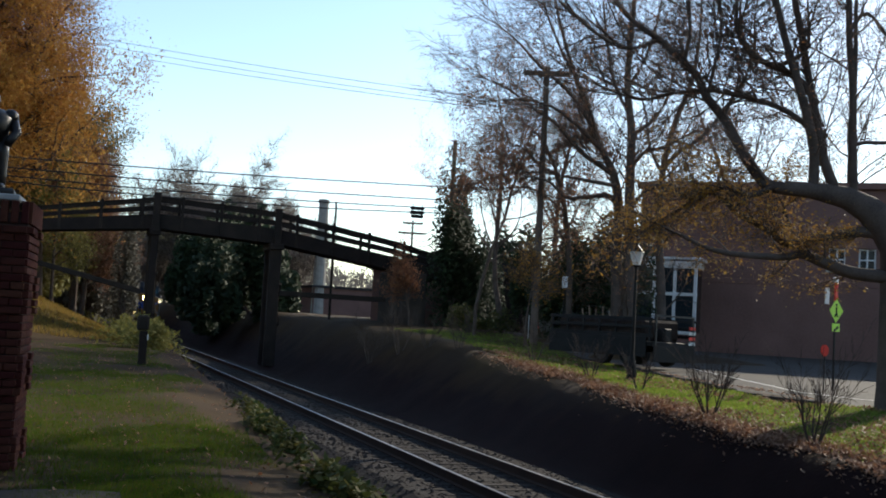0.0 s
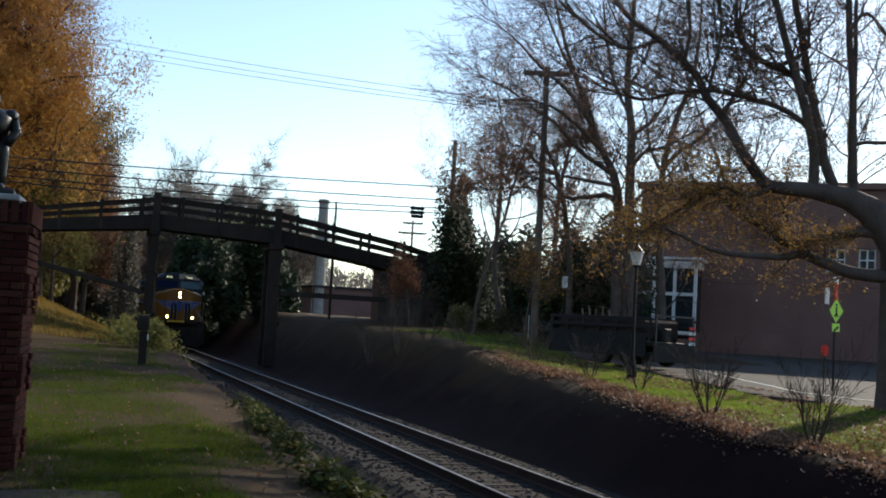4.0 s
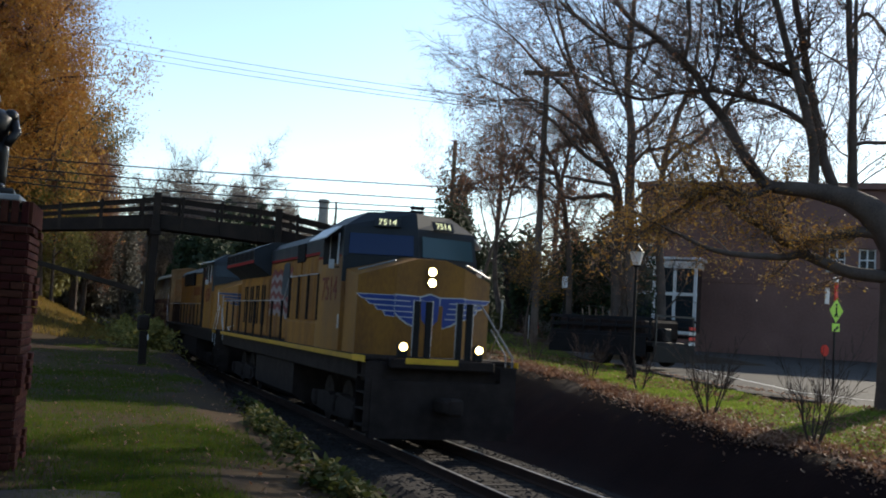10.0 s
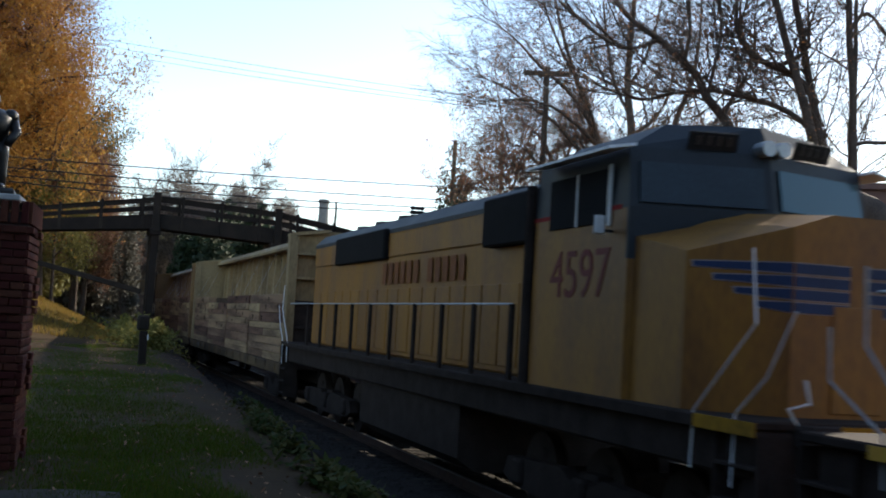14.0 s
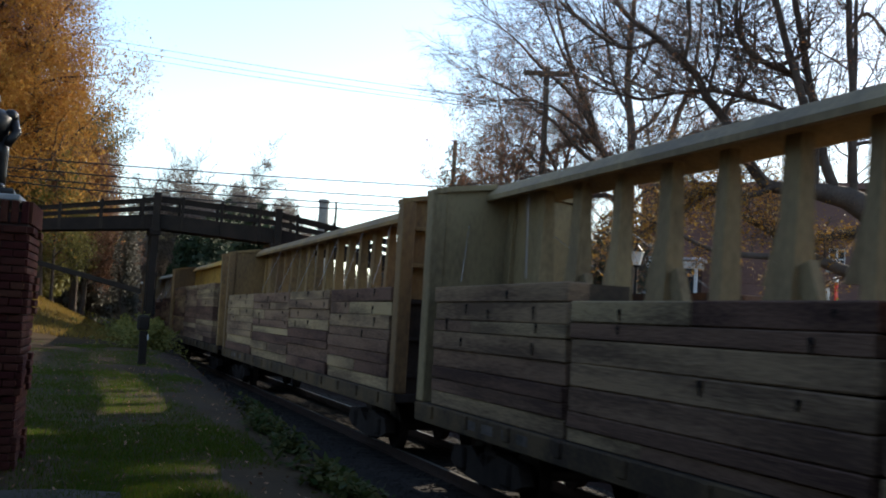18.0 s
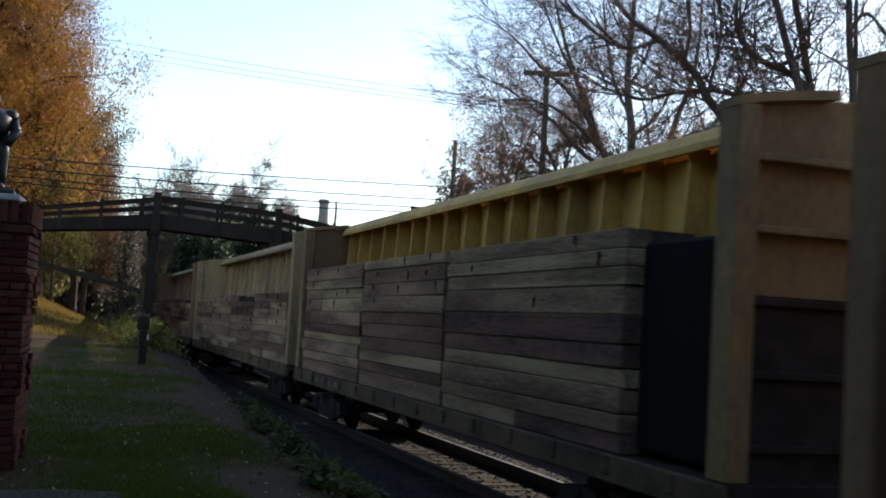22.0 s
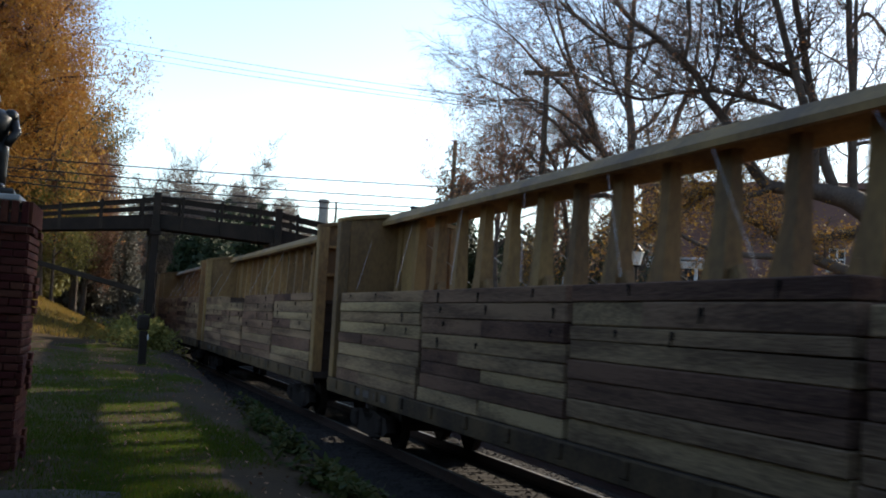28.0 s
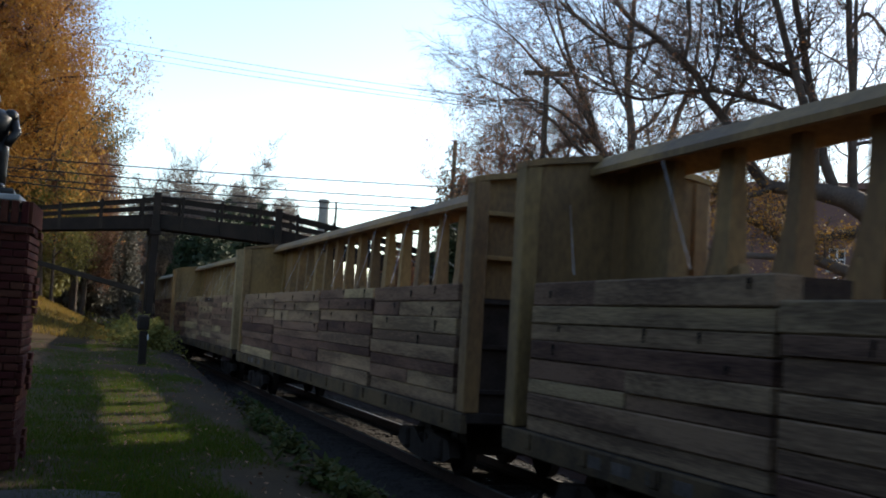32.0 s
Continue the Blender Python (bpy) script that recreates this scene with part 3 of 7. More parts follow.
    st = s.obj("statue", M_BRONZE, label="dark bronze statue standing on the brick pillar", smooth=True, at=pose(x1 - 0.5, y1 + 0.45, z0 + 2.565) @ Matrix.Scale(0.85, 4))
    tagged(st, category="statue")


make_pillar()


# ---- marker post by the crest of the cutting ----
def make_post():
    px, py = 2.02, 30.0
    z = ground_height(px, py)
    p = thing("marker_post", pose(px, py, z), "short dark post with a box head at the cutting's edge", "post")
    part("post", Build().box((0, 0, 0.42), (0.20, 0.18, 0.9), 0.02), M_TIMBER, p)
    part("head", Build().box((-0.03, 0, 1.08), (0.30, 0.24, 0.40), 0.05), M_TIMBER, p, "dark box head")
    part("tag", Build().box((0.10, -0.10, 0.72), (0.035, 0.01, 0.14), 0.003), M_WHITE, p, "small white tag")


make_post()


# ---- trees ----
class Wood:
    """Fast collector for many thin tapered bars."""

    def __init__(self, seed):
        self.v, self.f, self.tips, self.r, self.low, self.thin = [], [], [], random.Random(seed), 0.25, 0.005

    def bar(self, pts, rad, n):
        base = len(self.v)
        last = len(pts) - 1
        for i, p in enumerate(pts):
            a, b = pts[max(i - 1, 0)], pts[min(i + 1, last)]
            d = (b - a).normalized()
            u = Vector((0, 0, 1)).cross(d) if abs(d.z) < 0.9 else Vector((1, 0, 0)).cross(d)
            u.normalize()
            w = d.cross(u)
            for k in range(n):
                q = 2 * math.pi * k / n
                self.v.append(p + (u * math.cos(q) + w * math.sin(q)) * rad[i])
        for i in range(last):
            for k in range(n):
                a, b = base + i * n + k, base + i * n + (k + 1) % n
                self.f.append((a, b, b + n, a + n))

    def branch(self, p, d, length, r, level, spec):
        """A limb that wanders and sends off smaller ones. spec rows by level: count, length ratio, angle, up, wander."""
        R = self.r
        seg = max(2, min(7, int(length / 0.5) + 2)) if level < len(spec) else 2
        pts, rad = [p.copy()], [r]
        d = d.copy()
        wander, up = (spec[level][4], spec[level][3]) if level < len(spec) else (0.2, 0.1)
        tipr = r * (0.30 if level else 0.45)
        for i in range(seg):
            d = (d + Vector((R.gauss(0, wander), R.gauss(0, wander), R.gauss(0, wander) + up))).normalized()
            pts.append(pts[-1] + d * (length / seg))
            rad.append(r + (tipr - r) * (i + 1) / seg)
        self.bar(pts, rad, 9 if r > 0.12 else 5 if r > 0.035 else 3)
        if level >= len(spec):
            self.tips.append((pts[-1], d))
            self.tips.append((pts[1], d))
            return pts
        count, ratio, angle = spec[level][:3]
        for k in range(count):
            f0 = 0.25 if level else self.low
            f = f0 + (1 - f0) * (k + R.random()) / count
            i = min(int(f * seg), seg - 1)
            q = pts[i].lerp(pts[i + 1], f * seg - i)
            t = (pts[i + 1] - pts[i]).normalized()
            side = Vector((R.gauss(0, 1), R.gauss(0, 1), R.gauss(0, 0.6)))
            side = (side - t * side.dot(t)).normalized()
            a = angle * R.uniform(0.7, 1.25)
            nd = (t * math.cos(a) + side * math.sin(a)).normalized()
            self.branch(q, nd, length * ratio * R.uniform(0.7, 1.2) * (1.15 - 0.55 * f), max(rad[i] * 0.47, self.thin), level + 1, spec)
        self.branch(pts[-1], d, length * ratio, max(tipr * 0.9, self.thin), level + 1, spec)
        return pts


def limb_path(w, pts, r0, r1, level, spec, every, z_up=0.3, reach=(1.0, 2.3)):
    """A limb along a given line, with smaller branches growing from it."""
    pts = [Vector(p) for p in pts]
    fine = []
    for i in range(len(pts) - 1):
        a, b, c, d = pts[max(i - 1, 0)], pts[i], pts[i + 1], pts[min(i + 2, len(pts) - 1)]
        for k in range(4):
            t = k / 4
            fine.append(0.5 * (2 * b + (c - a) * t + (2 * a - 5 * b + 4 * c - d) * t * t + (3 * b - a - 3 * c + d) * t ** 3))
    fine.append(pts[-1])
    n = len(fine) - 1
    w.bar(fine, [r0 + (r1 - r0) * i / n for i in range(n + 1)], 10)
    R = w.r
    for i in range(3, n, 2):
        for _ in range(every):
            t = (fine[i + 1] - fine[i]).normalized() if i < n else Vector((0, 0, 1))
            side = Vector((R.gauss(0, 1), R.gauss(0, 1), R.gauss(0, 0.7) + z_up))
            side = (side - t * side.dot(t)).normalized()
            a = R.uniform(0.6, 1.1)
            w.branch(fine[i].lerp(fine[i + 1], R.random()), t * math.cos(a) + side * math.sin(a), R.uniform(*reach), max(0.022, 0.22 * (r0 + (r1 - r0) * i / n)), level, spec)
    w.branch(fine[-1], (fine[-1] - fine[-2]).normalized(), reach[1] * 0.8, r1, level, spec)


def leaf_cloud(tips, R, per, size, spread, droop=0.0):
    v, f = [], []
    for p, d in tips:
        k = int(per) + (1 if R.random() < per - int(per) else 0)
        for _ in range(k):
            c = p + Vector((R.gauss(0, spread), R.gauss(0, spread), R.gauss(0, spread) - abs(R.gauss(0, droop))))
            u = Vector((R.gauss(0, 1), R.gauss(0, 1), R.gauss(0, 1))).normalized()
            w = u.orthogonal().normalized()
            s = size * R.uniform(0.6, 1.3)
            n = len(v)
            v += [c - u * s, c + w * s * 0.45, c + u * s, c - w * s * 0.45]
            f.append((n, n + 1, n + 2, n + 3))
    return v, f


def tree(at, height, r, spec, seed, leaf=None, per=0.0, size=0.07, spread=0.15, label="", category="tree", lean=(0, 0), first=None, droop=0.0, group="", low=0.35, thin=0.005):
    """A grown tree: trunk, limbs and twigs as wood, leaves as one crown."""
    w = Wood(seed)
    w.low, w.thin = low, thin
    z = ground_height(*at) - 0.1
    t = thing("tree", pose(at[0], at[1], z), label, category, group)
    w.branch(Vector((0, 0, 0)), Vector((lean[0], lean[1], 1)).normalized(), height, r, 0, spec)
    for limb in first or ():
        p, d, ln, rr = limb
        w.branch(Vector(p), Vector(d).normalized(), ln, rr, 1, spec)
    me = bpy.data.meshes.new("trunk")
    me.from_pydata(w.v, [], w.f)
    me.materials.append(M_BARK)
    me.polygons.foreach_set("use_smooth", [True] * len(me.polygons))
    o = new("trunk", me)
    o.parent = t
    if leaf and per:
        v, f = leaf_cloud(w.tips, w.r, per, size, spread, droop)
        me = bpy.data.meshes.new("crown")
        me.from_pydata(v, [], f)
        me.materials.append(leaf)
        o = new("crown", me)
        o.parent = t
    return t


def bush(at, rx, ry, rz, n, leaf, size, seed, label, category="bush", lift=0.0, name="bush"):
    """A dense leafy mass with an uneven outline round a few stems."""
    R = random.Random(seed)
    z = ground_height(*at) + lift
    t = thing(name, pose(at[0], at[1], z - 0.05), label, category)
    lobes = [(Vector((R.gauss(0, 0.45), R.gauss(0, 0.45), R.uniform(0.15, 0.85))), R.uniform(0.25, 0.5)) for _ in range(16)]
    v, f = [], []
    for _ in range(n):
        c, s = R.choice(lobes)
        d = Vector((R.gauss(0, 1), R.gauss(0, 1), R.gauss(0, 1))).normalized() * s * R.random() ** 0.4
        p = c + d
        p = Vector((p.x * rx, p.y * ry, max(p.z, 0.02) * rz))
        u = Vector((R.gauss(0, 1), R.gauss(0, 1), R.gauss(0, 1))).normalized()
        w = u.orthogonal().normalized()
        k = size * R.uniform(0.6, 1.4)
        i = len(v)
        v += [p - u * k, p + w * k * 0.5, p + u * k, p - w * k * 0.5]
        f.append((i, i + 1, i + 2, i + 3))
    me = bpy.data.meshes.new("foliage")
    me.from_pydata(v, [], f)
    me.materials.append(leaf)
    o = new("foliage", me)
    o.parent = t
    b = Build()
    for _ in range(6):
        c, s = R.choice(lobes)
        b.tube([(R.gauss(0, 0.1) * rx, R.gauss(0, 0.1) * ry, 0), (c.x * rx * 0.5, c.y * ry * 0.5, c.z * rz * 0.5), (c.x * rx, c.y * ry, c.z * rz)], [0.05 * rz / 3 + 0.02, 0.035 * rz / 3 + 0.01, 0.01], 5)
    part("stem", b, M_BARK, t)
    return t


BARE = [(11, 0.55, 0.75, 0.05, 0.07), (8, 0.48, 0.7, 0.06, 0.13), (6, 0.5, 0.75, 0.05, 0.17), (4, 0.55, 0.7, 0.03, 0.2)]
FULL = [(13, 0.42, 1.0, 0.03, 0.05), (8, 0.5, 0.8, 0.03, 0.13), (6, 0.5, 0.8, 0.0, 0.18), (4, 0.55, 0.8, -0.03, 0.2)]
DENSE = [(22, 0.29, 1.0, 0.02, 0.04), (7, 0.5, 0.8, 0.0, 0.13), (5, 0.5, 0.8, -0.02, 0.18), (3, 0.55, 0.8, -0.05, 0.2)]
DOME = [(13, 1.05, 0.62, 0.04, 0.06), (8, 0.42, 0.6, 0.05, 0.12), (6, 0.5, 0.65, 0.03, 0.15), (3, 0.55, 0.6, 0.0, 0.2)]
BROAD = [(14, 0.60, 0.85, 0.03, 0.07), (8, 0.5, 0.7, 0.02, 0.13), (6, 0.5, 0.75, 0.02, 0.17), (4, 0.55, 0.7, 0.0, 0.2)]
FAR = [(14, 0.58, 0.85, 0.05, 0.07), (8, 0.5, 0.75, 0.05, 0.14), (6, 0.55, 0.8, 0.03, 0.2)]


TWIGGY = [(5, 0.55, 0.75, 0.03, 0.14), (4, 0.55, 0.75, 0.02, 0.18), (3, 0.6, 0.7, 0.0, 0.2)]
FINE = [(7, 0.5, 0.65, 0.03, 0.12), (4, 0.55, 0.7, 0.02, 0.16), (3, 0.6, 0.7, 0.0, 0.2)]


def traced(w, rows, spec):
    """Limbs given in the upright plane across the lot: points (along, height), depth at both ends, radii, side branches and their reach."""
    for pts, d0, d1, r0, r1, every, reach in rows:
        n = len(pts) - 1
        line = []
        for i, (u, h) in enumerate(pts):
            d = d0 + (d1 - d0) * i / n
            line.append((-0.949 * u + 0.316 * d, 0.316 * u + 0.949 * d, h))
        limb_path(w, line, r0, r1, 0, spec, every, 0.25, reach)


def finish_tree(t, w, crowns, bark):
    me = bpy.data.meshes.new("trunk")
    me.from_pydata(w.v, [], w.f)
    me.materials.append(bark)
    me.polygons.foreach_set("use_smooth", [True] * len(me.polygons))
    new("trunk", me).parent = t
    for nm, tips, lf, per, size, spread in crowns:
        v, f = leaf_cloud(tips, w.r, per, size, spread)
        me = bpy.data.meshes.new(nm)
        me.from_pydata(v, [], f)
        me.materials.append(lf)
        new(nm, me).parent = t


def great_tree():
    """The old tree beside the lot: a leaning trunk, heavy low limbs that sweep to one side, tall risers on them."""
    t = thing("tree", pose(16.26, 19.69, 0.488) @ Matrix.Scale(1.196, 4), "great old tree with heavy spreading limbs and last orange leaves", "tree")
    w = Wood(27)
    w.low = 0.15
    trunk = [(-0.62, 0.40, 0.72), (-0.52, 0.62, 0.50), (-0.46, 0.95, 0.40), (-0.42, 1.5, 0.35), (-0.42, 2.6, 0.34), (-0.38, 3.4, 0.33), (-0.12, 3.8, 0.30), (0.2, 4.08, 0.25), (0.6, 4.27, 0.20), (1.19, 4.36, 0.15), (1.7, 4.38, 0.125)]
    w.bar([Vector((-0.949 * u, 0.316 * u, h)) for u, h, _ in trunk], [r for _, _, r in trunk], 14)
    short, mid, tall = (0.5, 1.2), (0.7, 1.7), (0.9, 2.1)
    traced(w, [
        ([(1.6, 4.37), (1.95, 4.42), (2.16, 4.63), (2.45, 5.09), (2.75, 5.62), (3.05, 6.01), (3.21, 6.36), (3.49, 6.7), (3.93, 7.09), (4.45, 7.47), (4.9, 8.0)], 0, 0.8, 0.12, 0.04, 1, mid),
        ([(0.45, 4.2), (0.55, 5.29), (0.61, 6.1), (0.74, 7.02), (0.81, 7.84), (0.89, 8.8), (0.9, 10.0)], 0, -0.6, 0.075, 0.045, 1, mid),
        ([(0.59, 6.05), (0.53, 6.82), (0.5, 7.65), (0.42, 8.6), (0.3, 9.6)], -0.2, 0.4, 0.045, 0.03, 1, mid),
        ([(0.75, 4.28), (0.99, 4.96), (1.08, 5.56), (1.25, 6.47), (1.4, 7.39), (1.59, 8.42), (1.7, 9.6)], 0, 0.6, 0.10, 0.045, 1, mid),
        ([(1.19, 4.36), (1.22, 5.04), (1.4, 5.7), (1.67, 6.45), (1.92, 7.15), (2.11, 7.76), (2.31, 8.6), (2.4, 9.6)], 0, -0.5, 0.10, 0.04, 1, mid),
        ([(1.13, 5.97), (1.36, 6.26), (1.69, 6.47), (2.06, 6.58), (2.39, 6.73), (2.63, 6.99), (2.74, 7.4), (2.75, 8.2)], 0.2, -0.3, 0.075, 0.03, 2, mid),
        ([(1.95, 6.56), (1.6, 6.72), (1.35, 6.95), (1.3, 7.4)], 0, 0.2, 0.05, 0.03, 1, short),
        ([(1.31, 5.55), (1.7, 5.83), (2.26, 6.02), (2.77, 6.13), (3.13, 6.18), (3.63, 6.11), (4.2, 5.98), (4.9, 6.2)], 0.1, 0.9, 0.055, 0.02, 2, mid),
        ([(2.75, 5.62), (2.6, 6.0), (2.3, 6.5), (2.15, 7.0), (2.1, 7.6)], 0.3, 0.9, 0.035, 0.02, 2, mid),
        ([(3.05, 6.01), (3.0, 6.5), (2.95, 7.1), (3.05, 7.8)], 0.4, -0.2, 0.035, 0.02, 2, mid),
        ([(3.49, 6.7), (3.4, 7.3), (3.5, 8.0), (3.6, 8.8)], 0.4, 0.6, 0.04, 0.02, 2, tall),
        ([(3.93, 7.09), (4.5, 6.9), (5.1, 7.2), (5.7, 7.7)], 0.6, 0.9, 0.035, 0.02, 2, tall),
        ([(0.57, 5.2), (0.22, 5.31), (-0.29, 5.38), (-1.2, 5.8)], 0, 0.5, 0.045, 0.025, 1, short),
        ([(0.68, 7.23), (0.29, 7.66), (-0.23, 7.28), (-1.0, 7.2)], 0, 0.4, 0.04, 0.02, 1, short),
        ([(-0.3, 3.4), (-1.0, 4.6), (-2.0, 6.0), (-2.8, 8.0)], 0, 0.6, 0.18, 0.04, 1, tall),
        ([(-0.3, 3.4), (-0.6, 5.0), (-1.1, 7.0), (-1.4, 9.5)], 0, 2.0, 0.14, 0.035, 1, tall)], TWIGGY)
    low = len(w.tips)
    traced(w, [
        ([(-0.24, 3.6), (0.26, 3.68), (0.9, 3.56), (1.5, 3.40), (1.95, 3.68), (2.42, 3.92), (2.75, 4.22), (3.2, 4.35)], 0, 0.5, 0.11, 0.03, 1, (0.35, 0.9)),
        ([(-0.3, 2.9), (0.45, 2.93), (1.0, 3.08), (1.42, 3.2), (1.8, 3.12), (2.9, 3.15), (3.6, 3.4)], 0, -0.4, 0.13, 0.03, 1, (0.35, 0.85)),
        ([(1.5, 3.42), (1.45, 3.75), (1.55, 4.0), (1.5, 4.3)], 0.2, 0.6, 0.03, 0.015, 1, (0.3, 0.6)),
        ([(1.9, 4.38), (2.29, 4.22), (2.7, 4.35), (3.1, 4.17), (3.6, 3.85), (4.1, 3.5)], 0, 0.6, 0.06, 0.02, 2, (0.4, 1.0))], TWIGGY)
    finish_tree(t, w, (("crown", w.tips[:low], L_RUST, 0.28, 0.026, 0.13), ("low_crown", w.tips[low:], L_GOLD, 1.1, 0.034, 0.13)), M_BARK)


def street_tree():
    """The broad bare tree across the lot: two stems side by side, fine twigs in a wide fan."""
    t = thing("tree", pose(20.9, 39.9, 1.6), "tall broad nearly bare tree with two stems and sparse russet leaves", "tree")
    w = Wood(21)
    w.thin = 0.006
    near, far = (1.3, 2.6), (1.6, 3.2)
    traced(w, [
        ([(0.2, 0.0), (0.24, 1.54), (0.36, 4.22), (0.35, 5.79), (0.59, 7.13), (1.04, 8.01), (1.54, 9.01), (2.06, 10.46), (2.64, 12.03), (3.2, 13.9)], 0, 0.5, 0.26, 0.05, 2, near),
        ([(-0.3, 0.0), (-0.21, 1.57), (-0.11, 4.25), (0.01, 6.72), (0.04, 8.75), (0.3, 10.56), (0.29, 12.17), (0.2, 14.25), (0.17, 16.1)], 0, -0.5, 0.27, 0.06, 2, near),
        ([(0.34, 5.68), (0.77, 6.26), (1.62, 6.17), (2.52, 6.07), (3.26, 6.64), (4.12, 6.75)], 0, -0.8, 0.12, 0.03, 2, (0.8, 1.6)),
        ([(0.59, 7.13), (1.24, 7.55), (1.94, 8.01), (3.01, 9.15), (3.83, 9.67), (5.0, 10.5), (6.0, 10.9)], 0, 0.8, 0.12, 0.025, 2, near),
        ([(1.04, 8.01), (1.98, 8.76), (3.03, 9.49), (4.28, 9.76), (5.6, 9.57)], 0, -1.2, 0.10, 0.02, 2, near),
        ([(1.54, 9.01), (2.51, 10.43), (3.7, 11.51), (4.66, 12.6), (5.37, 13.25)], 0, 1.6, 0.10, 0.025, 2, far),
        ([(1.3, 8.5), (1.9, 10.0), (2.9, 11.6), (3.7, 13.2), (4.2, 14.6)], 0, -1.4, 0.08, 0.025, 2, far),
        ([(0.23, 5.12), (-0.39, 6.29), (-1.04, 6.78), (-1.8, 7.6)], 0, -0.7, 0.09, 0.03, 2, (0.8, 1.6)),
        ([(0.04, 8.75), (-0.7, 9.3), (-1.34, 10.2), (-1.73, 11.6), (-2.0, 13.0)], 0, 0.9, 0.09, 0.03, 2, near),
        ([(0.02, 7.39), (-0.53, 8.11), (-1.2, 8.26), (-2.08, 8.77), (-3.19, 9.17)], 0, -1.0, 0.09, 0.03, 2, near),
        ([(0.17, 9.66), (0.83, 10.76), (1.25, 12.34), (1.56, 14.17)], 0, -1.0, 0.08, 0.03, 2, far),
        ([(0.3, 10.56), (-0.37, 11.75), (-0.86, 13.39), (-1.13, 15.02)], 0, 0.6, 0.08, 0.03, 2, far),
        ([(0.48, 6.69), (1.43, 6.86), (2.34, 7.03), (3.47, 7.19), (4.82, 7.11)], 0, 1.2, 0.09, 0.025, 2, (0.8, 1.7))], FINE)
    finish_tree(t, w, (("crown", w.tips, L_RUST, 0.45, 0.034, 0.17),), M_BARK)
    t = thing("tree", pose(22.2, 39.6, 1.6), "slender forked nearly bare tree beside the brick building", "tree")
    w = Wood(23)
    traced(w, [
        ([(-0.2, 0.0), (-0.2, 2.1), (-0.05, 4.3), (0.0, 6.6), (-0.2, 8.4), (-0.6, 9.8), (-1.1, 11.2), (-1.35, 13.0), (-1.4, 14.9)], 0, 0.6, 0.20, 0.04, 1, near),
        ([(-0.1, 7.6), (-0.6, 8.2), (-1.5, 8.9), (-2.4, 10.2), (-3.2, 11.4)], 0, -0.8, 0.09, 0.03, 1, near),
        ([(-0.05, 7.2), (0.5, 8.4), (0.7, 9.8), (1.1, 11.4)], 0, 0.8, 0.08, 0.03, 1, near)], FINE)
    finish_tree(t, w, (("crown", w.tips, L_RUST, 0.6, 0.034, 0.16),), M_BARK)
    t = thing("tree", pose(19.2, 42.4, 1.7), "slender tree with a dense brown dead-leaved crown behind the pole", "tree")
    w = Wood(22)
    traced(w, [
        ([(-0.5, 0.0), (-0.45, 2.2), (-0.3, 4.4), (0.1, 6.6), (0.7, 8.1), (1.2, 8.8)], 0, 0, 0.15, 0.05, 1, (0.7, 1.4)),
        ([(-0.2, 5.5), (0.6, 6.2), (1.5, 6.6), (2.6, 6.5), (3.6, 6.4)], 0, 0.6, 0.06, 0.02, 2, (0.6, 1.2)),
        ([(0.3, 7.2), (1.1, 7.5), (1.9, 8.2), (2.6, 8.0)], 0, -0.6, 0.07, 0.02, 3, (0.6, 1.2)),
        ([(0.6, 8.0), (0.1, 8.5), (-0.6, 8.9), (-1.2, 8.6)], 0, 0.5, 0.06, 0.02, 3, (0.6, 1.2))], FINE)
    finish_tree(t, w, (("crown", w.tips, L_BROWN, 1.0, 0.042, 0.18),), M_BARK)


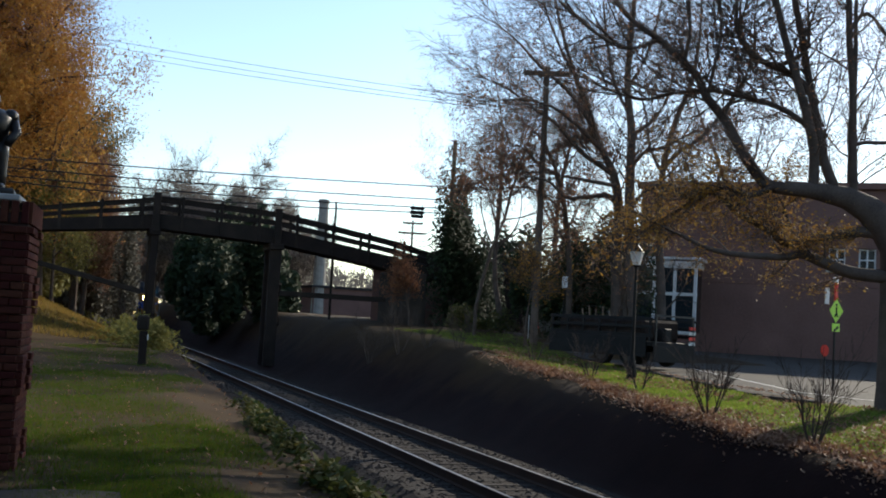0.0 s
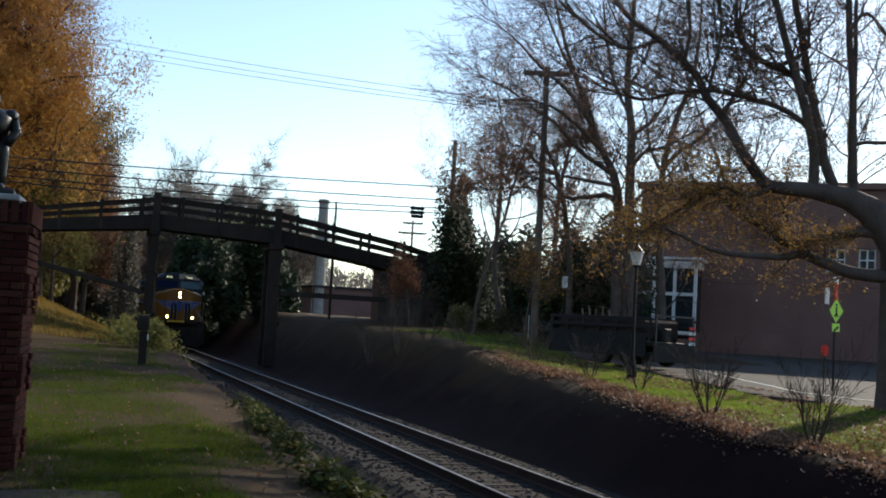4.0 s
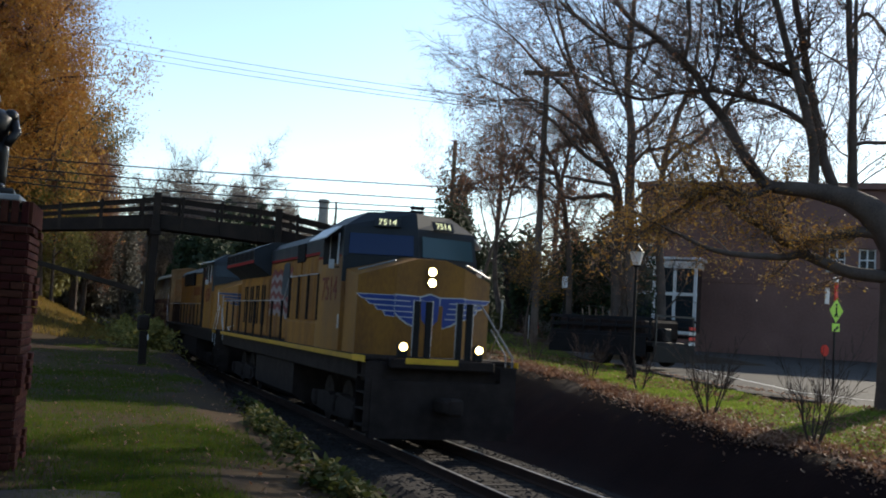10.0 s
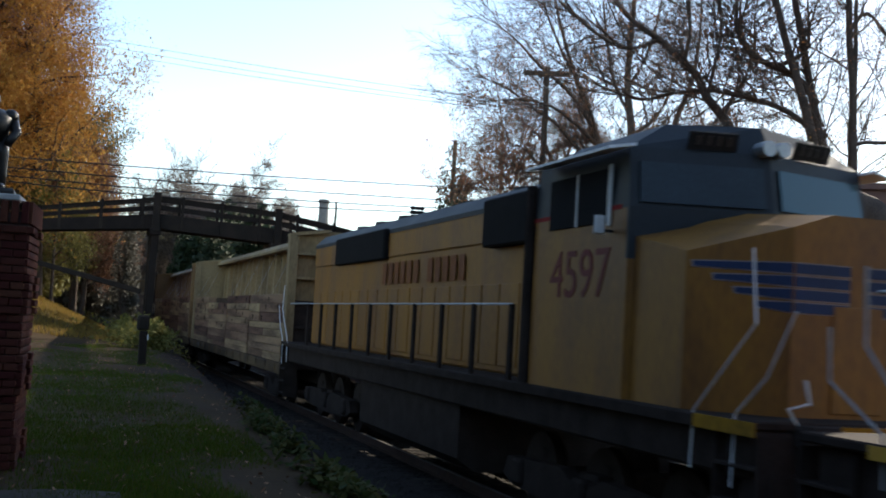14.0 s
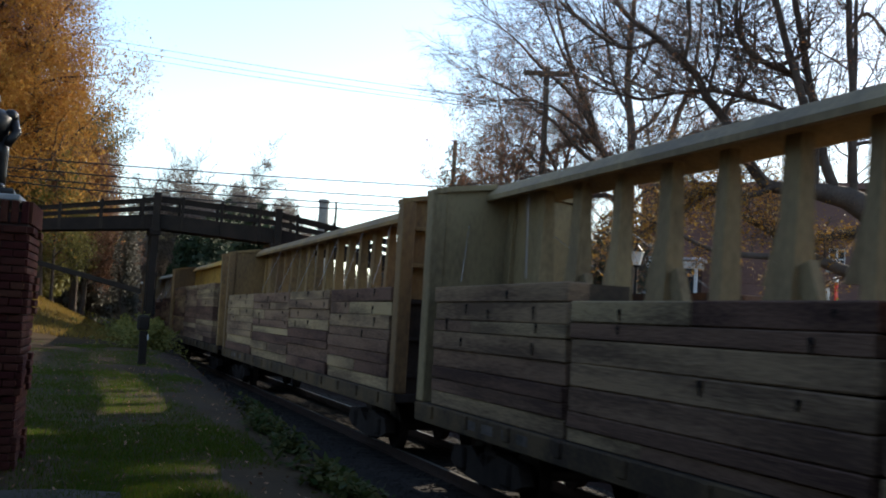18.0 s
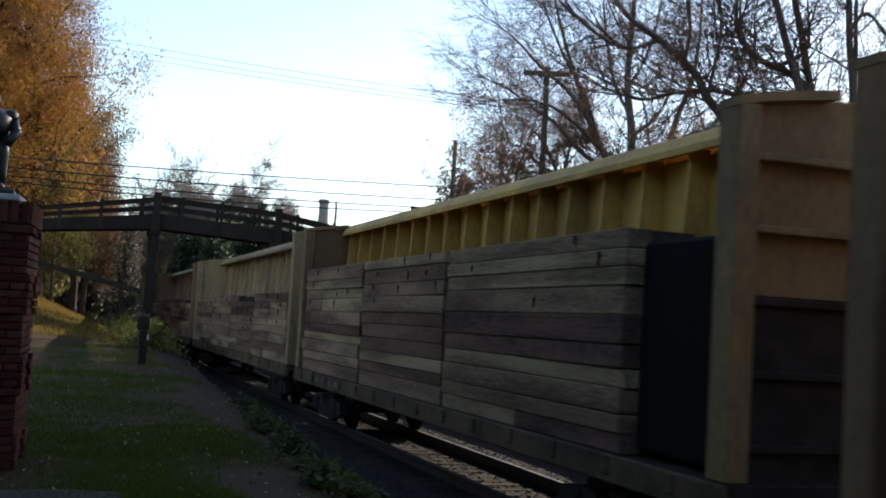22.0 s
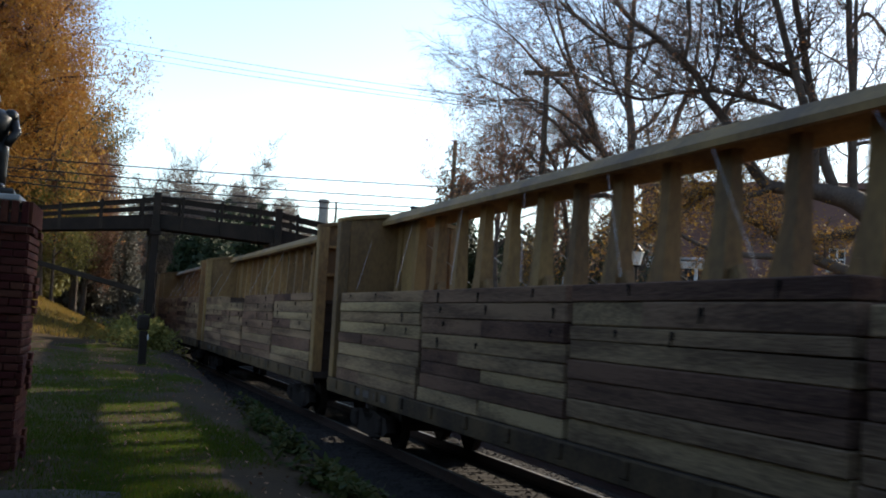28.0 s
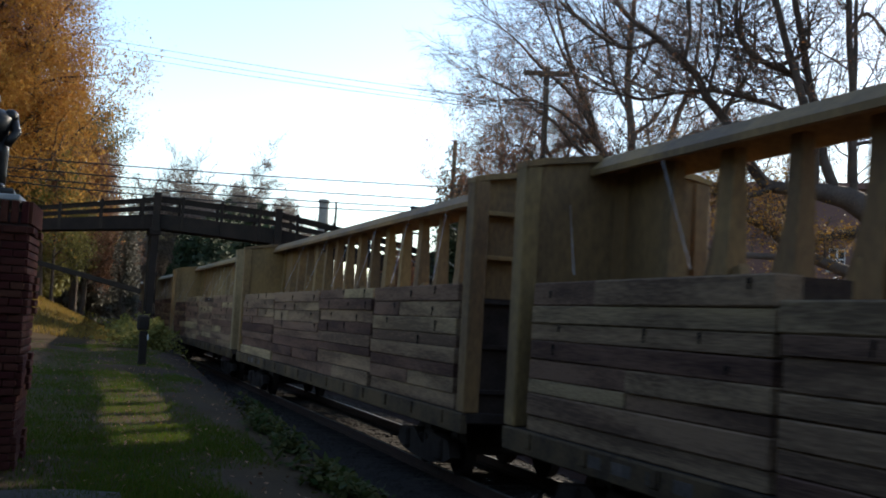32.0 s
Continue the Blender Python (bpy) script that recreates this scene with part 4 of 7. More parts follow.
def make_trees():
    # autumn trees on the bank beside the lawn
    tree((-3.6, 61), 18.5, 0.34, DENSE, 11, L_ORANGE, 9.5, 0.09, 0.38, "tall tree in dense orange autumn leaf on the bank", droop=0.35, low=0.10)
    tree((-6.6, 57), 17.5, 0.32, DENSE, 12, L_ORANGE, 8.0, 0.09, 0.38, "tall tree in golden orange autumn leaf on the bank", droop=0.3, low=0.10)
    tree((-1.3, 63), 19.0, 0.26, DENSE, 17, L_MAUVE, 4.0, 0.06, 0.34, "tall thinning tree with faded mauve brown leaves on the bank", droop=0.4, low=0.6)
    tree((0.5, 67), 12.0, 0.22, DENSE, 13, L_SAGE, 4.0, 0.07, 0.3, "tree with thin grey green leaves behind the footbridge", low=0.15)
    tree((-1.6, 66), 9.5, 0.20, DENSE, 14, L_BROWN, 4.5, 0.075, 0.3, "tree with dull brown leaves beyond the footbridge", low=0.15)
    tree((1.0, 66), 7.5, 0.16, DENSE, 18, L_BROWN, 4.0, 0.07, 0.28, "small tree with dull brown leaves beyond the footbridge", low=0.2)
    tree((-4.6, 68), 16, 0.25, DENSE, 15, L_MAUVE, 4.5, 0.10, 0.34, "tree with faded brown autumn leaves on the bank", low=0.12)
    tree((-0.6, 62.0), 5.5, 0.10, FULL, 16, L_OLIVE, 1.4, 0.07, 0.2, "small tree with olive leaves on the bank", low=0.3)
    # street side: bare trees with a few leaves left
    tree((16.2, 44.0), 9.0, 0.09, BROAD, 24, L_RUST, 2.0, 0.05, 0.16, "small nearly bare tree near the footbridge ramp")
    tree((19.0, 48.0), 8.5, 0.14, BARE, 25, L_RUST, 0.5, 0.055, 0.12, "bare tree near the footbridge ramp")
    tree((22.5, 50.0), 9.5, 0.16, BARE, 28, L_RUST, 0.5, 0.055, 0.12, "bare tree near the footbridge ramp")
    tree((15.2, 50.0), 2.4, 0.06, BARE, 29, L_RUST, 0.5, 0.055, 0.12, "slender bare sapling by the footbridge")
    for i, (x, y, h) in enumerate(((38.5, 58.0, 12.5), (44.5, 57.0, 12.0))):
        tree((x, y), h, 0.22, BROAD, 141 + i, L_BROWN if i != 1 else L_SAGE, 1.3, 0.07, 0.22, "bare-topped tree with last brown leaves behind the brick building", low=0.3, thin=0.009)
    street_tree()
    great_tree()
    # evergreens
    bush((18.6, 53.5), 1.7, 1.7, 7.0, 26000, L_DARK, 0.10, 31, "tall dark evergreen beside the utility pole", "evergreen", name="evergreen_tree")
    bush((21.6, 44.5), 2.3, 2.0, 4.6, 24000, L_DARK, 0.10, 32, "rounded dark evergreen beside the lot", "evergreen", name="evergreen_tree")
    tree((16.9, 40.2), 2.9, 0.05, BARE, 151, L_GOLD, 0.3, 0.045, 0.12, "sapling with a last tuft of orange leaves beside the pole", low=0.5)
    bush((17.6, 47.5), 1.6, 0.8, 1.1, 2500, L_GREEN, 0.07, 33, "low green hedge near the footbridge ramp")
    # woods lining the track beyond the bridge
    R = random.Random(5)
    for i, (x, y, h) in enumerate(((11.9, 74, 5.6), (10.9, 84, 6.0), (13.4, 90, 7.4), (11.6, 98, 7.6), (16.5, 100, 6.0), (14.5, 112, 9.0), (12.5, 124, 8.0), (18.5, 122, 6.0), (15.0, 138, 8.0))):
        bush((x, y), 2.3, 2.6, h, 9000, L_DARK, 0.26, 40 + i, "dark evergreen growth beside the track beyond the footbridge", "evergreen", name="evergreen_tree")
    for i in range(5):
        bush((0.0 - R.uniform(0, 2.5), 70 + i * 11), 2.2, 2.6, R.uniform(3.5, 5.5), 9000, L_OLIVE if i < 2 else L_THICKET, 0.16, 60 + i, "olive undergrowth on the bank beyond the footbridge")
    for i, (x, y, h) in enumerate(((18.9, 138, 8.4), (12.9, 142, 8.6), (15.6, 147, 8.2), (24.8, 144, 8.0), (28.0, 150, 7.2), (10.6, 146, 7.2))):
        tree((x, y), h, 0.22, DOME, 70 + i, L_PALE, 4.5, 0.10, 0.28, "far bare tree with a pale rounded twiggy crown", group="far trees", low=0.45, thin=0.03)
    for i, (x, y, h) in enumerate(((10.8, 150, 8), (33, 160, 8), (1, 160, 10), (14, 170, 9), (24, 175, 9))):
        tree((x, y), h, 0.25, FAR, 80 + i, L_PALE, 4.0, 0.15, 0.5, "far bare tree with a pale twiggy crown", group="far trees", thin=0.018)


make_trees()


def make_distant_woods():
    """Bare woods along the horizon beyond the footbridge, with haze put into their colour."""
    R = random.Random(91)
    v, f = [], []
    for _ in range(26000):
        x = R.uniform(-90, 110)
        y = R.uniform(190, 235)
        top = 8 + 4.5 * noise.noise((x * 0.06, y * 0.03, 5.0)) + 2.5 * noise.noise((x * 0.25, y * 0.1, 8.0))
        z = ground_height(x, y) + top * R.random() ** 0.7
        if R.random() < 0.3:
            u, w = Vector((R.gauss(0, 0.25), 0, 1.6)), Vector((0.05, 0, 0))
        else:
            u = Vector((R.gauss(0, 1), R.gauss(0, 0.4), R.gauss(0, 1))).normalized() * 0.45
            w = Vector((-u.z, 0, u.x)) * 0.4
        c = Vector((x, y, z))
        i = len(v)
        v += [c - u, c + w, c + u, c - w]
        f.append((i, i + 1, i + 2, i + 3))
    me = bpy.data.meshes.new("distant_woods")
    me.from_pydata(v, [], f)
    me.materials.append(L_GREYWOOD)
    tagged(new("distant_woods", me), "bare woods along the horizon, haze painted in as grey", "woods", kind="stuff")


make_distant_woods()
for i, (x, y, h) in enumerate(((1.6, 74, 6.5), (2.0, 84, 8.0), (-1.2, 75, 7.0), (1.2, 104, 9.0), (-0.5, 112, 10.0), (1.8, 122, 10.0), (-3.5, 96, 8.5), (-6.5, 88, 8.0))):
    bush((x, y), 1.6, 2.2, h, 9000, L_THICKET, 0.17, 120 + i, "grey leafless thicket beyond the footbridge", "thicket")
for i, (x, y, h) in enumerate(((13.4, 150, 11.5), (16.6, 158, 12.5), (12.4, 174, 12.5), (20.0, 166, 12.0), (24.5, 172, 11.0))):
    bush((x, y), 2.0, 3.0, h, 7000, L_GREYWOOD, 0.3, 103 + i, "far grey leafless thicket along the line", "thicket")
for i, (x, y, h) in enumerate(((24.6, 60.0, 5.2), (27.6, 60.5, 5.8), (30.4, 60.0, 6.0), (33.0, 62.0, 6.0))):
    bush((x, y), 1.9, 1.9, h, 7000, L_DARK, 0.2, 95 + i, "dark evergreen behind the bare street trees", "evergreen", name="evergreen_tree")
bush((3.1, 63.0), 0.75, 0.9, 6.3, 6000, L_THICKET, 0.09, 131, "thin grey leafless thicket beside the footbridge", "thicket")
bush((3.4, 41.8), 0.7, 0.9, 0.9, 2600, L_OLIVE, 0.06, 81, "yellowing low bush on the crest beside the marker post")
bush((2.7, 45.5), 0.8, 1.2, 1.0, 3200, L_OLIVE, 0.07, 82, "yellowing low bush on the crest of the cutting")

# ---- train ----
TRAIN = []             # (thing, metres behind the leading lamps)


def wheelset(parent, y, r):
    """Two wheels on an axle; turns as it rolls."""
    b = Build()
    for s in (-1, 1):
        b.tube([(s * 0.69, 0, 0), (s * 0.82, 0, 0)], r, 24)
        b.tube([(s * 0.66, 0, 0), (s * 0.69, 0, 0)], r + 0.025, 24)
        b.tube([(s * 0.82, 0, 0), (s * 0.95, 0, 0)], 0.11, 12)
        for k in range(4):
            a = k * math.pi / 2
            b.box((s * 0.825, math.cos(a) * r * 0.55, math.sin(a) * r * 0.55), (0.03, 0.12, 0.12), 0.02)
    b.tube([(-0.7, 0, 0), (0.7, 0, 0)], 0.08, 10)
    return part("wheelset", b, M_GRIME, parent, at=pose(0, y, r))


def truck(parent, y, axles, gap, r):
    """A bogie: side frames, bolster, springs and its wheelsets."""
    ln = gap * (axles - 1) + 1.1
    b = Build()
    for s in (-1, 1):
        x = s * 1.05
        b.prism([(-ln / 2, r - 0.08), (-ln / 2 + 0.15, r + 0.16), (-gap * 0.3, r + 0.22), (0, r - 0.02), (gap * 0.3, r + 0.22), (ln / 2 - 0.15, r + 0.16), (ln / 2, r - 0.08), (ln / 2 - 0.35, r - 0.2), (gap * 0.2, r - 0.26), (-gap * 0.2, r - 0.26), (-ln / 2 + 0.35, r - 0.2)], x - 0.09, x + 0.09, "x")
        for k in range(axles):
            yy = (k - (axles - 1) / 2) * gap
            b.box((x, yy, r), (0.3, 0.34, 0.34), 0.04)
        for k in range(-1, 2):
            b.tube([(x, k * 0.22, r - 0.15), (x, k * 0.22, r + 0.15)], 0.075, 8)
    b.box((0, 0, r + 0.1), (2.1, 0.5, 0.25), 0.03)
    t = part("bogie", b, M_GRIME, parent, "black greasy bogie frame", at=pose(0, y, 0))
    return [wheelset(t, (k - (axles - 1) / 2) * gap, r) for k in range(axles)]


def text_mesh(words, size, name, material, parent, m, label="", depth=0.006):
    cu = bpy.data.curves.new(name, "FONT")
    cu.body, cu.size, cu.extrude, cu.align_x = words, size, depth, "CENTER"
    tmp = new(name, cu)
    me = bpy.data.meshes.new_from_object(tmp.evaluated_get(bpy.context.evaluated_depsgraph_get()))
    bpy.data.objects.remove(tmp)
    me.materials.clear()
    me.materials.append(material)
    ob = new(name, me)
    ob.parent = parent
    ob.matrix_basis = m
    return tagged(ob, label)


SIDE = Matrix(((0, 0, -1, 0), (-1, 0, 0, 0), (0, 1, 0, 0), (0, 0, 0, 1)))      # text on the side that faces -x, read along -y


def rail_bar(parent, name, pts, r, material, label=""):
    return part(name, Build().tube(pts, r, 6), material, parent, label)


def loco_common(name, label, lead):
    t = thing(name, pose(RAIL_X, 0, 0), label, "locomotive")
    # frame, tank and pilot
    part("underframe", Build().box((0, 10.55, 1.45), (2.9, 21.1, 0.42), 0.03), M_GRIME, t)
    part("walkway", Build().box((0, 10.6, 1.70), (3.1, 21.2, 0.08), 0.015), M_GRIME, t)
    for s in (-1, 1):
        part("sill_stripe", Build().box((s * 1.555, 10.6, 1.675), (0.012, 19.6, 0.10)), M_SILLYELLOW if lead else M_GRIME, t, "yellow sill stripe")
        part("step_stripe", Build().box((s * 1.56, 0.3, 1.68), (0.02, 0.95, 0.12)), M_STEPYELLOW if lead else M_DIRTY_STRIPE, t, "yellow stripe over the steps")
    part("fuel_tank", Build().prism([(-1.35, 0.45), (-1.05, 0.25), (1.05, 0.25), (1.35, 0.45), (1.35, 1.25), (-1.35, 1.25)], 7.6, 13.4, "y"), M_GRIME, t)
    wheels = truck(t, 3.9, 3, 1.85, 0.53) + truck(t, 17.4, 3, 1.85, 0.53)
    part("pilot", Build().prism([(-0.2, 1.3), (0.2, 1.3), (0.35, 0.75), (0.0, 0.2), (-0.2, 0.2)], -1.4, 1.4, "x"), M_GRIME, t, "black pilot and plough")
    part("front_sill_stripe", Build().box((-0.25, -0.272, 1.68), (1.05, 0.02, 0.11)), M_STEPYELLOW if lead else M_DIRTY_STRIPE, t, "yellow front sill")
    part("anticlimber", Build().box((0, -0.06, 1.62), (2.1, 0.4, 0.2), 0.03), M_GRIME, t)
    for y in (-0.5, 21.7):
        part("coupler", Build().box((0, y, 0.86), (0.34, 0.7, 0.3), 0.06).box((0.08, y + (-0.25 if y < 0 else 0.25), 0.86), (0.3, 0.25, 0.34), 0.05), M_GRIME, t)
    for s in (-1, 1):
        for y in (0.15, 20.9):
            st = Build()
            for k in range(4):
                st.box((s * 1.36, y, 0.42 + k * 0.31), (0.34, 0.62, 0.035), 0.006)
            for o in (-0.32, 0.32):
                st.box((s * 1.36, y + o, 0.98), (0.34, 0.025, 1.3))
            part("steps", st, M_GRIME, t)
    return t, wheels


def nose(t, z_side, z_front, top_mat, y_front=0.72):
    """Broad wedge-nosed short hood with angled cheeks."""
    plan = [(-1.42, 1.25), (-0.72, y_front), (-0.3, y_front), (0.3, y_front), (0.72, y_front), (1.42, 1.25)]
    drop = [(0.3, 0.0), (0.72, 0.14), (1.42, 0.38)]
    n = len(plan)
    vs = [(x, y, 1.74) for x, y in plan] + [(x, y, z_front - lerp_rows(drop, abs(x))) for x, y in plan]
    vs += [(x, 2.4, z_side - lerp_rows(drop, abs(x)) * 0.85) for x, y in plan] + [(x, 2.4, 1.74) for x, y in plan]
    fs = [(lv * n + i, lv * n + i + 1, lv * n + n + i + 1, lv * n + n + i) for lv in range(3) for i in range(n - 1)]
    fs += [(0, n, 2 * n, 3 * n), (n - 1, 2 * n - 1, 3 * n - 1, 4 * n - 1)]
    part("nose", Build().add(vs, fs), M_LOCO_YELLOW, t, "yellow short hood with angled cheeks")
    part("nose_door", Build().box((0.0, y_front - 0.004, 2.28), (0.56, 0.03, 1.0), 0.012), M_LOCO_YELLOW, t)


def cab(t, y0, y1, window, awn, roof_mid, v, near_glass, far_glass, awn_drop):
    """Crew cab: lower yellow walls, grey upper walls, V-shaped windscreen, side windows with awning."""
    w = 1.5
    low = [(-w, y1), (-w, y0 + 0.1), (0, y0 - v), (w, y0 + 0.1), (w, y1)]
    b = Build().prism([(x, y) for x, y in low], 1.74, 3.74, "z")
    part("cab_wall", b, M_LOCO_YELLOW, t)
    up = Build()
    rake = 0.14
    vs = [(x, y, 3.74) for x, y in low] + [(x * 0.97, y + (rake if y < y1 else 0), 4.40) for x, y in low] + [(x * 0.62, y + (rake * 2.2 if y < y1 else 0), roof_mid) for x, y in low]
    n = len(low)
    fs = [tuple(range(2 * n, 3 * n))]
    for lv in (0, n):
        fs += [(lv + i, lv + (i + 1) % n, lv + (i + 1) % n + n, lv + i + n) for i in range(n)]
    up.add(vs, fs)
    part("cab_top", up, M_LOCO_GREY, t, "dark grey upper cab and roof")
    # windscreens follow the two front facets
    for s in (-1, 1):
        a, c = [Vector((s * xx, y0 - v + (v + 0.1) * xx / w, 0)) for xx in (1.40, 0.10)]
        q = []
        for p in (a, c):
            for z in (3.80, 4.24):
                k = (z - 3.74) / 0.66
                q.append((p.x * (1 - 0.03 * k), p.y + rake * k - 0.035, z))
        o = Vector((0, 0.03, 0))
        vs = [Vector(p) for p in q] + [Vector(p) + o for p in q]
        # far pane takes the glass with the sky reflection in its colour
        part("windscreen", Build().add(vs, [(0, 1, 3, 2), (4, 6, 7, 5), (0, 4, 5, 1), (2, 3, 7, 6), (1, 5, 7, 3), (0, 2, 6, 4)]), near_glass if s < 0 else far_glass, t, "tinted windscreen pane")
        e0, e1 = Vector((s * 1.503, y0 + 0.094)), Vector((0, y0 - v - 0.006))
        part("front_plate", Build().prism([tuple(e0), tuple(e1), (e1.x, e1.y + 0.05), (e0.x * 0.998, e0.y + 0.05)], 3.2, 3.752, "z"), M_LOCO_GREY, t, "grey panel under the windscreen")
    for s in (-1, 1):
        x = s * (w + 0.005)
        fr = part("side_window", Build().box((x, (window[0] + window[1]) / 2, 3.90), (0.03, window[1] - window[0], 0.60), 0.01), M_CAB_DARK, t, "open dark cab side window")
        part("window_post", Build().box((x + s * 0.015, (window[0] + window[1]) / 2, 3.9), (0.03, 0.035, 0.60)), M_LOCO_WHITE, fr, "pale sliding frame")
        part("window_post", Build().box((x + s * 0.015, window[0] - 0.03, 3.9), (0.03, 0.05, 0.66)), M_LOCO_WHITE, fr, "pale window frame")
        out = 0.32 if s < 0 else 0.2
        aw = Build().prism([(s * w, 4.37), (s * (w + out), 4.37 - awn_drop), (s * (w + out), 4.40 - awn_drop), (s * w, 4.40)], awn[0], awn[1], "y")
        part("awning", aw, M_WHITEFRAME, t, "pale window awning")
        rail_bar(t, "mirror_arm", [(x, window[0] - 0.1, 3.5), (x + s * 0.16, window[0] - 0.12, 3.5)], 0.015, M_IRON)
        part("mirror", Build().box((x + s * 0.17, window[0] - 0.12, 3.56), (0.12, 0.03, 0.2), 0.01), M_LOCO_WHITE, t)
        part("red_stripe", Build().box((s * (w + 0.003), (y0 + y1) / 2 + 0.15, 3.755), (0.012, y1 - y0 - 0.25, 0.05)), M_LOCO_RED, t)


def handrails(t, z, a, c, step, z0=1.74):
    for s in (-1, 1):
        rail_bar(t, "handrail", [(s * 1.5, a, z), (s * 1.5, c, z)], 0.014, M_STEEL, "bare metal handrail")
        y = a
        while y <= c + 0.01:
            part("stanchion", Build().box((s * 1.5, y, (z + z0) / 2), (0.05, 0.10, z - z0)), M_GRIME, t)
            y += step


def grab_line(x, s, y, way, o):
    """Upper hold, a slant outwards to the step side, then a hanging end."""
    yy = y - way * o
    return [(x, yy - way * 0.02, 3.0 - 0.45 * o / 0.45), (x, yy, 2.42 - 0.28 * o / 0.45), (x + s * 0.02, yy + way * 0.62, 1.80), (x + s * 0.02, yy + way * 0.64, 1.42)]


def corner_rails(t, y, way, material):
    """Bent grab rails at the end steps."""
    for s in (-1, 1):
        for o in (0.0, 0.45):
            x = s * (1.52 - o * 0.1)
            rail_bar(t, "grab_rail", grab_line(x, s, y, way, o), 0.015, material, "pale bent grab rail")


def lamp(t, name, x, y, z, r, material):
    part(name, Build().tube([(x, y - 0.05, z), (x, y + 0.08, z)], r * 1.25, 16), M_IRON, t, "lamp housing")
    part("lens", Build().tube([(x, y - 0.058, z), (x, y - 0.052, z)], r, 16), material, t, "glowing lamp lens")


def panel_row(t, x, y0, y1, n, z0, z1, name="hood_door", material=None):
    w = (y1 - y0) / n
    for s in (-1, 1):
        for k in range(n):
            part(name, Build().box((s * x, y0 + (k + 0.5) * w, (z0 + z1) / 2), (0.03, w * 0.94, z1 - z0), 0.008), material or M_LOCO_YELLOW, t)


def make_lead_loco():
    t, wheels = loco_common("lead_locomotive", "yellow and grey diesel locomotive with lit headlights and winged nose emblem", True)
    nose(t, 3.80, 3.70, M_LOCO_YELLOW, 0.86)
    cab(t, 2.25, 4.7, (2.75, 4.2), (2.65, 4.35), 4.74, 0.42, M_BLUEGLASS, M_SKY_REFLECTION, 0.26)
    # number boards over the windscreen
    for s, yaw in ((-1, -19), (1, 19)):
        part("number_board", Build().box((0, 0, 0), (0.56, 0.03, 0.22), 0.008), M_LOCO_GREY, t, at=pose(s * 0.62, 2.17, 4.50, -26, 0, yaw))
        text_mesh("7514", 0.20, "number_characters", M_NUMBER, t, pose(s * 0.62, 2.17, 4.50, -26, 0, yaw) @ pose(0, -0.022, -0.072, 90, 0, 0), "lit road number")
    lamp(t, "headlight", 0.0, 0.84, 3.45, 0.082, M_HEAD)
    lamp(t, "headlight", 0.0, 0.84, 3.23, 0.082, M_HEAD)
    for s in (-1, 1):
        lamp(t, "ditch_light", s * 0.776, 0.0, 1.94, 0.080, M_DITCH)
        part("lamp_bracket", Build().box((s * 0.776, 0.03, 1.80), (0.2, 0.12, 0.16), 0.02), M_IRON, t)
    # emblem on the nose cheeks and front
    holder = part("emblem", Build().prism([(-0.20, 2.92), (0.0, 2.99), (0.20, 2.92), (0.17, 2.48), (0, 2.27), (-0.17, 2.48)], 0.835, 0.855, "y"), M_LOCO_BLUE, t, "blue shield shape")
    part("emblem_edge", Build().prism([(-0.225, 2.94), (0.0, 3.015), (0.225, 2.94), (0.19, 2.465), (0, 2.235), (-0.19, 2.465)], 0.842, 0.858, "y"), M_LOCO_WHITE, t)
    cheek = math.degrees(math.atan2(1.25 - 0.86, 1.42 - 0.72))
    for s in (-1, 1):
        wing = [(0.20, 2.93), (0.72, 2.945), (0.72, 2.60), (0.60, 2.49), (0.46, 2.40), (0.30, 2.33), (0.22, 2.42)]
        part("emblem_edge", Build().prism([(s * (a + (0.02 if a > 0.4 else -0.02)), b + (0.02 if b > 2.8 else -0.025)) for a, b in wing], 0.854, 0.86, "y"), M_LOCO_WHITE, t)
        part("emblem_wing", Build().prism([(s * a, b) for a, b in wing], 0.848, 0.854, "y"), M_LOCO_BLUE, t, "blue wing root")
        for k in range(4):
            zz = 2.835 - 0.108 * k
            part("emblem_line", Build().prism([(s * (0.42 - 0.03 * k), zz - 0.009), (s * (0.72 - 0.06 * max(k - 2, 0)), zz - 0.004), (s * (0.72 - 0.06 * max(k - 2, 0)), zz + 0.014), (s * (0.42 - 0.03 * k), zz + 0.009)], 0.843, 0.848, "y"), M_LOCO_WHITE, t)
        turn = pose(0, 0, 0, 0, 0, cheek) if s > 0 else pose(0, 0, 0, 0, 0, -cheek) @ Matrix.Diagonal((-1, 1, 1, 1))
        for k in range(4):
            zz, ln = 2.89 - 0.108 * k, 0.80 - 0.19 * k
            for g, dp, mt, nm in ((0.014, 0.006, M_LOCO_WHITE, "emblem_edge"), (0.0, 0.012, M_LOCO_BLUE, "emblem_feather")):
                f2 = Build().prism([(0, -0.044 - g), (ln * 0.86 + g, -0.03 - g), (ln + g * 2.5, 0.045 + g), (0, 0.045 + g)], -dp, 0, "y")
                part(nm, f2, mt, t, at=pose(s * 0.72, 0.86, zz) @ turn)
    for x in (-0.52, -0.28, 0.36, 0.56):
        part("front_stanchion", Build().box((x, 0.02, 2.28), (0.13, 0.05, 1.1), 0.01), M_IRON, t)
    for a, c in ((-0.52, -0.28), (0.36, 0.56)):
        rail_bar(t, "front_handrail", [(a - 0.06, 0.02, 1.76), (a - 0.075, 0.02, 2.84), (c + 0.075, 0.02, 2.84), (c + 0.06, 0.02, 1.76)], 0.016, M_STEEL, "bare metal handrail")
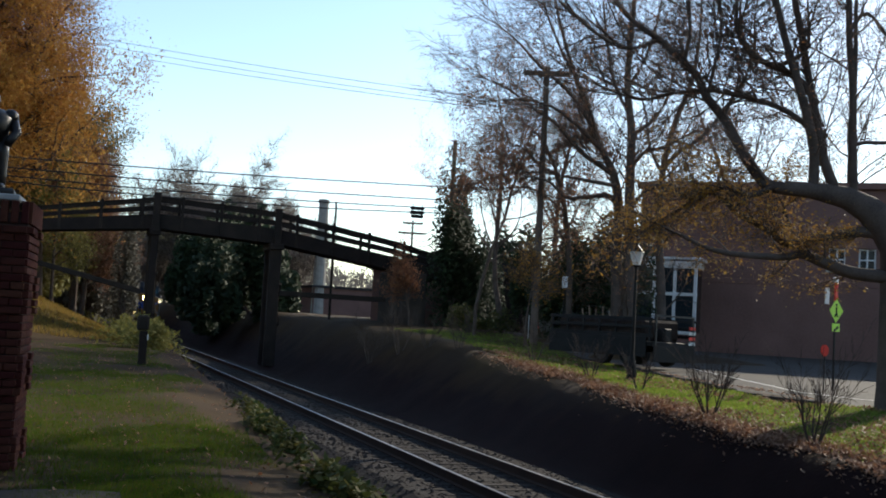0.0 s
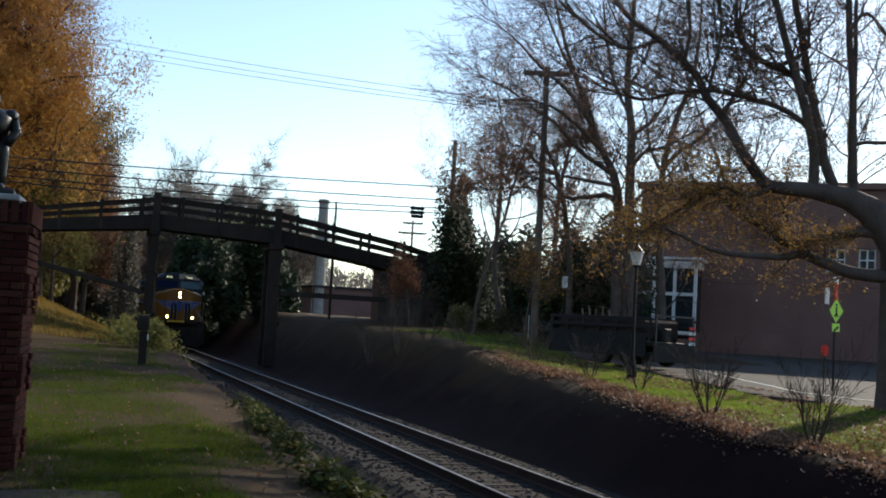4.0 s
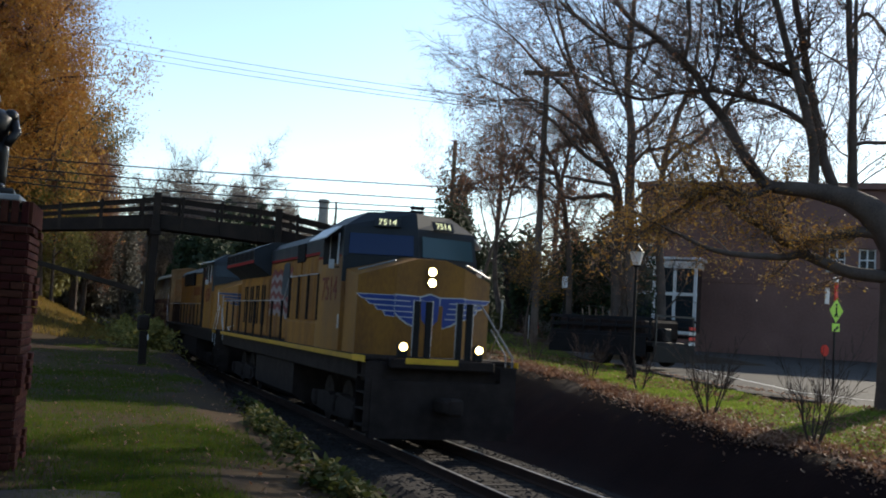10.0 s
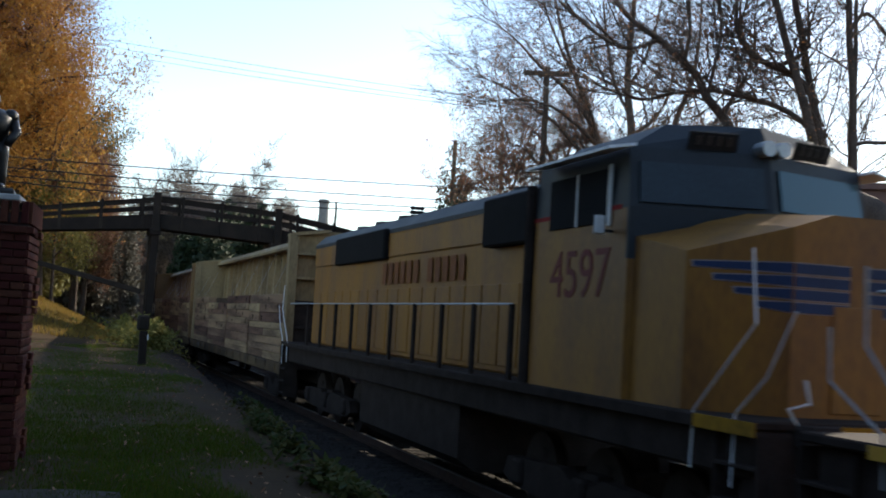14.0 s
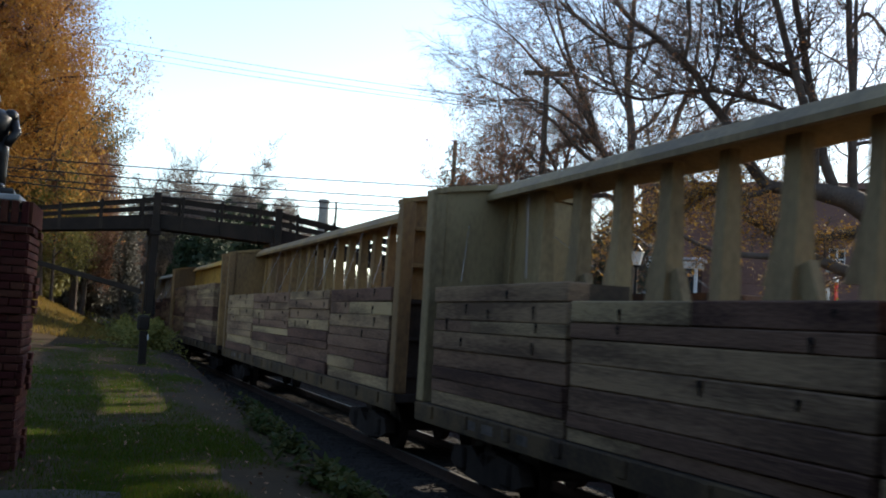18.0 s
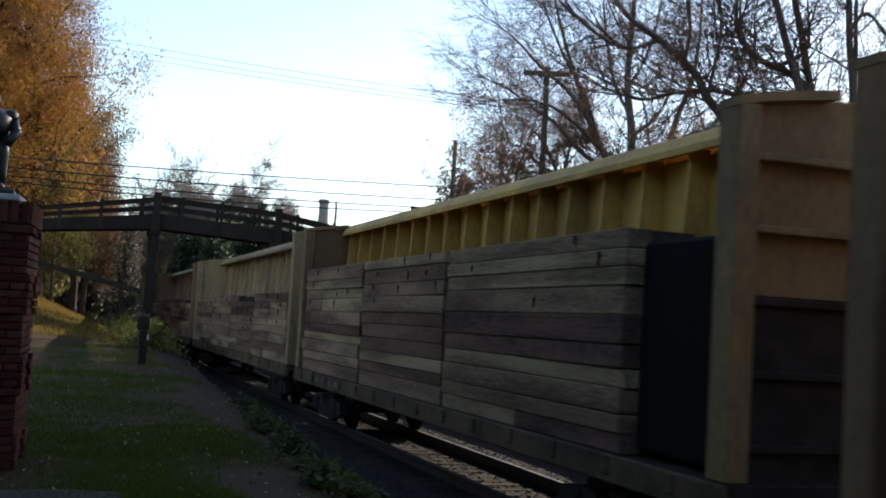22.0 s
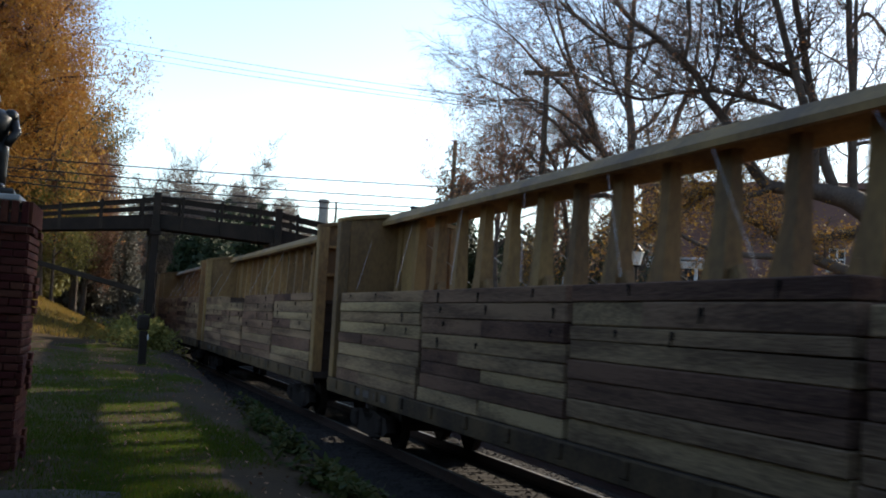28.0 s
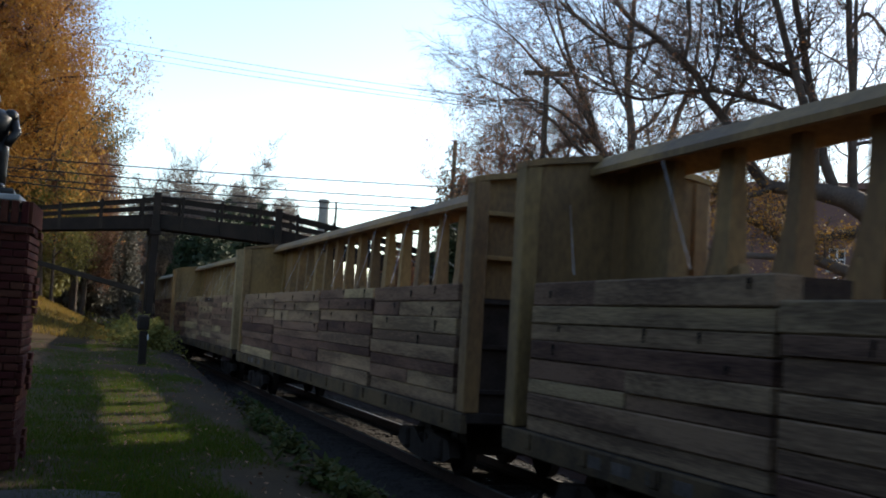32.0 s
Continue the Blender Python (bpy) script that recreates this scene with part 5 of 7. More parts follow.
    for s in (-1, 1):
        rail_bar(t, "nose_grab_rail", [(s * 0.75, 0.9, 3.64), (s * 1.42, 1.3, 3.42)], 0.018, M_STEEL, "bare metal grab rail")
    rail_bar(t, "step_handrail", [(0.60, -0.06, 2.70), (0.70, -0.06, 2.84), (0.78, -0.07, 2.80), (1.44, -0.14, 1.84), (1.47, -0.14, 1.20)], 0.017, M_GALV, "pale slanting handrail over the steps")
    rail_bar(t, "step_handrail", [(0.98, -0.10, 2.36), (1.30, -0.14, 1.86), (1.34, -0.14, 1.22)], 0.014, M_GALV, "pale slanting handrail over the steps")
    # raised section behind the cab, then the long hood
    part("equipment_cabinet", Build().box((0, 6.6, 2.0), (2.9, 3.9, 0.6), 0.03), M_LOCO_SOOTY, t)
    part("long_hood", Build().box((0, 12.4, 2.87), (1.86, 15.6, 2.26), 0.04), M_LOCO_SOOTY, t, "yellow long hood")
    part("hood_top", Build().prism([(-0.95, 4.05), (0.95, 4.05), (0.95, 4.38), (0.7, 4.6), (-0.7, 4.6), (-0.95, 4.38)], 4.7, 14.2, "y"), M_LOCO_GREY, t, "dark grey hood top")
    for s in (-1, 1):
        part("red_stripe", Build().box((s * 0.955, 9.4, 4.03), (0.02, 9.2, 0.07)), M_LOCO_RED, t)
        part("air_intake", Build().box((s * 0.965, 9.4, 4.12), (0.05, 1.0, 0.5), 0.01), M_GRILLE, t)
        part("air_intake", Build().box((s * 0.965, 5.6, 4.18), (0.05, 0.9, 0.34), 0.01), M_GRILLE, t)
    rad = Build().prism([(-0.95, 3.62), (-1.5, 3.98), (-1.5, 4.42), (-0.9, 4.68), (0.9, 4.68), (1.5, 4.42), (1.5, 3.98), (0.95, 3.62)], 14.2, 20.3, "y")
    rb = part("radiator_wing", rad, M_LOCO_GREY, t, "overhanging dark grey radiator section")
    for s in (-1, 1):
        part("radiator_stripe", Build().box((s * 1.505, 17.2, 4.03), (0.012, 6.0, 0.10)), M_LOCO_RED, rb)
        for k in range(6):
            part("radiator_grille", Build().box((s * 1.505, 14.75 + k, 4.24), (0.015, 0.86, 0.26)), M_GRILLE, rb)
    panel_row(t, 0.94, 4.95, 9.3, 5, 2.35, 3.92, material=M_LOCO_SOOTY)
    panel_row(t, 0.94, 9.4, 14.0, 7, 1.85, 3.92, material=M_LOCO_SOOTY)
    panel_row(t, 0.94, 14.3, 20.1, 8, 1.85, 3.5, material=M_LOCO_SOOTY)
    for s in (-1, 1):
        for k in range(8):
            part("vent_slot", Build().box((s * 0.965, 15.0 + (k // 2) * 1.18 + (k % 2) * 0.42, 2.72), (0.02, 0.19, 1.25)), M_GRILLE, t, "dark louvred vent")
    handrails(t, 3.41, 4.6, 8.05, 1.15, 2.35)
    handrails(t, 2.81, 9.0, 20.4, 1.5)
    for s in (-1, 1):
        rail_bar(t, "slanting_handrail", [(s * 1.50, 9.0, 2.81), (s * 1.50, 8.72, 2.84), (s * 1.50, 8.2, 3.36), (s * 1.50, 8.05, 3.41)], 0.017, M_GALV, "bare metal slanting handrail")
    rail_bar(t, "grab_rail", grab_line(1.52, 1, 0.75, 1, 0.0), 0.015, M_STEEL, "bare metal bent grab rail")
    corner_rails(t, 20.5, -1, M_GALV)
    # flag painted on the hood side
    for s in (-1, 1):
        x = s * 0.96
        for k in range(8):
            b = Build()
            pts = []
            n = 20
            for i in range(n + 1):
                u = i / n
                zig = abs((u * 3.5) % 1.0 - 0.5) * 2.0
                pts.append((10.55 + 3.2 * u + 0.03 * k, 3.66 - k * 0.158 + 0.15 * zig - 0.14 * (1.0 - u) ** 2 * (k > 2)))
            for (ya, za), (yb, zb) in zip(pts, pts[1:]):
                b.add([(x, ya, za), (x, yb, zb), (x, yb, zb - 0.16), (x, ya, za - 0.16), (x + s * 0.012, ya, za), (x + s * 0.012, yb, zb), (x + s * 0.012, yb, zb - 0.16), (x + s * 0.012, ya, za - 0.16)],
                      [(4, 5, 6, 7), (0, 4, 7, 3), (1, 2, 6, 5), (0, 1, 5, 4), (3, 7, 6, 2)])
            part("flag_stripe", b, M_FLAG_RED if k % 2 == 0 else M_FLAG_WHITE, t)
        part("flag_canton", Build().prism([(10.5, 2.86), (10.9, 3.02), (11.4, 2.93), (12.05, 3.06), (11.98, 3.5), (11.8, 3.88), (11.4, 3.95), (10.98, 3.88), (10.82, 3.45)], x + s * 0.012, x + s * 0.02, "x"), M_LOCO_SLATEGREY, t)
        part("badge", Build().box((s * 0.972, 5.65, 3.15), (0.02, 0.3, 0.5)), M_LOCO_BLUE, t, "plain blue badge")
    text_mesh("7514", 0.74, "road_number", M_NUMBER_RED, t, pose(-1.503, 3.45, 2.80) @ SIDE, "dark red road number")
    text_mesh("7514", 0.74, "road_number", M_NUMBER_RED, t, pose(1.503, 3.45, 2.80, 0, 0, 180) @ SIDE, "dark red road number")
    part("side_tag", Build().box((-1.505, 2.45, 2.35), (0.015, 0.09, 0.3), 0.003), M_LOCO_WHITE, t, "small pale plate")
    # roof kit
    part("horn", Build().tube([(0.3, 5.2, 4.75), (0.3, 4.9, 4.78)], [0.04, 0.09], 8).tube([(0.42, 5.2, 4.75), (0.42, 4.95, 4.78)], [0.04, 0.08], 8).box((0.36, 5.25, 4.68), (0.3, 0.1, 0.16), 0.02), M_IRON, t)
    part("antenna_dome", Build().box((0, 3.2, 4.79), (0.8, 0.5, 0.1), 0.03), M_LOCO_GREY, t)
    part("exhaust", Build().box((0, 11.6, 4.68), (0.7, 1.1, 0.2), 0.04), M_GRIME, t)
    for k in range(3):
        part("roof_hatch", Build().box((0, 7.0 + k * 1.5, 4.63), (1.1, 1.1, 0.08), 0.02), M_LOCO_GREY, t)
    TRAIN.append((t, 0.0))
    return wheels


def make_second_loco():
    t, wheels = loco_common("trailing_locomotive", "older yellow and grey diesel freight locomotive with pale bent grab rails", False)
    nose(t, 3.78, 3.62, M_LOCO_YELLOW, 0.55)
    cab(t, 2.2, 4.75, (2.75, 4.3), (2.2, 4.4), 4.72, 0.30, M_LOCO_SLATEGREY, M_SKY_REFLECTION, 0.06)
    for s, yaw in ((-1, -11), (1, 11)):
        part("number_board", Build().box((0, 0, 0), (0.55, 0.03, 0.2), 0.008), M_IRON, t, at=pose(s * 0.62, 2.16, 4.5, 22, 0, yaw))
        for k in range(4):
            part("number_bar", Build().box((0, 0, 0), (0.06, 0.01, 0.1)), M_RIM, t, at=pose(s * 0.62 + (k - 1.5) * 0.11, 2.13 + (0.022 * (1.5 - k) if s < 0 else 0.022 * (k - 1.5)), 4.5, 22, 0, yaw))
    for x in (-0.09, 0.09):
        part("headlight", Build().tube([(x, 1.90, 4.45), (x, 2.1, 4.45)], 0.085, 14), M_STEEL, t, "unlit headlight with bright rim")
    for s in (-1, 1):
        cheek = math.degrees(math.atan2(1.25 - 0.55, 1.42 - 0.72))
        for k in range(4):
            ln = 0.92 - 0.2 * k
            for g, dp, mt, nm in ((0.012, 0.006, M_FLAG_WHITE, "emblem_edge"), (0.0, 0.012, M_LOCO_SLATE, "emblem_feather")):
                f2 = Build().prism([(0, -0.045 - g), (ln + g, 0.0 - g), (ln + g * 2.5, 0.045 + g), (0, 0.045 + g)], -dp, 0, "y")
                m = pose(s * 0.72, 0.55, 3.1 - 0.12 * k) @ (pose(0, 0, 0, 0, 0, cheek) if s > 0 else pose(0, 0, 0, 0, 0, -cheek) @ Matrix.Diagonal((-1, 1, 1, 1)))
                part(nm, f2, mt, t, at=m)
                part(nm, Build().box((s * 0.4, 0.55 - dp / 2, 3.1 - 0.12 * k), (0.6, dp, 0.09 + 2 * g)), mt, t)
    part("long_hood", Build().box((0, 12.6, 2.72), (1.84, 15.6, 1.96), 0.04), M_LOCO_YELLOW, t, "yellow long hood")
    part("hood_top", Build().prism([(-0.93, 3.70), (0.93, 3.70), (0.93, 4.2), (0.7, 4.45), (-0.7, 4.45), (-0.93, 4.2)], 4.75, 20.4, "y"), M_LOCO_YELLOW, t)
    part("hood_roof", Build().prism([(-0.94, 4.16), (0.94, 4.16), (0.94, 4.24), (0.71, 4.48), (-0.71, 4.48), (-0.94, 4.24)], 4.75, 20.42, "y"), M_LOCO_GREY, t, "grey roof edge")
    for s in (-1, 1):
        part("brake_grille", Build().box((s * 1.02, 6.4, 3.95), (0.20, 2.6, 0.72), 0.03), M_GRILLE, t, "black dynamic brake grille")
        part("radiator_grille", Build().box((s * 0.98, 15.6, 3.95), (0.14, 4.2, 0.62), 0.03), M_GRILLE, t, "black radiator grille")
        part("red_stripe", Build().box((s * 0.945, 5.0, 3.72), (0.02, 0.4, 0.06)), M_LOCO_RED, t)
        x = s * 0.945
        for k in range(12):
            if k != 5:
                part("letter_bar", Build().box((x + s * 0.006, 9.0 + k * 0.42, 3.35), (0.012, 0.26, 0.42)), M_FADED_RED, t)
    text_mesh("4597", 0.78, "road_number", M_NUMBER_RED, t, pose(-1.503, 3.45, 2.80) @ SIDE, "dark red road number")
    text_mesh("4597", 0.78, "road_number", M_NUMBER_RED, t, pose(1.503, 3.45, 2.80, 0, 0, 180) @ SIDE, "dark red road number")
    part("drain_pipe", Build().tube([(-1.53, 4.85, 4.2), (-1.53, 4.85, 1.75)], 0.07, 8), M_GRIME, t, "black vertical pipe behind the cab")
    panel_row(t, 0.93, 5.0, 20.2, 20, 1.85, 3.05)
    handrails(t, 2.72, 5.4, 18.2, 1.42)
    for s in (-1, 1):
        for rows in (((0.0, 3.2), (-0.08, 2.56), (0.85, 1.76), (0.87, 1.24)), ((-0.62, 2.66), (-0.26, 2.12), (0.18, 1.78), (0.21, 1.16))):
            rail_bar(t, "grab_rail", [(s * 1.52, y, z) for y, z in rows], 0.011, M_WHITEFRAME, "pale bent grab rail")
            rail_bar(t, "grab_rail", [(s * 1.52, 21.3 - y, z) for y, z in rows], 0.011, M_WHITEFRAME, "pale bent grab rail")
    part("hose", Build().tube([(-0.95, 0.0, 2.1), (-0.9, 0.0, 1.9), (-1.1, 0.02, 1.85), (-0.95, 0.0, 1.6)], 0.018, 6), M_WHITEFRAME, t, "looped pale hose")
    rail_bar(t, "handrail", [(-1.5, 18.2, 2.72), (-1.5, 20.4, 2.72)], 0.02, M_STEEL, "bare metal handrail")
    for y, r in ((8.2, 0.42), (14.4, 0.5), (16.2, 0.5), (17.9, 0.5)):
        part("roof_fan", Build().tube([(0, y, 4.44), (0, y, 4.62)], r, 20), M_LOCO_GREY, t)
    part("exhaust", Build().box((0, 11.0, 4.55), (0.6, 1.0, 0.2), 0.04), M_GRIME, t)
    part("horn", Build().tube([(0.3, 4.5, 4.76), (0.3, 4.2, 4.79)], [0.04, 0.09], 8), M_IRON, t)
    TRAIN.append((t, 21.95))
    return wheels


def make_flatcar(length, solid, seed, paint, stack_top, gap_front):
    """Centre-beam lumber flatcar: end bulkheads, centre truss or web, lumber stacked on both sides."""
    R = random.Random(seed)
    end_paint = M_CAR_YELLOW if solid else paint
    t = thing("centerbeam_flatcar", pose(RAIL_X, 0, 0), "yellow centre-beam freight flatcar stacked with weathered lumber" if not solid else "yellow solid-web centre-beam flatcar stacked high with weathered lumber", "freight car", "lumber cars")
    part("deck", Build().box((0, length / 2, 1.06), (2.75, length, 0.16), 0.02).box((0, length / 2, 0.82), (0.8, length, 0.4), 0.02), M_GRIME, t)
    for s in (-1, 1):
        part("side_sill", Build().box((s * 1.36, length / 2, 0.98), (0.1, length, 0.30), 0.02), M_SILL, t, "grimy painted side sill")
        for k in range(14):
            part("tie_down", Build().box((s * 1.42, 0.9 + k * (length - 1.8) / 13, 1.02), (0.05, 0.16, 0.2), 0.015), M_SILL, t)
    for e, y in ((1, 0.0), (-1, length)):
        yc = y + e * 0.17
        bh = part("bulkhead", Build().prism([(-1.36, 1.14), (1.36, 1.14), (1.36, 4.56), (1.05, 4.62), (0.4, 4.72), (-0.4, 4.72), (-1.05, 4.62), (-1.36, 4.56)], yc + e * 0.02, yc + e * 0.10, "y"), end_paint, t, "end bulkhead plate")
        for s in (-1, 1):
            part("bulkhead_post", Build().box((s * 1.27, yc - e * 0.01, 2.85), (0.24, 0.34, 3.42), 0.02), end_paint, bh)
            part("top_flange", Build().prism([(s * 1.40, 4.53), (s * 1.05, 4.60), (s * 0.30, 4.70), (s * 0.30, 4.79), (s * 1.08, 4.68), (s * 1.40, 4.61)], yc - 0.185, yc + 0.185, "y"), end_paint, bh)
        part("lower_plate", Build().box((0, yc - e * 0.03, 1.98), (2.3, 0.12, 1.7)), M_GRIME, bh, "blackened lower plate")
        for k in range(5):
            part("rib", Build().box((0, yc - e * 0.08, 1.45 + k * 0.66), (2.3, 0.16, 0.07), 0.01), M_GRIME if k < 3 else end_paint, bh)
        part("ladder", Build().box((1.0, yc - e * 0.2, 2.6), (0.05, 0.04, 2.4)).box((0.6, yc - e * 0.2, 2.6), (0.05, 0.04, 2.4)), M_IRON, bh)
        part("coupler", Build().box((0, y - e * 0.5, 0.86), (0.34, 0.9, 0.3), 0.05), M_GRIME, t)
        if e > 0:
            rail_bar(t, "brake_hose", [(0.3, y - 0.1, 1.0), (0.45, y - 0.35, 0.7), (0.4, y - 0.6, 0.75)], 0.03, M_GRIME)
    # top chord with sloping flanges
    part("top_chord", Build().prism([(-0.46, 4.50), (-0.40, 4.50), (-0.14, 4.66), (0.14, 4.66), (0.40, 4.50), (0.46, 4.50), (0.46, 4.58), (0.28, 4.76), (-0.28, 4.76), (-0.46, 4.58)], 0.3, length - 0.3, "y"), paint, t)
    part("lower_chord", Build().box((0, length / 2, 1.3), (0.5, length - 0.6, 0.3), 0.02), paint, t)
    if solid:
        part("web", Build().box((0, length / 2, 2.95), (0.07, length - 0.6, 3.2)), paint, t, "solid centre web")
        n = int(length / 1.08)
        for k in range(n + 1):
            y = 0.5 + k * (length - 1.0) / n
            for s in (-1, 1):
                part("web_rib", Build().prism([(s * 0.04, 1.3), (s * 0.50, 1.3), (s * 0.30, 4.56), (s * 0.04, 4.60)], y - 0.03, y + 0.03, "y"), paint, t)
    else:
        n = int(length / 1.3)
        for k in range(n + 1):
            y = 0.5 + k * (length - 1.0) / n
            wid = 0.30 if k % 2 else 0.22
            part("web_post", Build().prism([(-0.20, 1.3), (0.20, 1.3), (0.07, 4.56), (-0.07, 4.56)], y - wid / 2, y + wid / 2, "y"), paint, t)
            if k < n:
                g = (length - 1.0) / n
                if k < 1 or k >= n - 1:
                    part("web_plate", Build().box((0, y + g / 2, 3.0), (0.08, g - wid, 3.2)), paint, t)
                else:
                    sgn = 1 if k % 2 else -1
                    part("diagonal", Build().box((0, y + g / 2, 2.2), (0.12, 0.24, 2.2), 0.0, Euler((sgn * 0.42, 0, 0)).to_matrix()), paint, t)
                    if R.random() < 0.85:
                        part("gusset", Build().prism([(y + wid / 2, 3.0), (y + wid / 2 + 0.34, 3.0), (y + wid / 2, 3.9)], -0.05, 0.05, "x"), paint, t)
    # lumber: stacks along the near and far side, course on course
    free = length - 1.1 - gap_front
    bundles = 4 if length > 20 else 3
    widths = [R.uniform(0.85, 1.15) for _ in range(bundles)]
    tot = sum(widths)
    y = 0.55 + gap_front
    courses = int(round((stack_top - 1.2) / 0.236))
    h = (stack_top - 1.2) / courses
    board = Build().box((0, 0, 0), (0.30, 4.0, 0.2), 0.012).mesh("board", M_LUMBER)
    strap_end = Build().box((0, 0, 0.02), (0.02, 0.045, 0.06), 0.006).box((0, 0.008, -0.035), (0.012, 0.02, 0.06)).mesh("strap_end", M_BLACKWRAP)
    Q = random.Random(seed + 50)
    for wd in widths:
        ln = free * wd / tot - 0.12
        top = courses - (1 if R.random() < 0.25 and not solid else 0)
        for s in (-1, 1):
            st = part("lumber_block", Build().box((s * 0.86, y + ln / 2, 1.14 + top * h / 2), (0.66, ln - 0.1, top * h - 0.03)), M_LUMBER_END, t, "stack of weathered sawn lumber")
            hs = [R.uniform(0.72, 1.3) for _ in range(top)]
            hs = [q * top * h / sum(hs) for q in hs]
            zz = 1.14
            for c in range(top):
                split = [ln] if R.random() < 0.72 else [ln * 0.5, ln * 0.5] if R.random() < 0.6 else [ln * 0.66, ln * 0.34]
                yy = y
                for q in split:
                    ob = share("board", board, st, pose(s * (1.215 + R.uniform(-0.02, 0.03)), yy + q / 2 + R.uniform(-0.03, 0.03), zz + hs[c] / 2, R.uniform(-0.12, 0.12), 0, R.uniform(-0.2, 0.2)))
                    ob.scale = (1, (q - 0.02) / 4.0, (hs[c] - 0.008) / 0.2)
                    yy += q
                zz += hs[c]
                if c >= top - 4:
                    for k in range(3):
                        if Q.random() < 0.6:
                            tb = share("strap_end", strap_end, st, pose(s * 1.398, y + ln * (k + Q.uniform(0.12, 0.8)) / 3.2, zz - hs[c] * Q.uniform(0.25, 0.6), Q.uniform(-14, 14), 0, 0))
                            tb.scale = (1, Q.uniform(0.7, 1.3), Q.uniform(0.6, 1.5))
            if R.random() < (0.2 if solid else 0.6):
                for k in range(2):
                    yk = y + ln * (0.25 + 0.5 * k)
                    part("strap", Build().tube([(s * 1.40, yk, 1.2 + top * h), (s * 0.42, yk + 2.4, 4.52)], 0.0035, 5), M_RAILSIDE if solid else M_STEEL, t, "thin tie-down cable")
        y += ln + 0.12
    if gap_front > 0.5:
        part("wrapped_bundle", Build().box((-0.8, 0.55 + gap_front / 2, 2.3), (0.8, gap_front - 0.1, 2.2), 0.04), M_BLACKWRAP, t, "black wrapped bundle")
    for s in (-1, 1):
        for k, w in enumerate((0.34, 0.16, 0.42, 0.3)):
            part("lettering_bar", Build().box((s * 1.413, length - 4.6 + k * 0.62, 1.0), (0.008, w, 0.13)), M_FADED_LETTER, t, "faded pale lettering")
    wheels = truck(t, 2.6, 2, 1.78, 0.42) + truck(t, length - 2.6, 2, 1.78, 0.42)
    return t


make_lead_loco()
make_second_loco()
car_a = make_flatcar(22.6, False, 101, M_CAR_PALE, 3.06, 0)
car_b = make_flatcar(22.5, False, 102, M_CAR_YELLOW, 3.10, 0)
car_c = make_flatcar(19.4, True, 103, M_CAR_BRIGHT, 3.62, 1.5)
car_d = make_flatcar(22.4, False, 104, M_CAR_PALE, 3.10, 0)
car_e = make_flatcar(22.85, False, 105, M_CAR_YELLOW, 3.02, 0)
car_f = make_flatcar(22.4, False, 106, M_CAR_YELLOW, 3.06, 0)
TRAIN += [(car_a, 43.6), (car_b, 67.6), (car_c, 91.65), (car_d, 112.2), (car_e, 136.35), (car_f, 161.0)]
for src, s in ((car_b, 185.0), (car_d, 209.0), (car_a, 233.1), (car_e, 257.2)):
    TRAIN.append((copy_thing(src, pose(RAIL_X, 0, 0)), s))

# ---- poles and wires ----
def make_pole(at, height, r, arms, label, z=None):
    z = ground_height(*at) - 0.1 if z is None else z
    p = thing("utility_pole", pose(at[0], at[1], z), label, "utility pole")
    part("pole", Build().tube([(0, 0, 0), (0, 0, height)], [r, r * 0.72], 10), M_POLE, p)
    for za, half, turn in arms:
        part("crossarm", Build().box((0, -0.16, 0), (half * 2, 0.13, 0.20), 0.01), M_POLE, p, at=pose(0, 0, za, 0, 0, turn))
        for k in (-1, -0.55, 0.55, 1):
            part("insulator", Build().tube([(k * half * 0.94, -0.16, 0.06), (k * half * 0.94, -0.16, 0.2)], [0.05, 0.035], 7), M_IRON, p, at=pose(0, 0, za, 0, 0, turn))
        for s in (-1, 1):
            part("arm_brace", Build().tube([(s * half * 0.55, -0.16, -0.05), (0, -0.12, -0.6)], 0.018, 5), M_STEEL, p, at=pose(0, 0, za, 0, 0, turn))
    return p


def make_wire(a, b, sag, r, label):
    pts = []
    for i in range(25):
        k = i / 24
        p = Vector(a).lerp(Vector(b), k)
        p.z -= sag * 4 * k * (1 - k)
        pts.append(p)
    w = Build().tube(pts, r, 5).obj("overhead_wire", M_WIRE, label=label)
    tagged(w, category="wire", group="overhead wires")


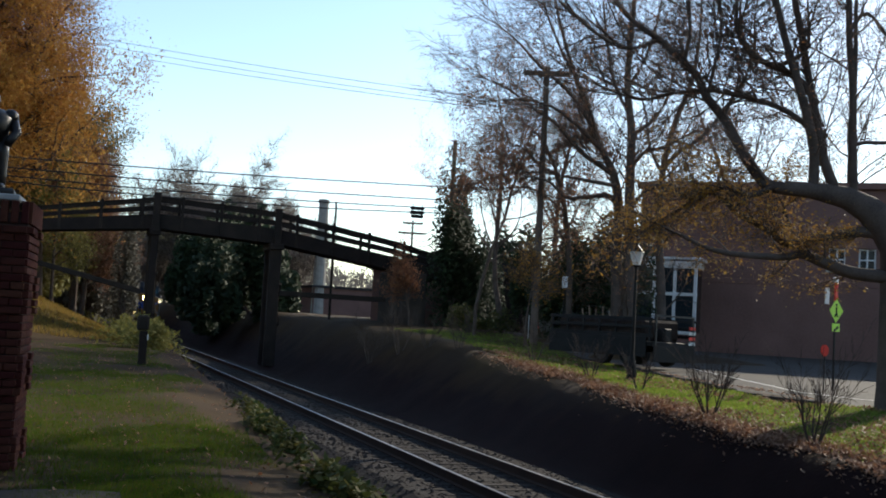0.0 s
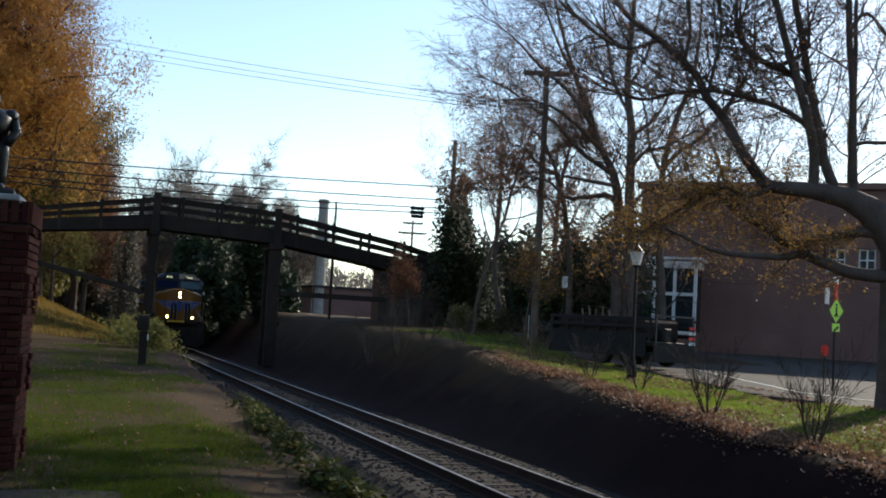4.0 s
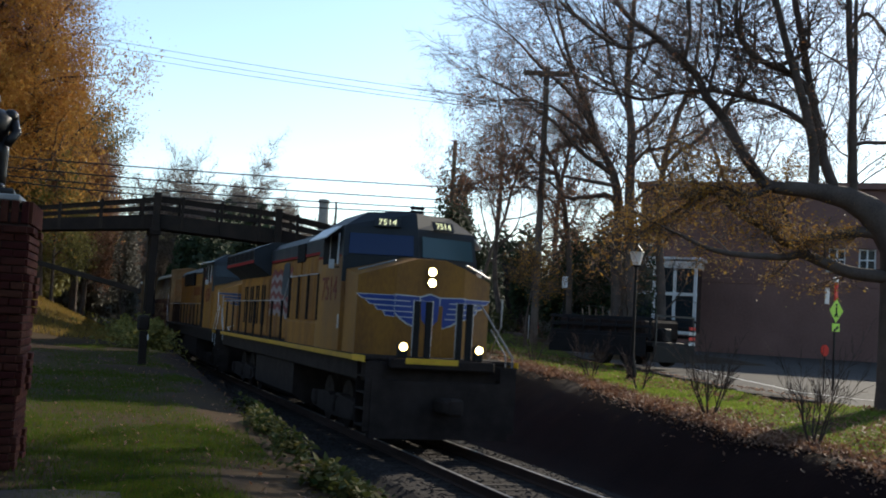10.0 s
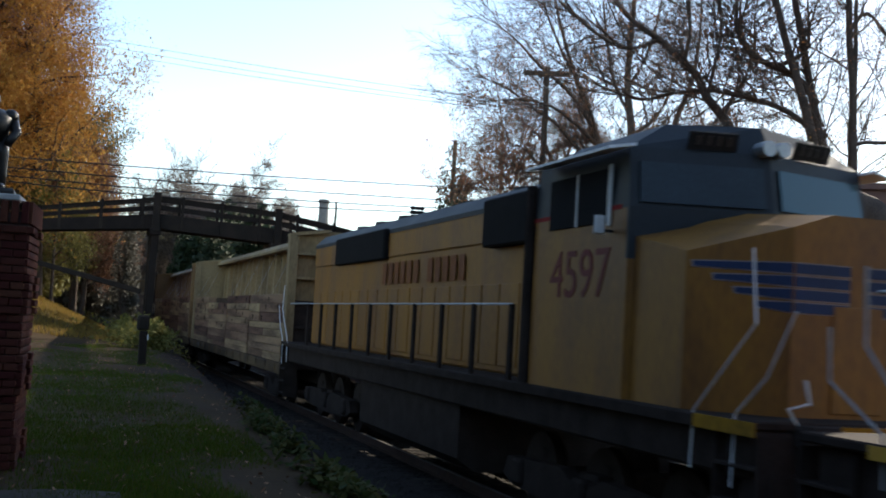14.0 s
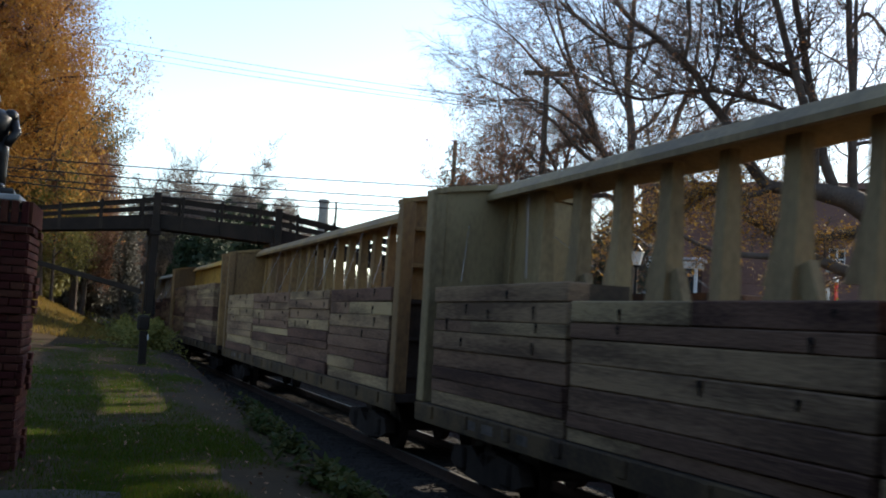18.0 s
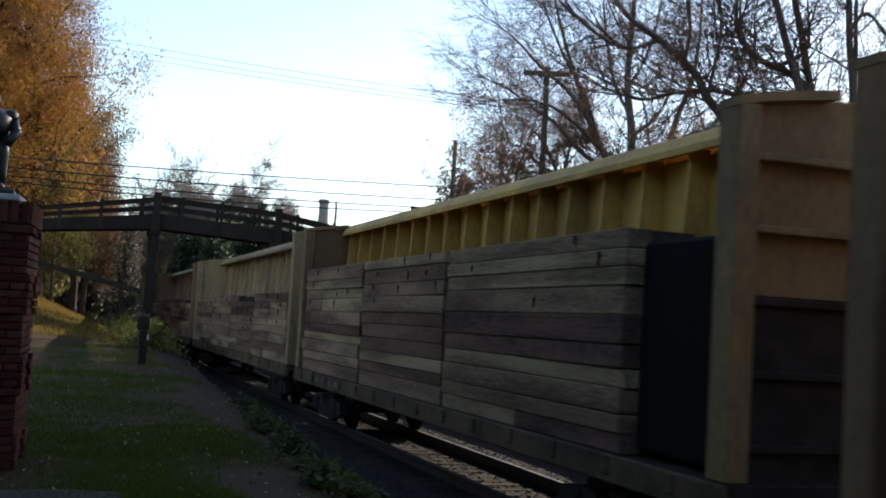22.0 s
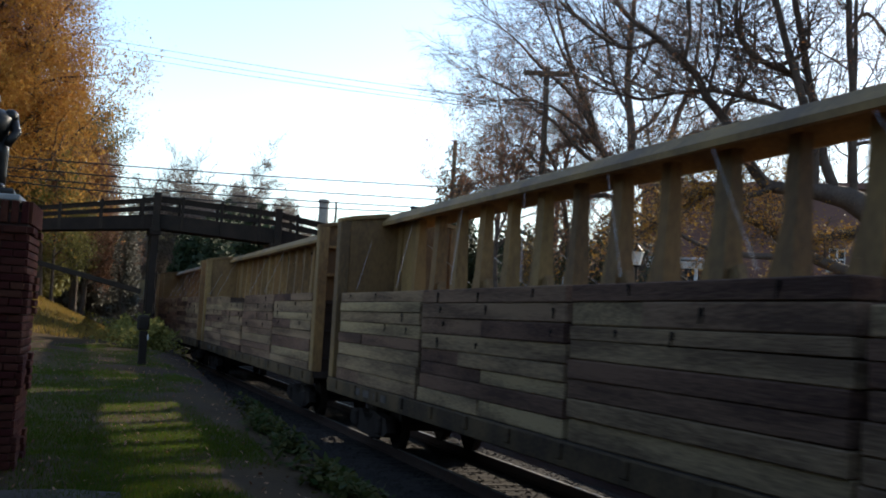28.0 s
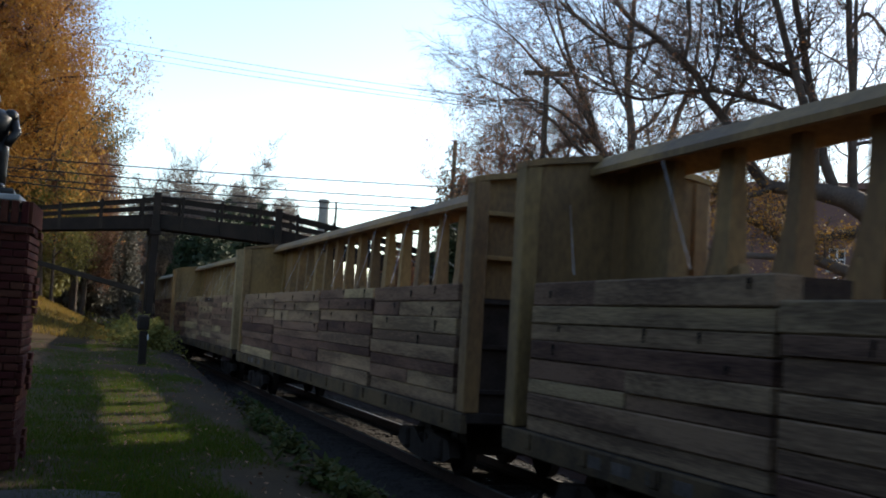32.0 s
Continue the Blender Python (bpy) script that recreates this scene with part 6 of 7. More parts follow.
def make_lines():
    make_pole((19.25, 56.8), 10.4, 0.16, [], "tall wooden utility pole beside the footbridge ramp", 1.9)
    make_pole((17.75, 41.35), 11.4, 0.15, [(11.1, 0.95, -22)], "wooden utility pole with one crossarm among the bare trees", 1.6)
    make_pole((32.6, 108.0), 10.2, 0.14, [(9.9, 1.0, -16), (8.9, 1.4, -16)], "far wooden utility pole with two crossarms", 2.5)
    p = thing("light_pole", pose(13.1, 55.6, 2.2), "slim dark metal pole beyond the footbridge", "pole")
    part("pole", Build().tube([(0, 1.8, 0), (0, 1.8, 6.3)], [0.07, 0.055], 8), M_IRON, p)
    # pair of high wires and four lower ones past the footbridge
    for a, b, s in (((-4.67, 78.89, 20.82), (17.67, 41.38, 11.41), 0.3), ((-4.63, 78.87, 20.36), (17.86, 41.31, 11.15), 0.3), ((-4.59, 78.86, 19.91), (17.61, 41.4, 11.04), 0.3)):
        make_wire(a, b, s, 0.013, "thin dark power line across the sky")
    for za, zb, s in ((9.15, 9.75, 0.12), (8.75, 9.05, 0.18), (8.4, 8.6, 0.25), (8.2, 8.35, 0.35)):
        make_wire((-8.0, 57.3, za), (19.2, 56.6, zb), s, 0.032, "dark overhead cable past the footbridge")
    for za, zb in ((8.6, 12.3), (8.2, 11.6), (7.8, 11.2)):
        make_wire((19.3, 57.0, za), (32.2, 108.0, zb), 1.2, 0.03, "dark overhead cable running down the street")
    c = thing("cable_splice_box", pose(17.2, 56.3, 8.1), "dark cable splice boxes hung on the overhead cables", "cable box")
    for z, w in ((0.32, 0.72), (0.10, 0.72), (-0.10, 0.62)):
        part("case", Build().box((0, 0, z), (w, 0.22, 0.17), 0.02), M_IRON, c)
    part("hanger", Build().tube([(-0.25, 0, -0.15), (-0.25, 0, 0.55)], 0.02, 6), M_IRON, c)
    part("hanger", Build().tube([(0.25, 0, -0.15), (0.25, 0, 0.55)], 0.02, 6), M_IRON, c)


make_lines()


# ---- far chimney ----
def make_chimney():
    c = thing("brick_chimney", pose(31.8, 146.6, 2.0), "far tall brick factory chimney greyed for haze", "chimney")
    # concrete grey in place of brick red paints in the distance haze
    part("shaft", Build().tube([(0, 0, 0), (0, 0, 15.9)], [0.95, 0.62], 14), M_CONCRETE, c)
    part("rim", Build().tube([(0, 0, 15.6), (0, 0, 16.1)], 0.74, 14), M_CONCRETE, c)
    low = thing("far_shed", pose(44, 150, 2.0), "far low grey industrial shed", "building")
    part("wall", Build().box((0, 0, 2.2), (26, 8, 4.4), 0.05), M_WALLBRICK, low)
    part("roof", Build().prism([(-13.3, 4.4), (13.3, 4.4), (13.3, 4.7), (-13.3, 4.7)], -4.4, 4.4, "y"), M_ROOF, low)


make_chimney()


# ---- brick building across the street ----
def make_building():
    b = thing("brick_building", pose(28.6, 52.5, 1.4, 0, 0, -40.25), "dark red brick building with a white glazed entrance bay", "building")
    # front wall with real openings, built from piers and bands
    x0, x1, top = -0.3, 27.0, 8.9
    openings = [(9.1, 9.9), (10.5, 11.3), (15.0, 15.8), (18.0, 18.8)]
    rows = [(4.8, 5.9)]
    xs = [x0] + [e for o in openings for e in o] + [x1]
    for k in range(0, len(xs), 2):
        part("wall_pier", Build().box(((xs[k] + xs[k + 1]) / 2, 0.2, top / 2), (xs[k + 1] - xs[k], 0.4, top)), M_WALLBRICK, b)
    for a, c in openings:
        zs = [0.0] + [e for o in rows for e in o] + [top]
        for k in range(0, len(zs), 2):
            part("wall_panel", Build().box(((a + c) / 2, 0.2, (zs[k] + zs[k + 1]) / 2), (c - a, 0.4, zs[k + 1] - zs[k])), M_WALLBRICK, b)
    part("side_wall", Build().box((x0 + 0.2, 7.4, top / 2), (0.4, 14.0, top)).box((x1 - 0.2, 7.4, top / 2), (0.4, 14.0, top)).box((13.35, 14.2, top / 2), (27.3, 0.4, top)), M_WALLBRICK, b)
    part("roof", Build().box((13.35, 7.2, top + 0.12), (27.6, 14.6, 0.24), 0.03), M_ROOF, b)
    part("cornice", Build().box((13.35, -0.02, top + 0.05), (27.7, 0.5, 0.32), 0.03), M_WALLBRICK, b)
    part("band_course", Build().box((13.35, -0.01, 4.1), (27.3, 0.05, 0.25), 0.01), M_WALLBRICK, b)
    for a, c in openings:
        for lo, hi in rows:
            w = part("window", Build().box(((a + c) / 2, 0.28, (lo + hi) / 2), (c - a, 0.03, hi - lo)), M_GLASS, b, "dark window panes")
            for k in range(3):
                part("mullion", Build().box((a + 0.04 + k * (c - a - 0.08) / 2, 0.24, (lo + hi) / 2), (0.08, 0.08, hi - lo)), M_WHITEFRAME, w)
            for k in range(3):
                part("glazing_bar", Build().box(((a + c) / 2, 0.24, lo + 0.04 + k * (hi - lo - 0.08) / 2), (c - a, 0.07, 0.07)), M_WHITEFRAME, w)
            part("sill", Build().box(((a + c) / 2, -0.05, lo - 0.06), (c - a + 0.2, 0.25, 0.1), 0.01), M_CONCRETE, w)
    # glazed bay
    bay = part("entrance_bay", Build().box((1.45, -1.0, 4.72), (3.3, 2.0, 0.3), 0.03).box((1.45, -1.0, 5.0), (3.6, 2.2, 0.14), 0.02), M_WHITEFRAME, b, "white painted entrance bay")
    part("bay_base", Build().box((1.45, -1.0, 0.65), (3.0, 1.9, 1.3)), M_WALLBRICK, bay)
    for z0, z1 in ((1.3, 3.15), (3.3, 4.58)):
        for k in range(3):
            part("pane", Build().box((0.43 + k * 1.02, -1.92, (z0 + z1) / 2), (0.95, 0.03, z1 - z0)), M_GLASS, bay, "dark glass pane")
        for k in range(4):
            part("mullion", Build().box((-0.07 + k * 1.02, -1.92, (z0 + z1) / 2), (0.16, 0.14, z1 - z0), 0.01), M_WHITEFRAME, bay)
    for z in (1.3, 3.22, 4.6):
        part("transom", Build().box((1.45, -1.92, z), (3.3, 0.16, 0.16), 0.01), M_WHITEFRAME, bay)
    for s in (-1, 1):
        part("side_pane", Build().box((1.45 + s * 1.55, -1.0, 2.95), (0.03, 1.7, 3.2)), M_GLASS, bay, "dark glass pane")
    side = thing("brick_annex", pose(21.5, 62.0, 1.9, 0, 0, -20), "low dark brick annex behind the trees", "building")
    part("wall", Build().box((0, 0, 1.7), (9, 7, 3.4), 0.03), M_WALLBRICK, side)
    part("roof", Build().prism([(-4.8, 3.4), (4.8, 3.4), (0, 4.9)], -3.8, 3.8, "y"), M_ROOF, side)


make_building()


# ---- street furniture ----
def make_street():
    x, y = 14.15, 26.4
    l = thing("street_lamp", pose(x, y, ground_height(x, y)), "black lamp post with a frosted lantern", "street lamp")
    part("post", Build().tube([(0, 0, 0), (0, 0, 0.9), (0, 0, 2.95)], [0.06, 0.05, 0.035], 10), M_IRON, l)
    part("base", Build().tube([(0, 0, 0), (0, 0, 0.35), (0, 0, 0.6)], [0.13, 0.12, 0.06], 12), M_IRON, l)
    part("lantern", Build().tube([(0, 0, 3.0), (0, 0, 3.34)], [0.10, 0.19], 6), M_WHITE, l, "pale frosted lantern glass")
    part("lantern_top", Build().tube([(0, 0, 3.34), (0, 0, 3.5), (0, 0, 3.56)], [0.21, 0.06, 0.03], 6), M_IRON, l)
    part("collar", Build().tube([(0, 0, 2.93), (0, 0, 3.0)], [0.05, 0.10], 8), M_IRON, l)
    # warning sign
    x, y = 19.6, 25.3
    z = lot_height(x, y)
    s = thing("crossing_sign", pose(x, y, z, 0, 0, 20), "fluorescent green diamond warning sign with a lower plaque on a post", "sign")
    part("post", Build().box((0, 0.03, 1.55), (0.05, 0.04, 3.1), 0.004), M_IRON, s)
    part("diamond", Build().prism([(0, 1.80), (0.33, 2.13), (0, 2.46), (-0.33, 2.13)], -0.005, 0.0, "y"), M_SIGN_GREEN, s, "fluorescent yellow green diamond")
    part("figure_mark", Build().box((0.0, -0.008, 2.13), (0.07, 0.006, 0.2)).box((0, -0.008, 2.28), (0.07, 0.006, 0.06)).prism([(-0.1, 1.96), (-0.05, 1.96), (0.03, 2.06), (-0.03, 2.06)], -0.011, -0.005, "y").prism([(0.05, 1.96), (0.1, 1.96), (0.03, 2.06), (-0.03, 2.06)], -0.012, -0.0055, "y"), M_IRON, s, "black symbol")
    part("plaque", Build().box((0, -0.003, 1.68), (0.36, 0.006, 0.22)), M_SIGN_GREEN, s, "fluorescent yellow green plaque")
    part("arrow_mark", Build().prism([(-0.12, 1.61), (0.10, 1.73), (0.12, 1.67), (-0.08, 1.57)], -0.012, -0.007, "y"), M_IRON, s, "black arrow")
    part("ribbon", Build().box((-0.06, -0.02, 2.66), (0.15, 0.05, 0.42), 0.02).box((-0.10, -0.03, 2.50), (0.1, 0.04, 0.2), 0.02), M_RED, s, "red ribbon")
    part("cap", Build().box((-0.07, 0, 2.95), (0.18, 0.08, 0.14), 0.02), M_WHITE, s, "white cap")
    part("notice", Build().box((-0.42, 0.02, 2.5), (0.2, 0.02, 0.42), 0.004), M_WHITE, s, "pale notice panel")
    x, y = 19.2, 25.2
    m = thing("red_marker", pose(x, y, lot_height(x, y)), "red round marker on a slim post at the lot", "marker")
    part("post", Build().tube([(0, 0, 0), (0, 0, 0.95)], 0.02, 6), M_IRON, m)
    part("disc", Build().prism([(0.12 * math.cos(a), 1.06 + 0.16 * math.sin(a)) for a in [k * math.pi / 4 + math.pi / 8 for k in range(8)]], -0.02, 0.02, "y"), M_RED, m, "bright red disc")
    x, y = 18.6, 40.5
    n = thing("small_sign", pose(x, y, ground_height(x, y), 0, 0, -25), "small white sign on a post under the trees", "sign")
    part("post", Build().tube([(0, 0, 0), (0, 0, 2.4)], 0.03, 6), M_IRON, n)
    part("panel", Build().box((0, -0.04, 2.55), (0.22, 0.02, 0.46), 0.004), M_WHITE, n)
    x, y = 18.3, 43.2
    k = thing("white_marker", pose(x, y, ground_height(x, y)), "slim white utility marker post on the bank", "post")
    part("post", Build().tube([(0, 0, 0), (0, 0, 1.0)], 0.022, 8), M_STEEL, k)


make_street()


# ---- vehicles ----
def wheel(parent, x, y, r, w):
    s = 1 if x > 0 else -1
    h = part("wheel", Build().tube([(-w / 2, 0, 0), (-w / 2 + 0.03, 0, 0), (w / 2 - 0.03, 0, 0), (w / 2, 0, 0)], [r * 0.9, r, r, r * 0.9], 22), M_TYRE, parent, "black tyre", at=pose(x, y, r))
    part("rim", Build().tube([(s * (w / 2 - 0.03), 0, 0), (s * (w / 2 + 0.008), 0, 0)], [r * 0.66, r * 0.6], 12), M_RIM, h, "dull metal rim")
    return h


def make_car(name, label, paint, at, ln, wd, ht, tail, pickup=False):
    """Front is towards -y. tail: where the roof ends, as a fraction of the length from the front."""
    c = thing(name, at, label, "car")
    r = 0.37
    f, b = -ln / 2, ln / 2
    hood, base = ht * 0.56, 0.30
    body = Build().prism([(f + 0.12, base), (f, base + 0.25), (f + 0.06, hood - 0.22), (f + 0.35, hood - 0.10), (f + ln * 0.27, hood), (b - 0.08, hood), (b, hood - 0.12), (b, base + 0.15), (b - 0.1, base)], -wd / 2, wd / 2, "x")
    me = body.mesh("body", paint, smooth=True)
    bm = bmesh.new()
    bm.from_mesh(me)
    for q in bm.verts:
        q.co.x *= 1.0 - 0.05 * max(0.0, (q.co.z - 0.6) / 0.5) - 0.09 * ease((f + 0.35 - q.co.y) / 0.35)
    bmesh.ops.bevel(bm, geom=bm.edges[:], offset=0.09, segments=3, affect="EDGES", clamp_overlap=True)
    bm.to_mesh(me)
    bm.free()
    new("body", me).parent = c
    a0, a1, a2, a3 = f + ln * 0.26, f + ln * 0.40, f + ln * tail - 0.12, f + ln * tail + 0.1
    i = wd * 0.43
    vs = [(-wd / 2 + 0.03, a0, hood), (wd / 2 - 0.03, a0, hood), (wd / 2 - 0.03, a3, hood), (-wd / 2 + 0.03, a3, hood), (-i, a1, ht), (i, a1, ht), (i, a2, ht), (-i, a2, ht)]
    fs = [(0, 1, 5, 4), (1, 2, 6, 5), (2, 3, 7, 6), (3, 0, 4, 7), (4, 5, 6, 7)]
    part("cabin", Build().add(vs, fs), M_GLASS, c, "dark glazed cabin")
    part("roof", Build().box((0, (a1 + a2) / 2, ht + 0.01), (i * 2, a2 - a1 + 0.05, 0.06), 0.025), paint, c)
    for s in (-1, 1):
        for (ya, yb) in ((a0, a1), (a1 + (a2 - a1) * 0.42, a1 + (a2 - a1) * 0.44), (a3, a2)):
            part("pillar", Build().tube([(s * (wd / 2 - 0.03), ya, hood), (s * i, yb, ht)], 0.045, 6), paint, c)
        for y in (f + ln * 0.19, b - ln * 0.20):
            part("wheel_arch", Build().tube([(s * (wd / 2 - 0.1), y, r + 0.02), (s * (wd / 2 + 0.006), y, r + 0.02)], r + 0.08, 20), M_TYRE, c)
            wheel(c, s * (wd / 2 - 0.09), y, r, 0.22)
        part("headlight", Build().box((s * wd * 0.36, f + 0.03, hood - 0.24), (0.34, 0.1, 0.16), 0.03), M_CHROME, c)
        part("tail_light", Build().box((s * wd * 0.43, b - 0.0, hood - 0.25), (0.14, 0.06, 0.3), 0.02), M_RED, c)
        part("mirror", Build().box((s * (wd / 2 + 0.1), a0 + 0.25, hood + 0.1), (0.18, 0.1, 0.14), 0.03), paint, c)
        part("roof_rail", Build().tube([(s * i * 0.9, a1 + 0.1, ht + 0.06), (s * i * 0.9, a2 - 0.1, ht + 0.06)], 0.02, 6), M_CHROME, c)
    part("bumper", Build().box((0, f - 0.02, base + 0.15), (wd * 0.86, 0.2, 0.2), 0.07), M_RIM, c, "grey front bumper")
    part("bumper", Build().box((0, b + 0.02, base + 0.15), (wd * 0.9, 0.16, 0.2), 0.06), M_RIM, c, "grey rear bumper")
    part("grille", Build().box((0, f + 0.0, hood - 0.26), (wd * 0.42, 0.08, 0.2), 0.02), M_IRON, c)
    part("plate_bar", Build().box((0, f - 0.13, base + 0.16), (0.3, 0.01, 0.14)), M_WHITE, c)
    if pickup:
        part("bed_rail", Build().box((0, (a3 + b) / 2, hood - 0.02), (wd * 0.8, b - a3 - 0.15, 0.06)), M_IRON, c, "dark open cargo bed")
    return c


suv = make_car("suv", "dark blue green suv driving along the street", M_CARDARK, pose(25, 56, 1.7), 4.4, 1.85, 1.6, 0.93)
pickup = make_car("van", "dark red passenger van driving along the street", M_CARRED, pose(25, 62, 1.7), 5.1, 2.0, 1.98, 0.94)
parked = make_car("parked_car", "pale grey parked car half hidden behind trees", M_STEEL, pose(21.8, 44.6, ground_height(21.8, 44.6), 0, 0, 70), 4.6, 1.8, 1.5, 0.8)


def make_trailer():
    t = thing("work_trailer", pose(17.32, 33.16, lot_height(17.4, 33.4) + 0.1, 0, 0, 21), "dark stake-sided work trailer with tools and reflective rear markers", "trailer")
    L, W = 4.4, 2.1
    part("bed", Build().box((0, 0, 0.72), (W, L, 0.14), 0.02), M_IRON, t)
    part("chassis", Build().box((0, 0, 0.55), (0.9, L * 0.96, 0.2), 0.02), M_GRIME, t)
    for s in (-1, 1):
        for k in range(7):
            part("stake", Build().box((s * W / 2, -L / 2 + 0.1 + k * (L - 0.2) / 6, 1.12), (0.05, 0.07, 0.75)), M_IRON, t)
        for z in (0.98, 1.24, 1.48):
            part("side_rail", Build().box((s * W / 2, 0, z), (0.04, L, 0.10), 0.01), M_IRON, t)
        part("edge_strip", Build().box((s * (W / 2 + 0.02), 0, 0.79), (0.015, L, 0.02)), M_POLE, t)
        for y in (-1.2, -0.1):
            wheel(t, s * (W / 2 - 0.15), y, 0.36, 0.22)
        for k in range(4):
            part("reflector", Build().box((s * (W / 2 + 0.02), -L / 2 + 0.4 + k * 1.1, 0.74), (0.012, 0.2, 0.07)), M_RED, t)
    for k in range(4):
        for j in range(1, 2):
            part("rear_reflector", Build().box((-0.85 + j * 1.7, -L / 2 - 0.02, 0.78 + k * 0.16), (0.30, 0.02, 0.10)), M_WHITE if (k + j) % 2 else M_RED, t, "red and white reflective panel")
    part("tail_post", Build().box((0.9, -L / 2, 1.15), (0.06, 0.06, 0.95)).box((-0.9, -L / 2, 1.15), (0.06, 0.06, 0.95)).box((0, -L / 2, 1.6), (1.9, 0.06, 0.06)), M_RIM, t, "grey rear frame")
    part("side_panel", Build().box((-W / 2 - 0.03, 0.1, 0.62), (0.03, L * 0.95, 0.62), 0.01), M_IRON, t, "dark closed side panel")
    part("tail_panel", Build().box((0, -L / 2 - 0.01, 0.42), (W * 0.95, 0.03, 0.5), 0.01), M_IRON, t, "dark tail panel")
    R = random.Random(9)
    for k in range(9):
        mt = (M_IRON, M_GRIME, M_RIM, M_IRON, M_GRIME)[k % 5]
        h = R.uniform(0.25, 0.6)
        part("tool_case", Build().box((R.uniform(-0.7, 0.7), -1.9 + k * 0.42, 0.8 + h / 2), (R.uniform(0.3, 0.6), R.uniform(0.25, 0.45), h), 0.03), mt, t)
    part("cargo", Build().box((0, 0.15, 1.14), (W * 0.84, L * 0.84, 0.66), 0.09), M_GRIME, t, "dark tarpaulin-covered cargo")
    for k in range(5):
        part("tool_handle", Build().tube([(-0.8 + 0.1 * k, -0.2 + k * 0.35, 0.8), (-0.7 + 0.1 * k, -0.1 + k * 0.4, 1.75 + 0.1 * (k % 2))], 0.02, 5), M_POLE, t)


make_trailer()


# ---- shrubs along the bank, ivy, litter and grass ----
SHRUB = [(4, 0.7, 0.45, 0.06, 0.08), (4, 0.6, 0.5, 0.05, 0.12), (3, 0.6, 0.5, 0.05, 0.15)]


def make_shrub(at, h, seed, stems=6):
    w = Wood(seed)
    z = ground_height(*at) - 0.05
    t = thing("bare_shrub", pose(at[0], at[1], z), "leafless vase-shaped shrub with many thin stems on the bank", "shrub", "bare shrubs along the bank")
    for k in range(stems):
        a = 2 * math.pi * k / stems + w.r.uniform(-0.3, 0.3)
        w.v, w.f = [], []
        w.branch(Vector((0.07 * math.cos(a), 0.07 * math.sin(a), 0)), Vector((0.42 * math.cos(a), 0.42 * math.sin(a), 1)).normalized(), h * w.r.uniform(0.36, 0.52), 0.022, 0, SHRUB)
        me = bpy.data.meshes.new("stem")
        me.from_pydata(w.v, [], w.f)
        me.materials.append(M_TWIG)
        new("stem", me).parent = t


for k, (sx, sy, h) in enumerate(((11.33, 15.06, 1.9), (11.51, 18.39, 1.75), (12.86, 23.55, 1.15), (12.96, 26.36, 1.3), (13.37, 31.0, 1.9), (12.2, 34.5, 1.5), (11.8, 36.5, 1.5), (11.4, 38.5, 2.6), (10.9, 40.5, 2.4))):
    make_shrub((sx, sy), h, 200 + k, 6 if k < 2 else 4)


def scatter(name, n, place, size, mt, label, category, seed, upright=False):
    """Many small leaves or blades in one object."""
    R = random.Random(seed)
    v, f = [], []
    while len(f) < n:
        p = place(R)
        if p is None:
            continue
        x, y, lift = p
        z = ground_height(x, y) + lift
        s = size * R.uniform(0.6, 1.4)
        a = R.uniform(0, 2 * math.pi)
        i = len(v)
        if upright:
            dx, dy = math.cos(a) * s * 0.12, math.sin(a) * s * 0.12
            v += [(x - dx, y - dy, z - 0.01), (x + dx, y + dy, z - 0.01), (x + R.gauss(0, s * 0.3), y + R.gauss(0, s * 0.3), z + s)]
            f.append((i, i + 1, i + 2))
        else:
            u = Vector((math.cos(a), math.sin(a), R.gauss(0, 0.45))) * s
            w = Vector((-math.sin(a), math.cos(a), R.gauss(0, 0.45))) * s * 0.55
            c = Vector((x, y, z + 0.012 + abs(u.z) * 0.6))
            v += [c - u, c + w, c + u, c - w]
            f.append((i, i + 1, i + 2, i + 3))
    me = bpy.data.meshes.new(name)
    me.from_pydata(v, [], f)
    me.materials.append(mt)
    return tagged(new(name, me), label, category, kind="stuff")


def lawn_left(R):
    y = 8.0 + 34 * R.random() ** 1.6
    x = R.uniform(-1.6 - y * 0.02, left_crest(y) - 0.05)
    worn = 0.38 * ease(1 - (left_crest(y) - x) / 0.9) + 0.25 * ease((y - 20) / 10)
    if noise.noise((x * 0.7, y * 0.33, 9.0)) < R.uniform(-0.42, 0.2) + worn:
        return None
    return x, y, 0.0


def lawn_right(R):
    y = R.uniform(13, 46)
    x0 = lerp_rows(RIGHT_EDGE, y)
    x = R.uniform(x0 + 0.1, lot_edge(y) - 0.15)
    if R.random() > ease((x - x0 - 0.1) / 0.9) * (1 - 0.8 * ease((y - 31) / 6)):
        return None
    return x, y, 0.0


def litter_right(R):
    y = 12 + 21 * R.random() ** 1.2
    x0 = lerp_rows(RIGHT_EDGE, y)
    x = x0 + R.gauss(0.30, 0.26)
    if noise.noise((x * 0.6, y * 0.3, 12.0)) < R.uniform(-0.35, 0.05):
        return None
    return (x, y, 0.0) if x > RAIL_X + 2.3 else None


def litter_verge(R):
    y = 12 + 24 * R.random() ** 1.4
    x0 = lerp_rows(RIGHT_EDGE, y)
    x = x0 + 0.3 + (4.6 if y > 20 else 7.0) * R.random() ** 1.5
    if noise.noise((x * 0.8, y * 0.5, 6.0)) < R.uniform(-0.4, 0.2):
        return None
    return x, y, 0.03


def litter_left(R):
    y = 8.5 + 34 * R.random() ** 1.5
    return R.uniform(-1.6, left_crest(y) + 1.2), y, 0.0


